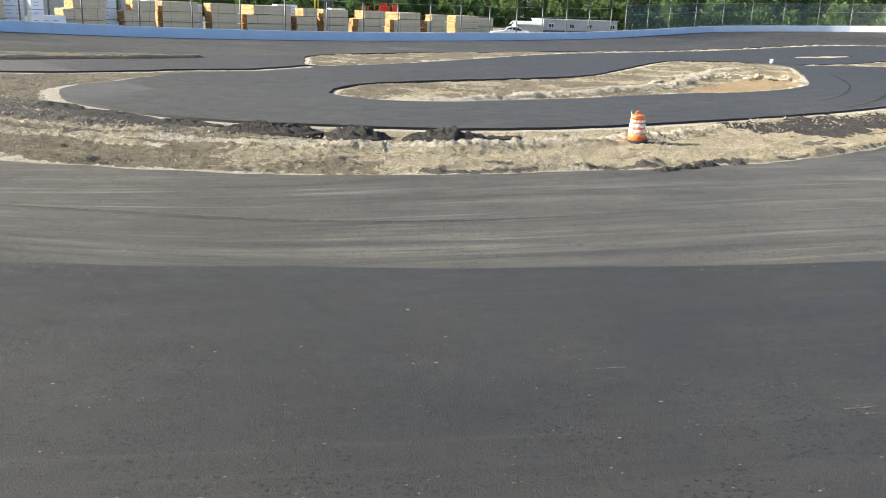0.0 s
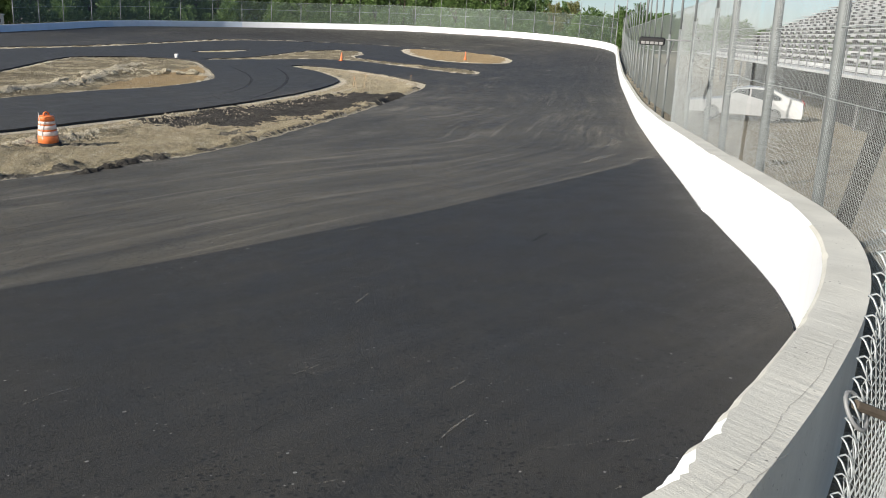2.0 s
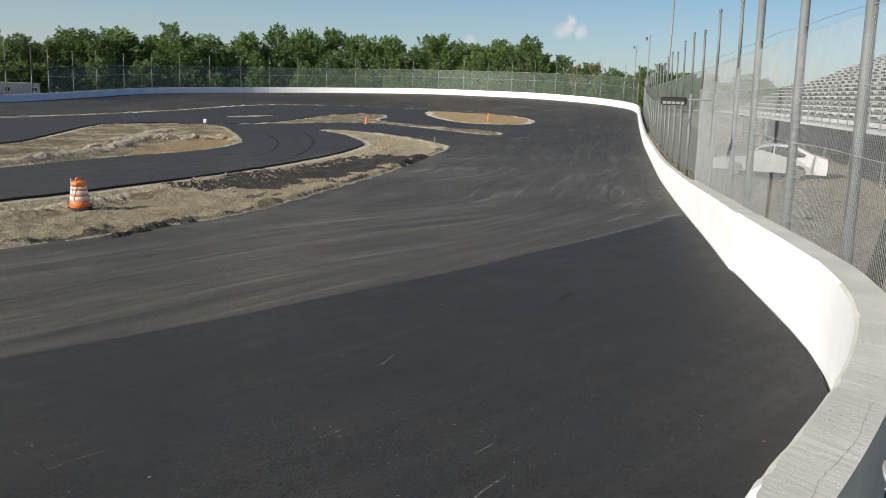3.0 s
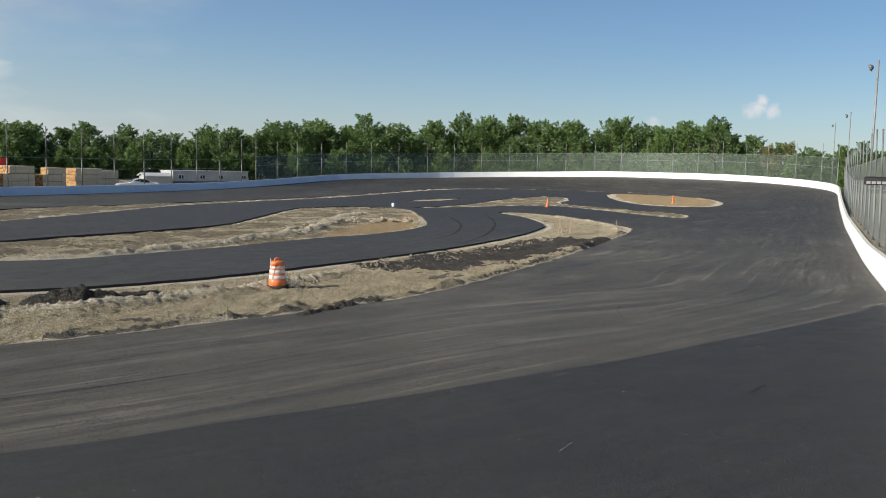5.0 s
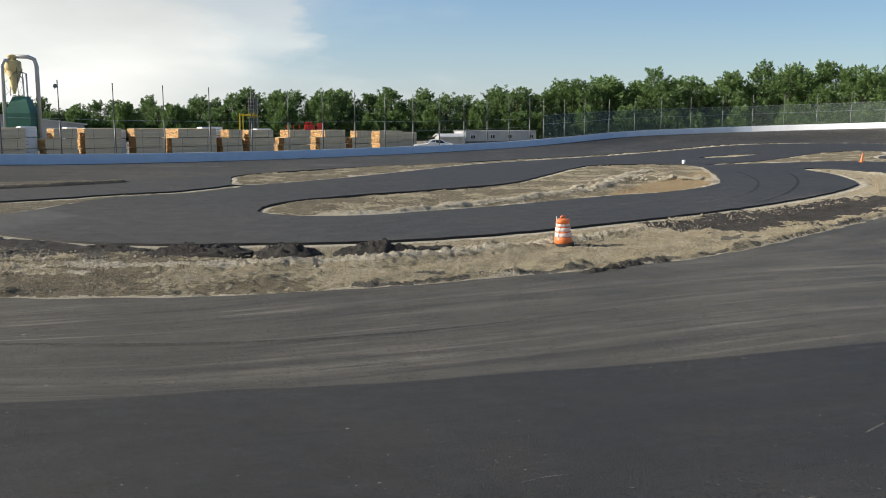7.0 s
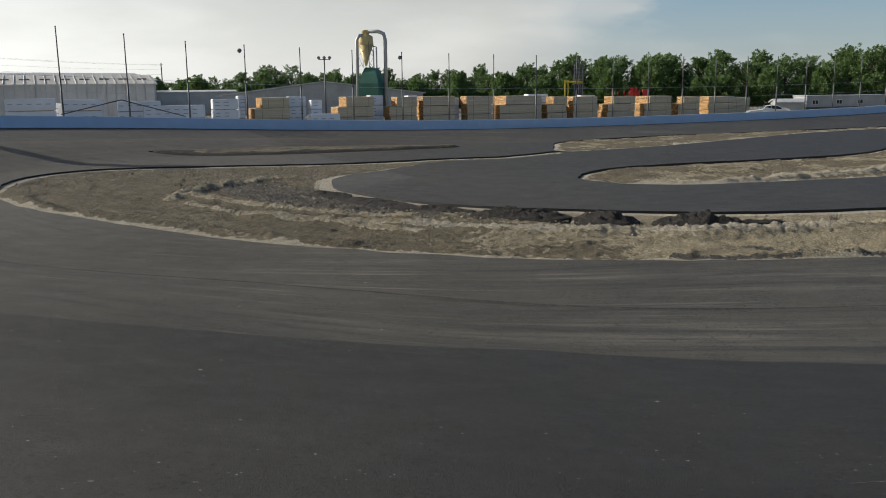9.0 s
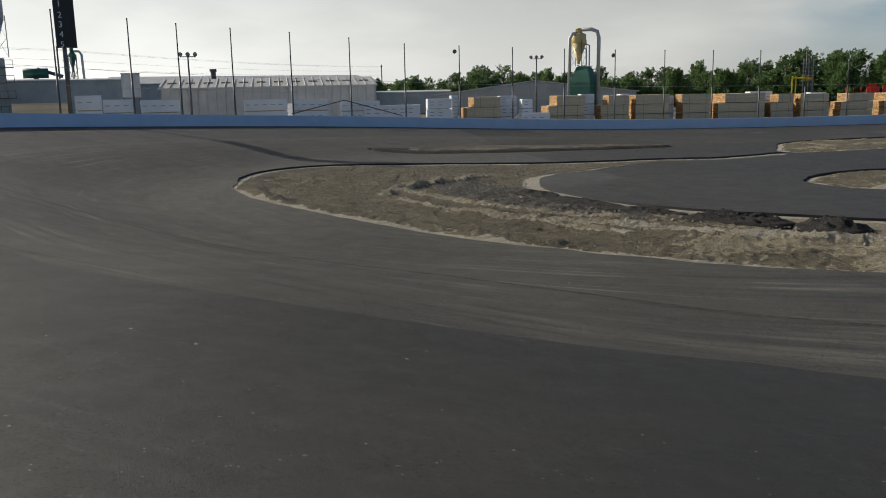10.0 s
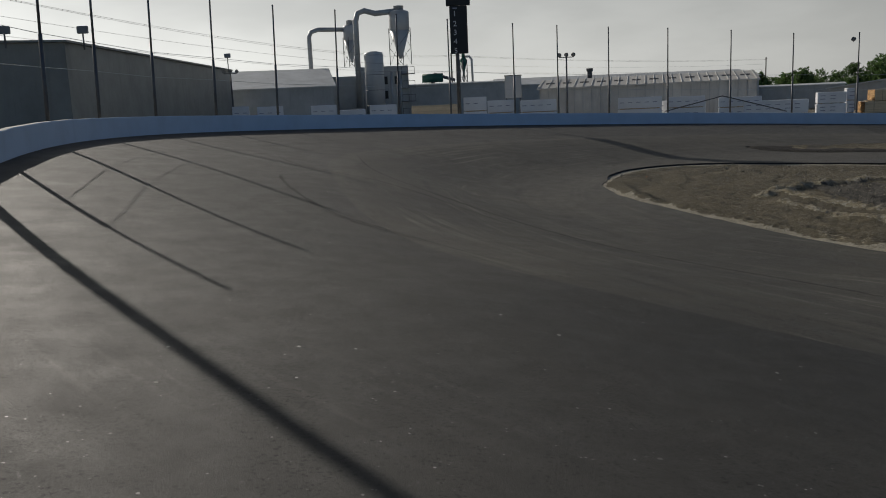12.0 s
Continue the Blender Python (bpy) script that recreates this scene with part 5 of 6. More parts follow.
# clods and stones
rocks = Shape()
for test, count, size in ((tests[0], 26000, 0.045), (tests[3], 1800, 0.055), (tests[4], 300, 0.08), (tests[1], 600, 0.08)):
    lo, hi = test.a.min(0), test.a.max(0)
    q = np.random.uniform(lo, hi, (count * 7, 2))
    q = q[test.inside(q)]
    q = q[test.far(q) > 0.6]
    w = heap(q) * 4 + 0.3
    q = q[np.random.uniform(0, 1.0, len(q)) < w][:count]
    for (x, y), h in zip(q, heap(q)):
        r = size * random.uniform(0.35, 1.0) * (2.2 if random.random() < 0.04 else 1)
        z = ground(x, y) - 0.07 + 0.8 * h + r * 0.3
        pts = [(x + r * a * random.uniform(0.7, 1.3), y + r * b * random.uniform(0.7, 1.3), z + r * c * random.uniform(0.5, 1.0))
               for a, b, c in ((1, 0, 0), (0, 1, 0), (-1, 0, 0), (0, -1, 0), (0, 0, 1), (0, 0, -1))]
        rocks.add(pts, [(0, 1, 4), (1, 2, 4), (2, 3, 4), (3, 0, 4), (1, 0, 5), (2, 1, 5), (3, 2, 5), (0, 3, 5)], 0)
tagged(part("loose_stones", rocks, plain("stone", (0.42, 0.37, 0.28), 0.9, 0, 5, 0.4)), "loose stones and clods of earth on the dirt", "stones", kind="stuff")


# ---- the timber yard behind the back wall ----
def yard_place(k, out):
    """A place beside the back straight: k along it, out behind the wall."""
    return TURN_A + ALONG * k + ACROSS * (RADIUS + out)


TURN_U = math.atan2(ALONG.y, ALONG.x)


def bundle(root, k0, k1, out, deep, z0, z1, wrapped):
    """One strapped bundle of boards, its ends towards the sun."""
    o = yard_place(k0, out)
    ln = k1 - k0
    if wrapped:
        b = part("lumber_pack", Shape().box((0, 0, z0), (ln, deep, z1), 0, TURN_U, (o.x, o.y), 0.05), WRAP, root)
        for j in range(2):
            z = z0 + (z1 - z0) * (0.35 + 0.3 * j)
            for i in range(max(1, int(ln / 0.9))):
                part("print_bar", Shape().box((0.25 + 0.9 * i, -0.012, z), (0.7 + 0.9 * i, -0.004, z + 0.07), 0, TURN_U, (o.x, o.y)), GREY_BAR, b)
        return
    rnd = random.Random(int(k0 * 10) + int(z0 * 7))
    j = rnd.uniform(-0.06, 0.06)
    b = part("board_pack", Shape().box((j, 0, z0), (ln + j, deep, z1), 0, TURN_U, (o.x, o.y), 0.02), WOOD_SIDE, root)
    part("end_face", Shape().box((j - 0.04, 0.02, z0 + 0.02), (j - 0.004, deep - 0.02, z1 - 0.02), 0, TURN_U, (o.x, o.y)), WOOD_END, b, "orange sawn board ends")
    for f in (0.22, 0.78):
        part("strap", Shape().box((ln * f, -0.008, z0), (ln * f + 0.03, -0.003, z1), 0, TURN_U, (o.x, o.y)), STEEL_DARK, b)


def stack(k0, k1, top, tiers, wrapped=False, out=11.0, deep=1.25, short_top=0.0):
    root = thing("lumber_stack", "tall stack of white-wrapped lumber" if wrapped else "tall stack of brown sawn boards with orange ends", "lumber stack", "lumber stacks in the yard")
    base, top = 0.3, top + (0.12 if wrapped else 0.3)
    h = (top - base) / tiers
    for t in range(tiers):
        z0, z1 = base + t * h + 0.05, base + (t + 1) * h
        cut = short_top if t == tiers - 1 else 0.0
        bundle(root, k0 + cut, k1, out, deep, z0, z1, wrapped)
        for f in (0.15, 0.5, 0.85):
            o = yard_place(k0 + (k1 - k0) * f, out)
            part("bearer", Shape().box((-0.05, 0.02, z0 - 0.05), (0.05, deep - 0.02, z0), 0, TURN_U, (o.x, o.y)), STAKE_WOOD, root)


for k0, k1, top, tiers, out, deep in (
        (3.6, 7.4, 3.35, 3, 11.0, 2.0), (12.9, 17.0, 3.3, 3, 11.0, 1.9), (18.9, 22.2, 3.2, 3, 11.0, 1.3), (23.0, 27.0, 3.2, 3, 11.0, 2.2),
        (28.6, 32.2, 3.15, 3, 11.0, 1.2), (33.0, 38.8, 3.1, 3, 11.0, 3.0), (39.6, 42.4, 2.95, 3, 11.0, 1.3), (43.4, 47.0, 2.9, 3, 11.0, 1.8),
        (48.6, 52.8, 2.85, 3, 11.0, 1.5), (54.4, 58.8, 2.8, 3, 11.0, 2.2), (60.0, 63.6, 2.65, 3, 11.0, 1.0), (65.2, 69.6, 2.6, 3, 11.0, 2.4),
        (70.8, 74.0, 2.35, 2, 12.5, 1.2)):
    stack(k0, k1, top, tiers, False, out, deep * 1.4, 0.9 if tiers == 3 and int(k0) % 3 == 0 else 0.0)
for k0, k1, top, tiers, out in (
        (-0.6, 2.0, 3.45, 3, 11.0), (2.2, 2.9, 3.75, 3, 12.0), (7.7, 9.6, 3.6, 3, 12.4), (9.8, 11.0, 3.2, 3, 11.0),
        (9.2, 12.4, 1.75, 1, 9.2), (17.1, 18.7, 3.6, 3, 12.6), (22.2, 23.4, 3.5, 3, 13.6), (27.2, 28.4, 3.2, 3, 12.8),
        (-7.4, -1.4, 2.9, 2, 11.0), (-15.8, -11.0, 3.3, 2, 11.0), (38.9, 41.8, 3.45, 3, 14.4), (46.8, 49.0, 3.2, 3, 14.4)):
    stack(k0, k1, top, tiers, True, out, 1.2)


def yard_stack(az0, az1, d, el, tiers, wrapped):
    """A stack that faces the camera's side of the yard, by its bearings."""
    root = thing("lumber_stack", "low stack of white-wrapped lumber" if wrapped else "low stack of orange boards", "lumber stack", "lumber stacks by the sheds")
    a, b = spot(az0, d), spot(az1, d)
    turn, ln, top = math.atan2((b - a).y, (b - a).x), (b - a).length, up(el, d)
    for t in range(tiers):
        z0, z1 = 0.4 + (top - 0.4) * t / tiers + 0.08, 0.4 + (top - 0.4) * (t + 1) / tiers
        bun = part("lumber_pack", Shape().box((0, 0, z0), (ln, 1.3, z1), 0, turn, (a.x, a.y), 0.04), WRAP if wrapped else WOOD_SIDE, root)
        part("bearer", Shape().box((0.2, 0.05, z0 - 0.08), (ln - 0.2, 1.25, z0), 0, turn, (a.x, a.y)), STAKE_WOOD, root)
        if wrapped:
            for i in range(int(ln / 0.8)):
                part("print_bar", Shape().box((0.2 + 0.8 * i, -0.012, (z0 + z1) / 2), (0.6 + 0.8 * i, -0.004, (z0 + z1) / 2 + 0.07), 0, turn, (a.x, a.y)), GREY_BAR, bun)


for az0, az1, d, el, tiers, wrapped in ((55.3, 53.75, 84, 0.28, 3, True), (53.7, 51.9, 84, 0.0, 3, True), (51.5, 49.1, 85, -0.08, 3, True), (45.1, 42.3, 87, -0.2, 3, True),
                                        (42.0, 39.6, 88, -0.28, 3, True), (65.5, 63.8, 86, 0.18, 3, True), (61.6, 59.8, 86, 0.04, 3, True), (63.6, 61.9, 86, -0.2, 3, True),
                                        (70.6, 69.5, 84, 0.33, 3, True), (69.0, 67.3, 84, 0.25, 3, True), (58.8, 55.6, 90, -0.13, 3, False), (38.8, 36.2, 90, -0.45, 3, True)):
    yard_stack(az0, az1, d, el, tiers, wrapped)


# ---- buildings and plant ----
def oriented(a, b):
    return math.atan2((b - a).y, (b - a).x), (b - a).length


def shed(name, label, a, b, deep, eave, ridge, wall_mat, roof_mat, base=0.0, gable_along=True):
    """A long building: front wall from a to b, deep behind it, with a gabled roof."""
    root = thing(name, label, "building")
    turn, ln = oriented(a, b)

    def at(x, y, z):
        return (a.x + x * math.cos(turn) - y * math.sin(turn), a.y + x * math.sin(turn) + y * math.cos(turn), z)

    if gable_along:  # the ridge runs along the front
        prof = [(0, eave), (deep / 2, ridge), (deep, eave)]
        wall = Shape()
        for x in (0, ln):
            wall.add([at(x, 0, base), at(x, deep, base), at(x, deep, eave), at(x, deep / 2, ridge - 0.05), at(x, 0, eave)], [(0, 1, 2, 3, 4)])
        for y in (0, deep):
            wall.add([at(0, y, base), at(ln, y, base), at(ln, y, eave), at(0, y, eave)], [(0, 1, 2, 3)])
        roof = Shape()
        for (y0, z0), (y1, z1) in zip(prof, prof[1:]):
            e0, e1 = (-0.3 if y0 == 0 else 0), (0.3 if y1 == deep else 0)
            roof.add([at(-0.3, y0 + e0, z0), at(ln + 0.3, y0 + e0, z0), at(ln + 0.3, y1 + e1, z1), at(-0.3, y1 + e1, z1),
                      at(-0.3, y0 + e0, z0 + 0.15), at(ln + 0.3, y0 + e0, z0 + 0.15), at(ln + 0.3, y1 + e1, z1 + 0.15), at(-0.3, y1 + e1, z1 + 0.15)],
                     [(3, 2, 1, 0), (4, 5, 6, 7), (0, 1, 5, 4), (1, 2, 6, 5), (2, 3, 7, 6), (3, 0, 4, 7)])
    else:  # the gable faces front
        wall, roof = Shape(), Shape()
        for y in (0, deep):
            wall.add([at(0, y, base), at(ln, y, base), at(ln, y, eave), at(ln / 2, y, ridge - 0.05), at(0, y, eave)], [(0, 1, 2, 3, 4)])
        for x in (0, ln):
            wall.add([at(x, 0, base), at(x, deep, base), at(x, deep, eave), at(x, 0, eave)], [(0, 1, 2, 3)])
        for x0, z0, x1, z1 in ((-0.4, eave - 0.05, ln / 2, ridge), (ln / 2, ridge, ln + 0.4, eave - 0.05)):
            roof.add([at(x0, -0.4, z0), at(x1, -0.4, z1), at(x1, deep + 0.4, z1), at(x0, deep + 0.4, z0),
                      at(x0, -0.4, z0 + 0.18), at(x1, -0.4, z1 + 0.18), at(x1, deep + 0.4, z1 + 0.18), at(x0, deep + 0.4, z0 + 0.18)],
                     [(3, 2, 1, 0), (4, 5, 6, 7), (0, 1, 5, 4), (1, 2, 6, 5), (2, 3, 7, 6), (3, 0, 4, 7)])
    part("wall_shell", wall, wall_mat, root)
    part("roof", roof, roof_mat, root)
    return root, at, ln


# the big dark hall beside the turn
a, b = spot(80.2, 64), spot(70.5, 112)
root, at, ln = shed("dark_hall", "large dark metal industrial hall with a flat roofline", a, b, 34, 9.35, 9.9, SIDING_DARK, SIDING_DARK)
for x in (6.0, 30.0):
    part("door", Shape().add([at(x, -0.06, 0.3), at(x + 1.4, -0.06, 0.3), at(x + 1.4, -0.06, 2.6), at(x, -0.06, 2.6), at(x, 0.05, 0.3), at(x + 1.4, 0.05, 0.3), at(x + 1.4, 0.05, 2.6), at(x, 0.05, 2.6)],
         [(0, 1, 2, 3), (4, 7, 6, 5), (0, 4, 5, 1), (2, 6, 7, 3), (0, 3, 7, 4), (1, 5, 6, 2)]), BLACK, root)
for az, d, el, k in ((79.1, 66, 5.2, 0), (83.4, 64, 5.2, 1), (70.6, 108, 3.5, 2)):
    lamp = thing("roof_floodlight", "square floodlight on a short mast over the dark hall", "floodlight", "roof floodlights")
    p, z = spot(az, d), up(el, d)
    part("mast", Shape().path([(p.x, p.y, 9.0), (p.x, p.y, z)], 0.06, 6), STEEL_DARK, lamp)
    part("head", Shape().box((-0.38, -0.12, z - 0.1), (0.38, 0.13, z + 0.42), 0, radians(az - 20), (p.x, p.y), 0.04), STEEL, lamp)

shed("ribbed_shed", "grey shed with a pale ribbed metal roof", spot(71.5, 118), spot(63.9, 118), 26, up(1.35, 118), up(2.5, 131), SIDING_GREY, ROOF_PALE)
shed("long_shed", "long low pale grey shed", spot(60.5, 138), spot(51.8, 138), 18, up(1.18, 138), up(1.25, 147), SIDING_GREY, ROOF_PALE)
shed("back_shed", "long low grey shed behind the greenhouse", spot(52.5, 150), spot(36.4, 165), 18, up(0.9, 150), up(1.35, 158), SIDING_GREY, ROOF_PALE)
shed("far_shed", "low grey warehouse with a shallow gable", spot(32.4, 150), spot(19.2, 150), 30, up(-0.18, 150), up(0.62, 150), SIDING_PALE, ROOF_PALE, gable_along=False)
shed("side_shed", "low grey shed by the warehouse", spot(36.4, 168), spot(31.5, 168), 14, up(0.05, 168), up(0.15, 172), SIDING_GREY, ROOF_PALE)

# greenhouse-like drying hall
root, at, ln = shed("drying_hall", "long translucent drying hall with a row of open roof vents", spot(50.2, 98), spot(36.5, 98), 11, up(0.55, 98), up(1.08, 103.5), GREENHOUSE, GREENHOUSE)
zr = up(0.85, 98)
for k in range(12):
    x = ln * (k + 0.5) / 12
    part("roof_vent", Shape().add([at(x - 0.5, 1.4, zr - 0.35), at(x + 0.5, 1.4, zr - 0.35), at(x + 0.5, 2.6, zr + 0.25), at(x - 0.5, 2.6, zr + 0.25), at(x - 0.5, 2.6, zr - 0.2), at(x + 0.5, 2.6, zr - 0.2)],
         [(0, 1, 2, 3), (3, 2, 5, 4), (0, 3, 4), (1, 5, 2)]), STEEL_DARK, root)
for k in range(25):
    x = ln * k / 24
    part("rafter", Shape().path([at(x, -0.32, up(0.55, 98) + 0.2), at(x, 5.5, up(1.08, 103.5) + 0.18)], 0.05, 4), SIDING_PALE, root)
    part("wall_frame", Shape().path([at(x, -0.06, 0.3), at(x, -0.06, up(0.55, 98))], 0.05, 4), SIDING_PALE, root)

# small box unit on legs and a stub chimney
root = thing("filter_box", "grey filter box on legs by the sheds", "plant unit")
p = spot(51.95, 100)
z0, z1 = up(0.1, 100), up(1.55, 100)
part("box", Shape().box((-0.95, -0.9, z0), (0.95, 0.9, z1), 0, radians(52), (p.x, p.y), 0.05), TANK_GREY, root)
for dx in (-0.8, 0.8):
    for dy in (-0.75, 0.75):
        part("leg", Shape().box((dx - 0.06, dy - 0.06, 0), (dx + 0.06, dy + 0.06, z0), 0, radians(52), (p.x, p.y)), STEEL_DARK, root)
part("cap", Shape().box((-1.0, -0.95, z1), (1.0, 0.95, z1 + 0.08), 0, radians(52), (p.x, p.y)), STEEL_DARK, root)
root = thing("chimney_stack", "short dark chimney pipe on the shed roof", "chimney")
p = spot(46.9, 152)
part("pipe", Shape().lathe([(0.45, 5.5), (0.45, up(1.6, 152)), (0.6, up(1.62, 152)), (0.6, up(1.8, 152))], (p.x, p.y, 0), 12), STEEL_DARK, root)


def cyclone(name, label, az, d, top, waist, tip, r, body_mat, leg_mat, foot, thin=0.09):
    """A dust cyclone: drum, cone and a frame of braced legs; heights by elevation."""
    root = thing(name, label, "dust cyclone", "dust cyclones")
    p, z2, z1, z0 = spot(az, d), up(top, d), up(waist, d), up(tip, d)
    part("cone", Shape().lathe([(r * 0.16, z0), (r * 0.22, z0 + 0.3), (r, z1)], (p.x, p.y, 0), 20), body_mat, root, smooth=True)
    part("drum", Shape().lathe([(r, z1), (r * 1.02, z1 + 0.05), (r * 1.02, z2 - 0.4), (r * 0.95, z2 - 0.2), (r * 0.5, z2)], (p.x, p.y, 0), 20), body_mat, root, smooth=True)
    part("cap", Shape().lathe([(r * 0.5, z2), (r * 0.5, z2 + 0.55), (r * 0.55, z2 + 0.6), (r * 0.2, z2 + 0.7)], (p.x, p.y, 0), 14), body_mat, root, smooth=True)
    for i in range(4):
        t, t2 = math.pi / 4 + i * math.pi / 2, math.pi / 4 + (i + 1) * math.pi / 2
        a, b = (p.x + r * 1.12 * math.cos(t), p.y + r * 1.12 * math.sin(t)), (p.x + r * 1.12 * math.cos(t2), p.y + r * 1.12 * math.sin(t2))
        part("leg", Shape().path([(*a, foot), (*a, z1 + 0.4)], thin, 5), leg_mat, root)
        n = max(2, int((z1 - foot) / 2.2))
        for j in range(n):
            za, zb = foot + (z1 - foot) * j / n, foot + (z1 - foot) * (j + 1) / n
            part("brace", Shape().path([(*a, za), (*b, zb)], thin * 0.5, 4), leg_mat, root)
    return root, p, z0, z1, z2


root, p, z0, z1, z2 = cyclone("grey_cyclone", "grey steel dust cyclone on a braced frame", 62.6, 136, 5.3, 4.3, 2.9, 1.1, TANK_GREY, STEEL_DARK, up(2.6, 136), 0.06)
q, m_, e_ = spot(65.3, 134), spot(65.2, 134), spot(62.9, 136)
part("duct", Shape().path([(q.x, q.y, 6.0), (q.x, q.y, up(4.6, 134)), (*spot(65.15, 134), up(4.9, 134)), (*spot(64.7, 134), up(5.05, 134)), (*e_, up(5.0, 136))], 0.34, 12), DUCT, root, "bent round duct", smooth=True)
root, p, z0, z1, z2 = cyclone("tall_grey_cyclone", "tall grey dust cyclone on a braced frame", 59.35, 132, 6.1, 4.8, 3.0, 1.5, TANK_GREY, STEEL_DARK, up(2.6, 132), 0.06)
part("duct", Shape().path([(*spot(62.25, 131), 4.0), (*spot(62.2, 131), up(5.5, 131)), (*spot(62.05, 131), up(6.0, 131)), (*spot(61.6, 131), up(6.15, 131)), (*spot(60.9, 131), up(5.95, 131)), (*spot(59.6, 132), up(6.05, 132))], 0.42, 12), DUCT, root, "bent round duct", smooth=True)
root = thing("grey_silo", "stout grey cylindrical silo", "silo")
p = spot(61.15, 126)
part("drum", Shape().lathe([(1.4, 0.3), (1.4, up(3.35, 126)), (1.3, up(3.45, 126)), (0.4, up(3.55, 126))], (p.x, p.y, 0), 24), TANK_GREY, root, smooth=True)
for k in range(4):
    part("hoop", Shape().lathe([(1.41, 2 + 2.2 * k), (1.44, 2.03 + 2.2 * k), (1.41, 2.06 + 2.2 * k)], (p.x, p.y, 0), 24), STEEL_DARK, root)
root = thing("plant_tower", "grey plant tower with platforms, rails and pipes", "plant building")
a, b = spot(62.4, 134), spot(58.9, 134)
turn, ln = oriented(a, b)
part("body", Shape().box((0, 0, 0.3), (ln, 6, up(2.55, 134)), 0, turn, (a.x, a.y), 0.05), SIDING_GREY, root)
part("annex", Shape().box((-6.5, 0.5, 0.3), (-0.05, 6, up(2.0, 134)), 0, turn, (a.x, a.y), 0.05), SIDING_GREY, root)
for k in range(5):
    part("pipe", Shape().path([(a.x + (b - a).x * (0.15 + 0.17 * k), a.y + (b - a).y * (0.15 + 0.17 * k), 0.5), (a.x + (b - a).x * (0.17 + 0.17 * k), a.y + (b - a).y * (0.17 + 0.17 * k), up(2.2 + 0.1 * (k % 3), 133))], 0.22, 8), DUCT, root, smooth=True)
for k in range(4):
    z = 2.5 + 2.1 * k
    part("platform", Shape().box((ln - 1.2, -1.0, z), (ln + 1.0, 0, z + 0.12), 0, turn, (a.x, a.y)), STEEL_DARK, root)
    for x in (-1.1, -0.1, 0.9):
        part("rail_post", Shape().box((ln + x, -1.0, z + 0.12), (ln + x + 0.06, -0.94, z + 1.1), 0, turn, (a.x, a.y)), STEEL_DARK, root)
    part("rail", Shape().box((ln - 1.1, -1.0, z + 1.05), (ln + 0.96, -0.94, z + 1.12), 0, turn, (a.x, a.y)), STEEL_DARK, root)
for k, (x, z) in enumerate(((2.0, 7.4), (4.2, 7.4), (2.0, 5.2), (4.2, 5.2), (6.0, 7.4))):
    part("window", Shape().box((x, -0.05, z), (x + 0.7, 0.02, z + 1.2), 0, turn, (a.x, a.y)), BLACK, root)

# yellow and green cyclone behind the timber
root, p, z0, z1, z2 = cyclone("yellow_cyclone", "faded yellow dust cyclone over a dark green hopper", 22.95, 132, 3.65, 3.0, 1.65, 1.1, YELLOW_TANK, STEEL_DARK, up(1.55, 132), 0.05)
part("inlet_duct", Shape().path([(*spot(23.55, 131), 2.0), (*spot(23.52, 131), up(3.3, 131)), (*spot(23.35, 131), up(3.6, 131)), (*spot(23.05, 132), up(3.62, 132))], 0.26, 12), DUCT, root, "bent grey duct", smooth=True)
part("outlet_duct", Shape().path([(*spot(22.95, 132), up(3.6, 132)), (*spot(22.9, 132), up(3.85, 132)), (*spot(22.1, 131), up(3.85, 131)), (*spot(21.75, 131), up(3.7, 131)), (*spot(21.65, 131), up(3.3, 131)), (*spot(21.68, 131), 2.0)], 0.28, 12), DUCT, root, "bent grey duct", smooth=True)
for k, az in enumerate((22.45, 22.25)):
    part("thin_pipe", Shape().path([(*spot(az, 131), 3.5), (*spot(az, 131), up(2.6 + 0.25 * k, 131)), (*spot(22.7, 132), up(2.75 + 0.25 * k, 132))], 0.12, 8), DUCT, root, smooth=True)
hop = Shape()
c = spot(22.6, 131)
for z, w, dd in ((0.3, 1.6, 1.4), (up(0.5, 131), 1.6, 1.4), (up(1.1, 131), 1.2, 1.1), (up(1.5, 131), 0.8, 0.8)):
    hop.v += [(c.x + x * w, c.y + y * dd, z) for x, y in ((-1, -1), (1, -1), (1, 1), (-1, 1))]
hop.f = [(4 * k + i, 4 * k + (i + 1) % 4, 4 * k + 4 + (i + 1) % 4, 4 * k + 4 + i) for k in range(3) for i in range(4)] + [(12, 13, 14, 15)]
hop.m = [0] * len(hop.f)
part("hopper", hop, GREEN_TANK, root, "dark green hopper")
root, p, z0, z1, z2 = cyclone("green_cyclone", "small green dust cyclone on a shed roof", 55.2, 150, 2.9, 2.6, 1.7, 0.55, GREEN_TANK, STEEL_DARK, up(1.1, 150))
part("duct", Shape().path([(*spot(55.1, 150), up(2.95, 150)), (*spot(54.8, 150), up(2.95, 150)), (*spot(54.65, 150), up(2.75, 150)), (*spot(54.62, 150), up(1.2, 150))], 0.2, 10), DUCT, root, smooth=True)
root = thing("roof_hopper", "dark round tank and conveyor on the shed roof", "plant unit")
part("tank", Shape().path([(*spot(58.0, 146), up(1.65, 146)), (*spot(56.6, 146), up(1.65, 146))], 0.75, 12), GREEN_TANK, root, smooth=True)
part("chute", Shape().path([(*spot(57.2, 146), up(1.9, 146)), (*spot(55.8, 146), up(1.45, 146))], 0.3, 6), STEEL_DARK, root)
part("stand", Shape().path([(*spot(57.3, 146), 4.0), (*spot(57.3, 146), up(1.5, 146))], 0.4, 6), STEEL_DARK, root)

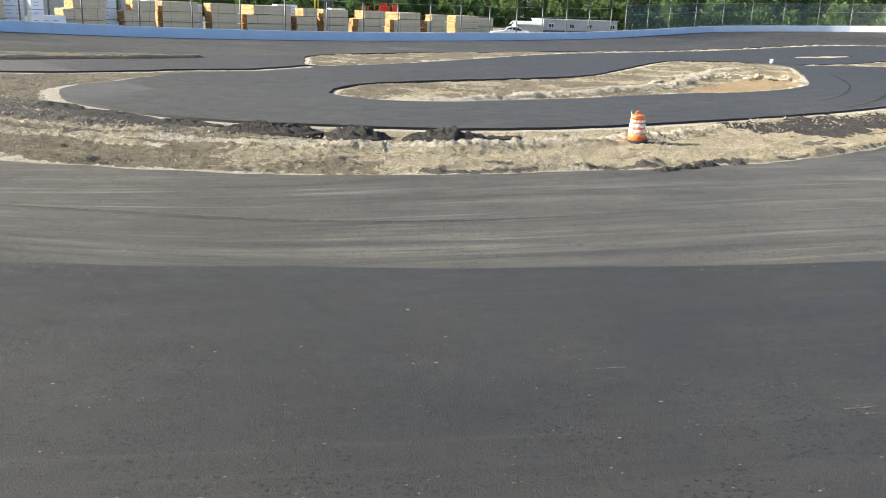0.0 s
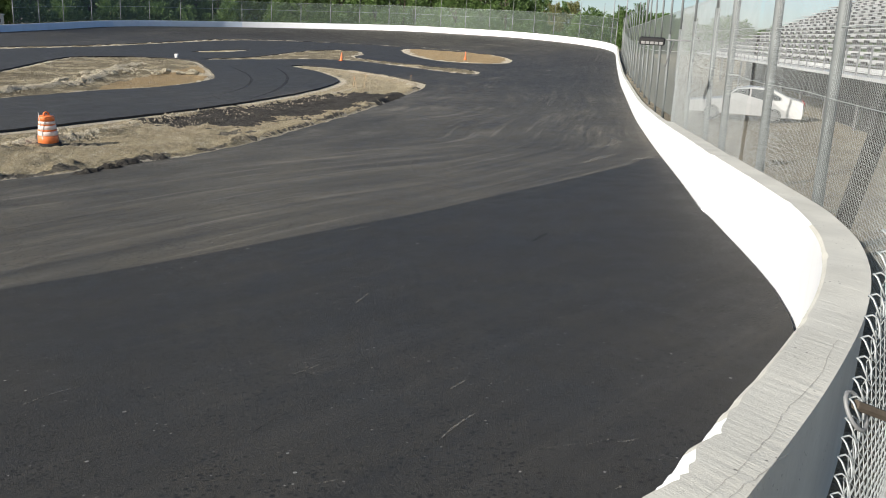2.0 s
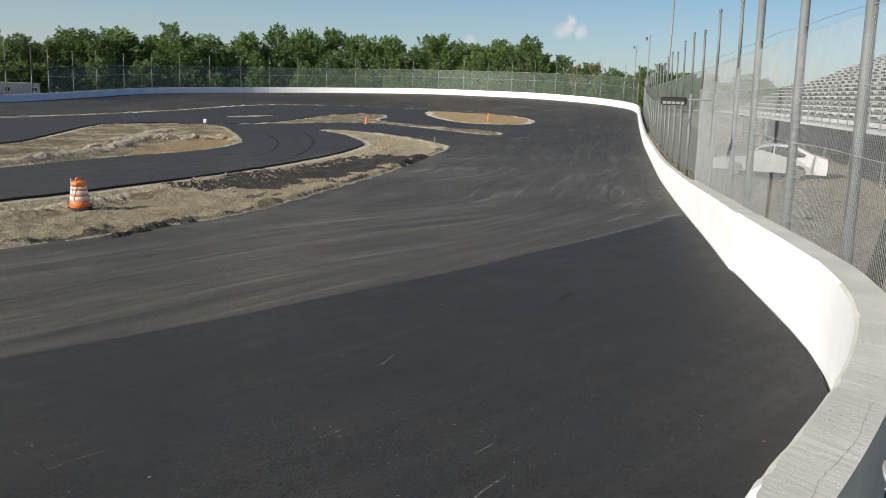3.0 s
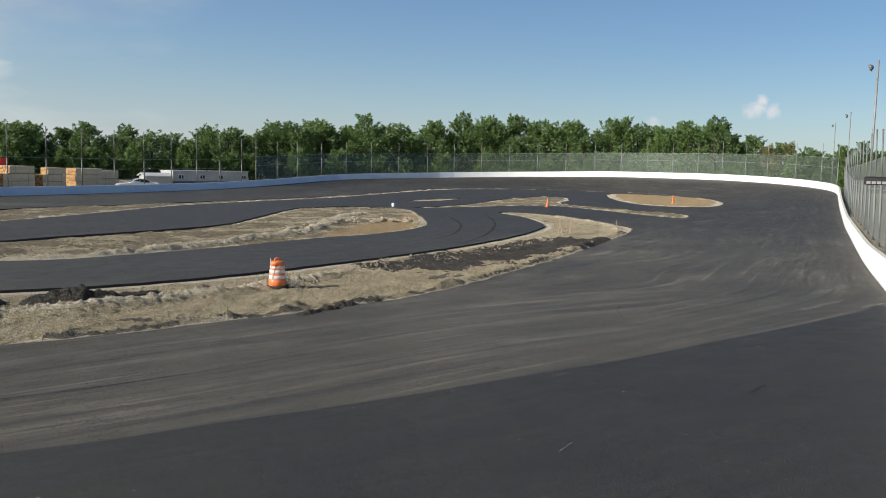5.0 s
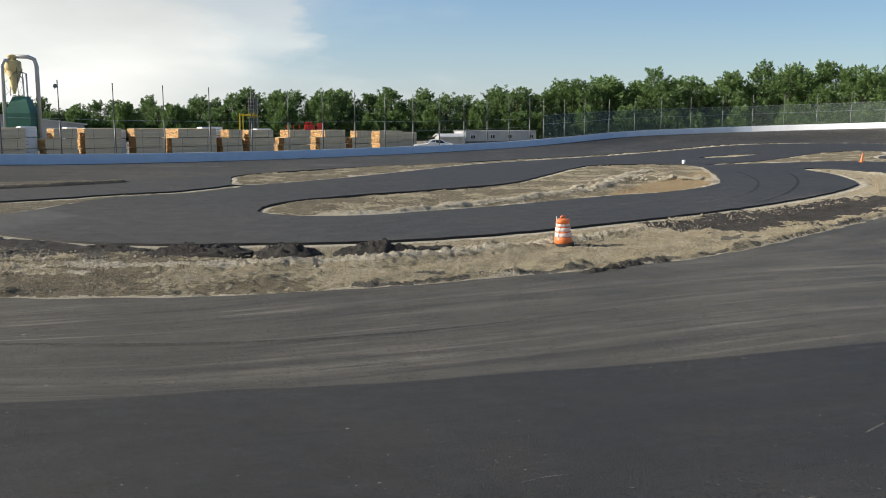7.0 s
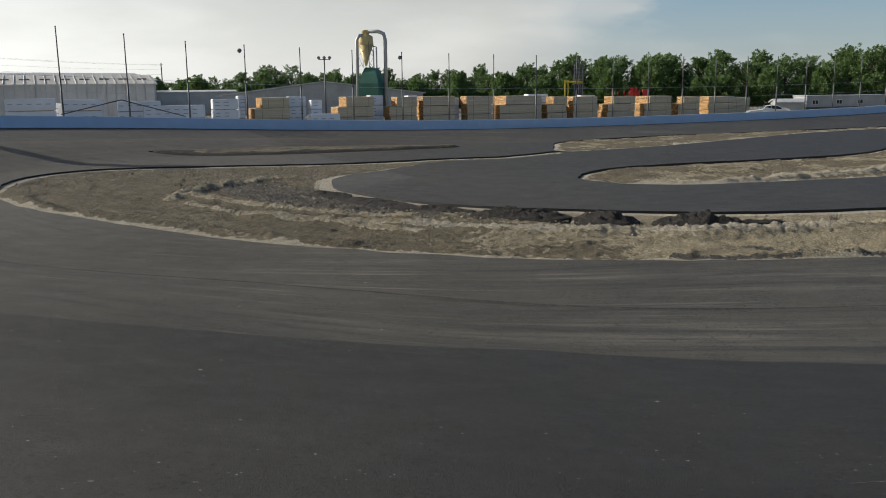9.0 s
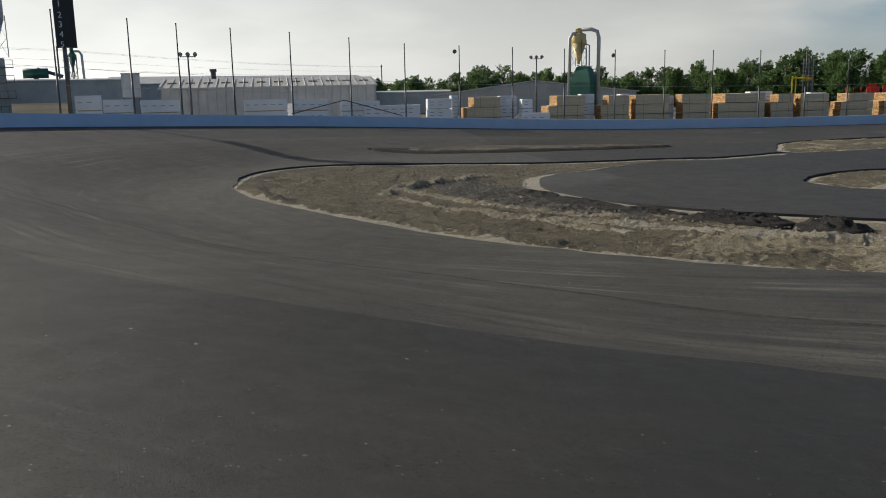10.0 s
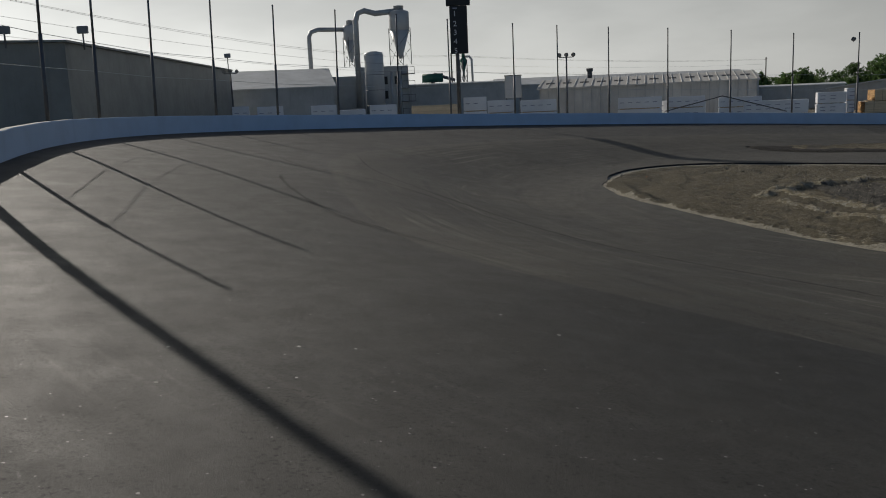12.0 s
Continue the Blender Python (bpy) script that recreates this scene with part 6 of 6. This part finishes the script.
# ---- scoreboard tower ----
root = thing("position_board", "tall black scoring tower with white position numbers on a pole", "scoreboard")
d = 71.0
p = spot(55.42, d)
side = Vector((math.cos(radians(55.42)), math.sin(radians(55.42))))
turn = math.atan2(side.y, side.x)
part("pole", Shape().path([(*spot(55.6, d + 0.4), 0.5), (*spot(55.55, d + 0.4), up(8.0, d))], 0.16, 10), STEEL_DARK, root, smooth=True)
board = part("board", Shape().box((-0.72, -0.12, up(3.15, d)), (0.72, 0.12, up(6.2, d)), 0, turn, (p.x, p.y), 0.03), BLACK, root)
part("head_panel", Shape().box((-0.98, -0.15, up(6.22, d)), (0.98, 0.15, up(7.6, d)), 0, turn, (p.x, p.y), 0.03), BLACK, root)
for k, el in enumerate((5.72, 5.08, 4.52, 3.94, 3.35)):
    t = bpy.data.curves.new("number", "FONT")
    t.body, t.size, t.extrude, t.align_x = str(k + 1), 0.62, 0.01, "CENTER"
    ob = new("number", t)
    ob.parent = board
    ob.matrix_basis = Matrix.Translation((*(p + Vector((math.sin(turn), -math.cos(turn))) * 0.135 - side * 0.3), up(el, d) - 0.2)) @ Matrix.Rotation(turn, 4, "Z") @ Matrix.Rotation(math.pi / 2, 4, "X")
    t.materials.append(WHITE)
part("title_bar", Shape().box((-0.45, -0.14, up(6.02, d)), (-0.1, -0.125, up(6.1, d)), 0, turn, (p.x, p.y)), GREY_BAR, board)

# braces between three posts of the back fence
root = thing("pipe_brace", "dark pipe braces spread between three fence posts", "brace")
for s in (341.2, 351.6):
    a, b = on_lap(s, -0.42), on_lap(346.6, -0.42)
    part("strut", Shape().path([(a.x, a.y, rise_smooth(s) + 1.05), (b.x, b.y, rise_smooth(346.6) + 2.35)], 0.05, 6), STEEL_DARK, root)

# ---- machines and vehicles beyond the wall ----
root = thing("red_loader", "red lift machine behind the lumber stacks", "loader")
d = 140
for az0, az1, e0, e1 in ((7.00, 4.10, -0.66, -0.54), (5.60, 4.90, -0.54, -0.2), (4.75, 4.35, -0.54, -0.1)):
    a, b = spot(az0, d), spot(az1, d)
    turn, ln = oriented(a, b)
    part("body_panel", Shape().box((0, 0, up(e0, d)), (ln, 1.6, up(e1, d)), 0, turn, (a.x, a.y), 0.05), RED, root)
for az in (6.70, 6.30, 5.90, 5.35, 5.10, 4.35):
    part("mast", Shape().path([(*spot(az, d - 0.1), 0.4), (*spot(az, d - 0.1), up(0.0 if az < 5.6 else -0.2, d))], 0.08, 5), RED, root)
for k in range(3):
    part("rung", Shape().path([(*spot(5.55, d - 0.1), up(-0.25 + 0.1 * k, d)), (*spot(5.05, d - 0.1), up(-0.25 + 0.1 * k, d))], 0.06, 5), RED, root)
root = thing("yellow_gantry", "yellow steel gantry by the trees", "gantry")
d = 150
for az in (9.75, 9.55):
    part("upright", Shape().path([(*spot(az, d), 0.4), (*spot(az, d), up(0.55, d))], 0.13, 5), YELLOW, root)
part("beam", Shape().path([(*spot(9.8, d), up(0.45, d)), (*spot(8.6, d), up(0.4, d))], 0.16, 5), YELLOW, root)
for k in range(5):
    part("rung", Shape().path([(*spot(9.2, d), up(0.3 + 0.25 * k, d)), (*spot(8.55, d), up(0.3 + 0.25 * k, d))], 0.07, 5), YELLOW if k < 2 else STEEL, root)
for az in (9.15, 8.85, 8.6):
    part("mast", Shape().path([(*spot(az, d), 0.4), (*spot(az, d), up(1.6, d))], 0.08, 5), STEEL, root)

# office trailer with its windows
root = thing("office_trailer", "long pale grey office trailer with small dark windows", "trailer")
a, b = spot(-5.2, 147), spot(-9.95, 157)
turn, ln = oriented(a, b)
z1 = up(-0.66, 147)
part("skirt", Shape().box((0.1, 0.1, 0.2), (ln - 0.1, 3.3, 0.8), 0, turn, (a.x, a.y)), STEEL_DARK, root)
part("body", Shape().box((0, 0, 0.8), (ln, 3.4, z1), 0, turn, (a.x, a.y), 0.04), SIDING_PALE, root)
part("roof", Shape().box((-0.1, -0.12, z1), (ln + 0.1, 3.5, z1 + 0.14), 0, turn, (a.x, a.y), 0.03), ROOF_PALE, root)
for f in (0.10, 0.37, 0.61, 0.93):
    win = part("window", Shape().box((ln * f - 0.55, -0.05, z1 - 1.3), (ln * f + 0.55, 0.0, z1 - 0.55), 0, turn, (a.x, a.y), 0.015), WHITE, root, "white window frame")
    for x in (-0.46, 0.04):
        part("pane", Shape().box((ln * f + x, -0.065, z1 - 1.22), (ln * f + x + 0.42, -0.052, z1 - 0.63), 0, turn, (a.x, a.y)), GLASS_DARK, win)
shed("small_annex", "small grey hut beside the office trailer", spot(-3.5, 142), spot(-5.1, 143), 4, up(-1.05, 142), up(-0.85, 143), SIDING_GREY, ROOF_PALE)


def car(x, y, z, turn, name="parked_car", label="white hatchback parked on the gravel", ln=4.3):
    """A hatchback; its nose points along local -x."""
    root = thing(name, label, "car", "parked cars")
    root.matrix_basis = Matrix.Translation((x, y, z)) @ Matrix.Rotation(turn, 4, "Z")
    side = [(-ln / 2, 0.35), (-ln / 2 - 0.02, 0.62), (-ln / 2 + 0.15, 0.78), (-0.95, 0.95), (-0.35, 1.40), (0.2, 1.50), (1.1, 1.46), (1.75, 1.15), (ln / 2 - 0.05, 0.98), (ln / 2, 0.55), (ln / 2 - 0.05, 0.32)]
    body = Shape()
    for yy, shrink in ((-0.88, 1), (-0.80, 0), (0.80, 0), (0.88, 1)):
        body.v += [(px * (0.985 if shrink else 1), yy * (0.80 if pz > 1.0 else 1), pz - (0.03 if shrink else 0)) for px, pz in side]
    n = len(side)
    body.f = [(k * n + i, k * n + (i + 1) % n, (k + 1) * n + (i + 1) % n, (k + 1) * n + i) for k in range(3) for i in range(n)] + [tuple(range(n - 1, -1, -1)), tuple(range(3 * n, 4 * n))]
    body.m = [0] * len(body.f)
    part("body", body, CAR_WHITE, root)
    for yy in (-1, 1):
        for pts in ([(-0.82, 0.98), (-0.32, 1.36), (0.18, 1.42), (0.18, 0.98)], [(0.26, 0.98), (0.26, 1.42), (1.0, 1.38), (1.5, 1.12), (1.45, 1.0)]):
            w = Shape()
            w.add([(px, yy * (0.72 + (1.5 - pz) * 0.12 + 0.03), pz) for px, pz in pts] + [(px, yy * (0.66 + (1.5 - pz) * 0.12), pz) for px, pz in pts],
                  [tuple(range(len(pts))), tuple(range(2 * len(pts) - 1, len(pts) - 1, -1))] + [(i, (i + 1) % len(pts), len(pts) + (i + 1) % len(pts), len(pts) + i) for i in range(len(pts))])
            part("side_window", w, GLASS_DARK, root)
        for wx in (-1.3, 1.25):
            wheel = part("wheel", Shape().path([(wx, yy * 0.68, 0.32), (wx, yy * 0.88, 0.32)], 0.33, 20), RUBBER, root, smooth=False)
            part("rim", Shape().path([(wx, yy * 0.84, 0.32), (wx, yy * 0.90, 0.32)], 0.21, 10), STEEL, wheel, "silver rim")
    part("windscreen", Shape().add([(-0.90, -0.66, 1.0), (-0.90, 0.66, 1.0), (-0.40, 0.58, 1.38), (-0.40, -0.58, 1.38), (-0.85, -0.66, 0.99), (-0.85, 0.66, 0.99), (-0.35, 0.58, 1.36), (-0.35, -0.58, 1.36)],
         [(3, 2, 1, 0), (4, 5, 6, 7), (0, 1, 5, 4), (2, 3, 7, 6), (1, 2, 6, 5), (3, 0, 4, 7)]), GLASS_DARK, root)
    for yy in (-0.62, 0.62):
        part("headlight", Shape().box((-ln / 2 - 0.03, yy - 0.16, 0.62), (-ln / 2 + 0.1, yy + 0.16, 0.76), bevel=0.02), LAMP_LENS, root)
        part("tail_light", Shape().box((ln / 2 - 0.12, yy - 0.12, 0.8), (ln / 2 + 0.01, yy + 0.12, 1.0), bevel=0.02), RED, root)


p = spot(-56.4, 40.0)
car(p.x, p.y, yard(p.x, p.y), radians(-56.4), ln=4.9)
p = spot(-3.0, 117)
car(p.x, p.y, yard(p.x, p.y) + 0.1, radians(10), label="white van parked behind the blue wall", ln=5.2)

# ---- grandstand beyond the front fence ----
root = thing("grandstand", "open metal grandstand with rows of aluminium benches", "grandstand")


def stand_at(k, out):
    return TURN_A + ALONG * k - ACROSS * (RADIUS + out)


turn_s = math.atan2(ALONG.y, ALONG.x)
K0, K1, OUT0 = 4.0, 64.0, 7.9
for r in range(21):
    z = 3.45 + 0.30 * r
    o = stand_at(K0, OUT0 + 0.70 * r)
    ln = K1 - K0
    part("bench", Shape().box((0, -0.17, z + 0.40), (ln, 0.13, z + 0.45), 0, turn_s, (o.x, o.y)), BENCH, root)
    part("riser", Shape().box((0, 0.16, z + 0.02), (ln, 0.18, z + 0.17), 0, turn_s, (o.x, o.y)), BENCH, root)
    part("tread", Shape().box((0, 0.18, z), (ln, 0.52, z + 0.04), 0, turn_s, (o.x, o.y)), BENCH, root)
    for i in range(int(ln / 1.9)):
        part("bracket", Shape().box((0.3 + 1.9 * i + 0.3 * (r % 3), -0.15, z + 0.04), (0.36 + 1.9 * i + 0.3 * (r % 3), 0.10, z + 0.40), 0, turn_s, (o.x, o.y)), STEEL_DARK, root)
o = stand_at(K0, OUT0 - 0.7)
part("walkway", Shape().box((0, -0.5, 3.3), (K1 - K0, 0.75, 3.4), 0, turn_s, (o.x, o.y)), BENCH, root)
for i in range(40):
    part("rail_post", Shape().box((1.5 * i, 0.46, 3.4), (1.5 * i + 0.05, 0.51, 4.4), 0, turn_s, (o.x, o.y)), STEEL, root)
for z in (3.75, 4.08, 4.4):
    q = stand_at(K0, OUT0 - 1.18)
    part("handrail", Shape().path([(q.x, q.y, z), (*(q + ALONG * (K1 - K0)), z)], 0.024, 6), STEEL, root)
for i in range(13):
    for out in (OUT0, OUT0 + 5, OUT0 + 10):
        q = stand_at(K0 + 0.5 + 4.9 * i, out)
        part("column", Shape().path([(q.x, q.y, 0.6), (q.x, q.y, 3.4 + 0.4 * (out - OUT0))], 0.08, 6), STEEL_DARK, root)
for i in range(4):
    q = stand_at(K0 + 1 + 4.9 * i, OUT0 + 0.2)
    for j in range(22):
        part("under_slat", Shape().box((0.2 * j, -0.02, 1.25), (0.2 * j + 0.17, 0.02, 3.2), 0, turn_s, (q.x, q.y)), BLACK, root)
# black sheets added as the shade in the open space under the rows
for i in range(5):
    q = stand_at(K0 + 21 + 8 * i, OUT0 + 3.0)
    part("shade_panel", Shape().box((0, -0.05, 0.7), (7.8, 0.05, 3.2), 0, turn_s, (q.x, q.y)), BLACK, root)

# ---- overhead wires and their poles ----
root = thing("power_line", "sagging overhead wires on wooden poles behind the sheds", "power line")
ends = [spot(86, 66), spot(56, 150), spot(36, 230)]
hung = ((13.1, 12.1, 11.3), (11.8, 10.6, 10.2), (10.4, 9.4, 9.0), (13.2, 12.2, 11.4))
for k, p in enumerate(ends):
    top = hung[3][k] + 0.5
    part("pole", Shape().path([(p.x, p.y, 0), (p.x, p.y, top)], [0.18, 0.12], 8), BARK, root)
    part("crossarm", Shape().path([(p.x - 0.9, p.y + 0.7, top - 0.5), (p.x + 0.9, p.y - 0.7, top - 0.5)], 0.07, 5), BARK, root)
for leg, (a, b) in enumerate(zip(ends, ends[1:])):
    for row, (sag, off) in zip(hung, (((1.55, 0.7), 0.0), ((1.1, 0.6), 0.1), ((0.9, 0.5), -0.1), ((1.5, 0.7), 0.9))):
        pts = []
        for i in range(25):
            f = i / 24
            q = a.lerp(b, f) + Vector((off, -off))
            pts.append((q.x, q.y, row[leg] + (row[leg + 1] - row[leg]) * f - sag[leg] * 4 * f * (1 - f)))
        part("wire", Shape().path(pts, 0.012, 5), BLACK, root)


# ---- trees ----
def tree_mesh(seed, h, wide):
    """Trunk with limbs, and a ragged crown: sprays of leaves that point up and out from the limbs' ends."""
    rnd = random.Random(seed)
    trunk, crown = Shape(), Shape()
    trunk.path([(0, 0, -0.3), (rnd.uniform(-0.2, 0.2), 0.1, h * 0.3), (rnd.uniform(-0.4, 0.4), 0.2, h * 0.62), (rnd.uniform(-0.5, 0.5), 0, h * 0.88)], [0.22, 0.17, 0.11, 0.03], 7)
    lobes = [(rnd.uniform(0, 2 * math.pi), rnd.uniform(0.7, 1.2)) for _ in range(4)]
    for i in range(78):
        t, f = rnd.uniform(0, 2 * math.pi), rnd.random() ** 0.8
        z = h * (0.08 + 0.86 * f)
        out = math.sin(math.pi * min(1, 0.12 + 0.88 * f) ** 1.15) ** 0.6 * max(w * max(0, math.cos(t - d)) for d, w in lobes) * 0.45 + 0.22
        reach = wide * 0.62 * out * (1 - 0.55 * max(0, f - 0.55) / 0.45) * rnd.uniform(0.5, 1.0)
        tip = Vector((math.cos(t) * reach, math.sin(t) * reach, z))
        if i % 6 == 0:
            trunk.path([(0, 0, z * 0.6), (tip.x * 0.5, tip.y * 0.5, z * 0.85), tip], [0.09, 0.06, 0.02], 5)
        aim_up = (Vector((tip.x, tip.y, 0)) * (0.5 / max(reach, 0.3)) + Vector((rnd.uniform(-0.3, 0.3), rnd.uniform(-0.3, 0.3), rnd.uniform(0.5, 1.1)))).normalized()
        r, tall = rnd.uniform(0.09, 0.15) * wide, rnd.uniform(0.14, 0.26) * wide
        for _ in range(56):
            k = rnd.random()
            v = Vector((rnd.gauss(0, 1), rnd.gauss(0, 1), rnd.gauss(0, 1))).normalized()
            p = tip + aim_up * tall * (k * 1.3 - 0.5) + v * r * (1.12 - 0.95 * k) * rnd.uniform(0.6, 1.05)
            p.z = max(p.z, 0.3)
            s = rnd.uniform(0.12, 0.25)
            b = (aim_up * 0.8 + v * 0.7 + Vector((0, 0, rnd.uniform(-0.3, 0.3)))).normalized()
            a = (v + Vector((rnd.uniform(-0.6, 0.6), rnd.uniform(-0.6, 0.6), rnd.uniform(0, 0.8)))).normalized()
            d = a.cross(b)
            d = d.normalized() if d.length > 0.05 else Vector((1, 0, 0))
            crown.add([p - b * s, p - d * s * 0.5, p + b * s * 1.3, p + d * s * 0.5], [(0, 1, 2, 3)])
    return trunk, crown


def tree(seed, h, wide, leaf, label):
    trunk, crown = tree_mesh(seed, h, wide)
    root = thing("tree", label, "tree", "trees round the track")
    part("trunk", trunk, BARK, root)
    part("crown", crown, leaf, root)
    return root


# bearing and height of the tree line against the sky
SKYLINE = [(-67, 1.3), (-62, 1.5), (-58, 1.3), (-54, 1.7), (-50, 1.9), (-47.6, 2.05), (-45.6, 1.75), (-44.2, 2.4), (-42.6, 2.4), (-41.2, 3.3), (-39.7, 3.3), (-37.1, 2.95), (-34.4, 3.5), (-31.2, 3.15), (-27.7, 3.45), (-20.4, 3.1),
           (-12.3, 2.9), (-8.4, 2.5), (-5.4, 1.6), (-2.4, 2.35), (2.0, 1.75), (5.5, 2.0), (7.9, 2.1), (10.5, 1.8), (13.5, 1.4), (15.1, 1.7), (17.6, 1.65), (18.8, 0.85), (21.0, 1.35), (23.3, 1.5),
           (26.2, 1.2), (29.5, 1.65), (30.8, 1.7), (32.3, 0.8), (34.0, 1.2), (35.6, 0.7), (37.5, 0.9)]
first = [tree(k, 12.0, 7.5, LEAF, "leafy green tree in a dense row behind the fence") for k in range(7)]
pale = tree(20, 12.0, 7.0, LEAF_PALE, "pale yellow-green tree behind the far turn")
placed, rnd = 0, random.Random(5)
az = -67.0
while az < 38:
    for row in range(2):
        a = az + rnd.uniform(-0.4, 0.4) + 0.5 * row
        el = np.interp(a, [s for s, _ in SKYLINE], [e for _, e in SKYLINE])
        d = np.interp(a, [-67, -56, -50, -40, -25, -10, 5, 20, 38], [150, 165, 196, 205, 214, 196, 184, 190, 215]) + 9 * row + rnd.uniform(-3, 3)
        z = yard(*spot(a, d)) - 0.1
        h = (up(el, d) - z) * rnd.choice((0.78, 0.9, 0.97, 1.02, 1.06)) * rnd.uniform(0.95, 1.03)
        wide = rnd.uniform(1.2, 1.75) * min(max(h / 12, 0.75), 1.15)
        src = pale if -46.2 < a < -43.6 and row == 0 else first[placed % 7]
        m = pose(*spot(a, d), z, 0, 0, rnd.uniform(0, 360))
        if placed < 7 and src is first[placed]:
            ob = src
            ob.matrix_basis = m
        elif src is pale and "set" not in pale:
            ob = src
            ob.matrix_basis = m
            ob["set"] = 1
        else:
            ob = copy_thing(src, m)
        ob.scale = (wide, wide, h / 12.0)
        placed += 1
    az += 1.15 if az < 16 else 1.3
# low growth at the feet of the trees
bush_t, bush_c = tree_mesh(77, 5.0, 6.0)
for k, a in enumerate([-50 + 1.42 * i for i in range(62)]):
    d = np.interp(a, [-50, -40, -25, -10, 5, 20, 38], [186, 195, 203, 186, 174, 182, 206])
    p = spot(a, d)
    m = Matrix.Translation((p.x, p.y, yard(p.x, p.y) - 0.1)) @ Matrix.Rotation(k * 1.3, 4, "Z")
    if k == 0:
        bush = thing("bush", "green bush in front of the tree row", "bush", "bushes by the trees")
        part("stems", bush_t, BARK, bush)
        part("foliage", bush_c, LEAF, bush)
        bush.matrix_basis = m
        ob = bush
    else:
        ob = copy_thing(bush, m)
    w = 1.05 + 0.4 * math.sin(k * 2.7)
    ob.scale = (1.35, 1.35, w)
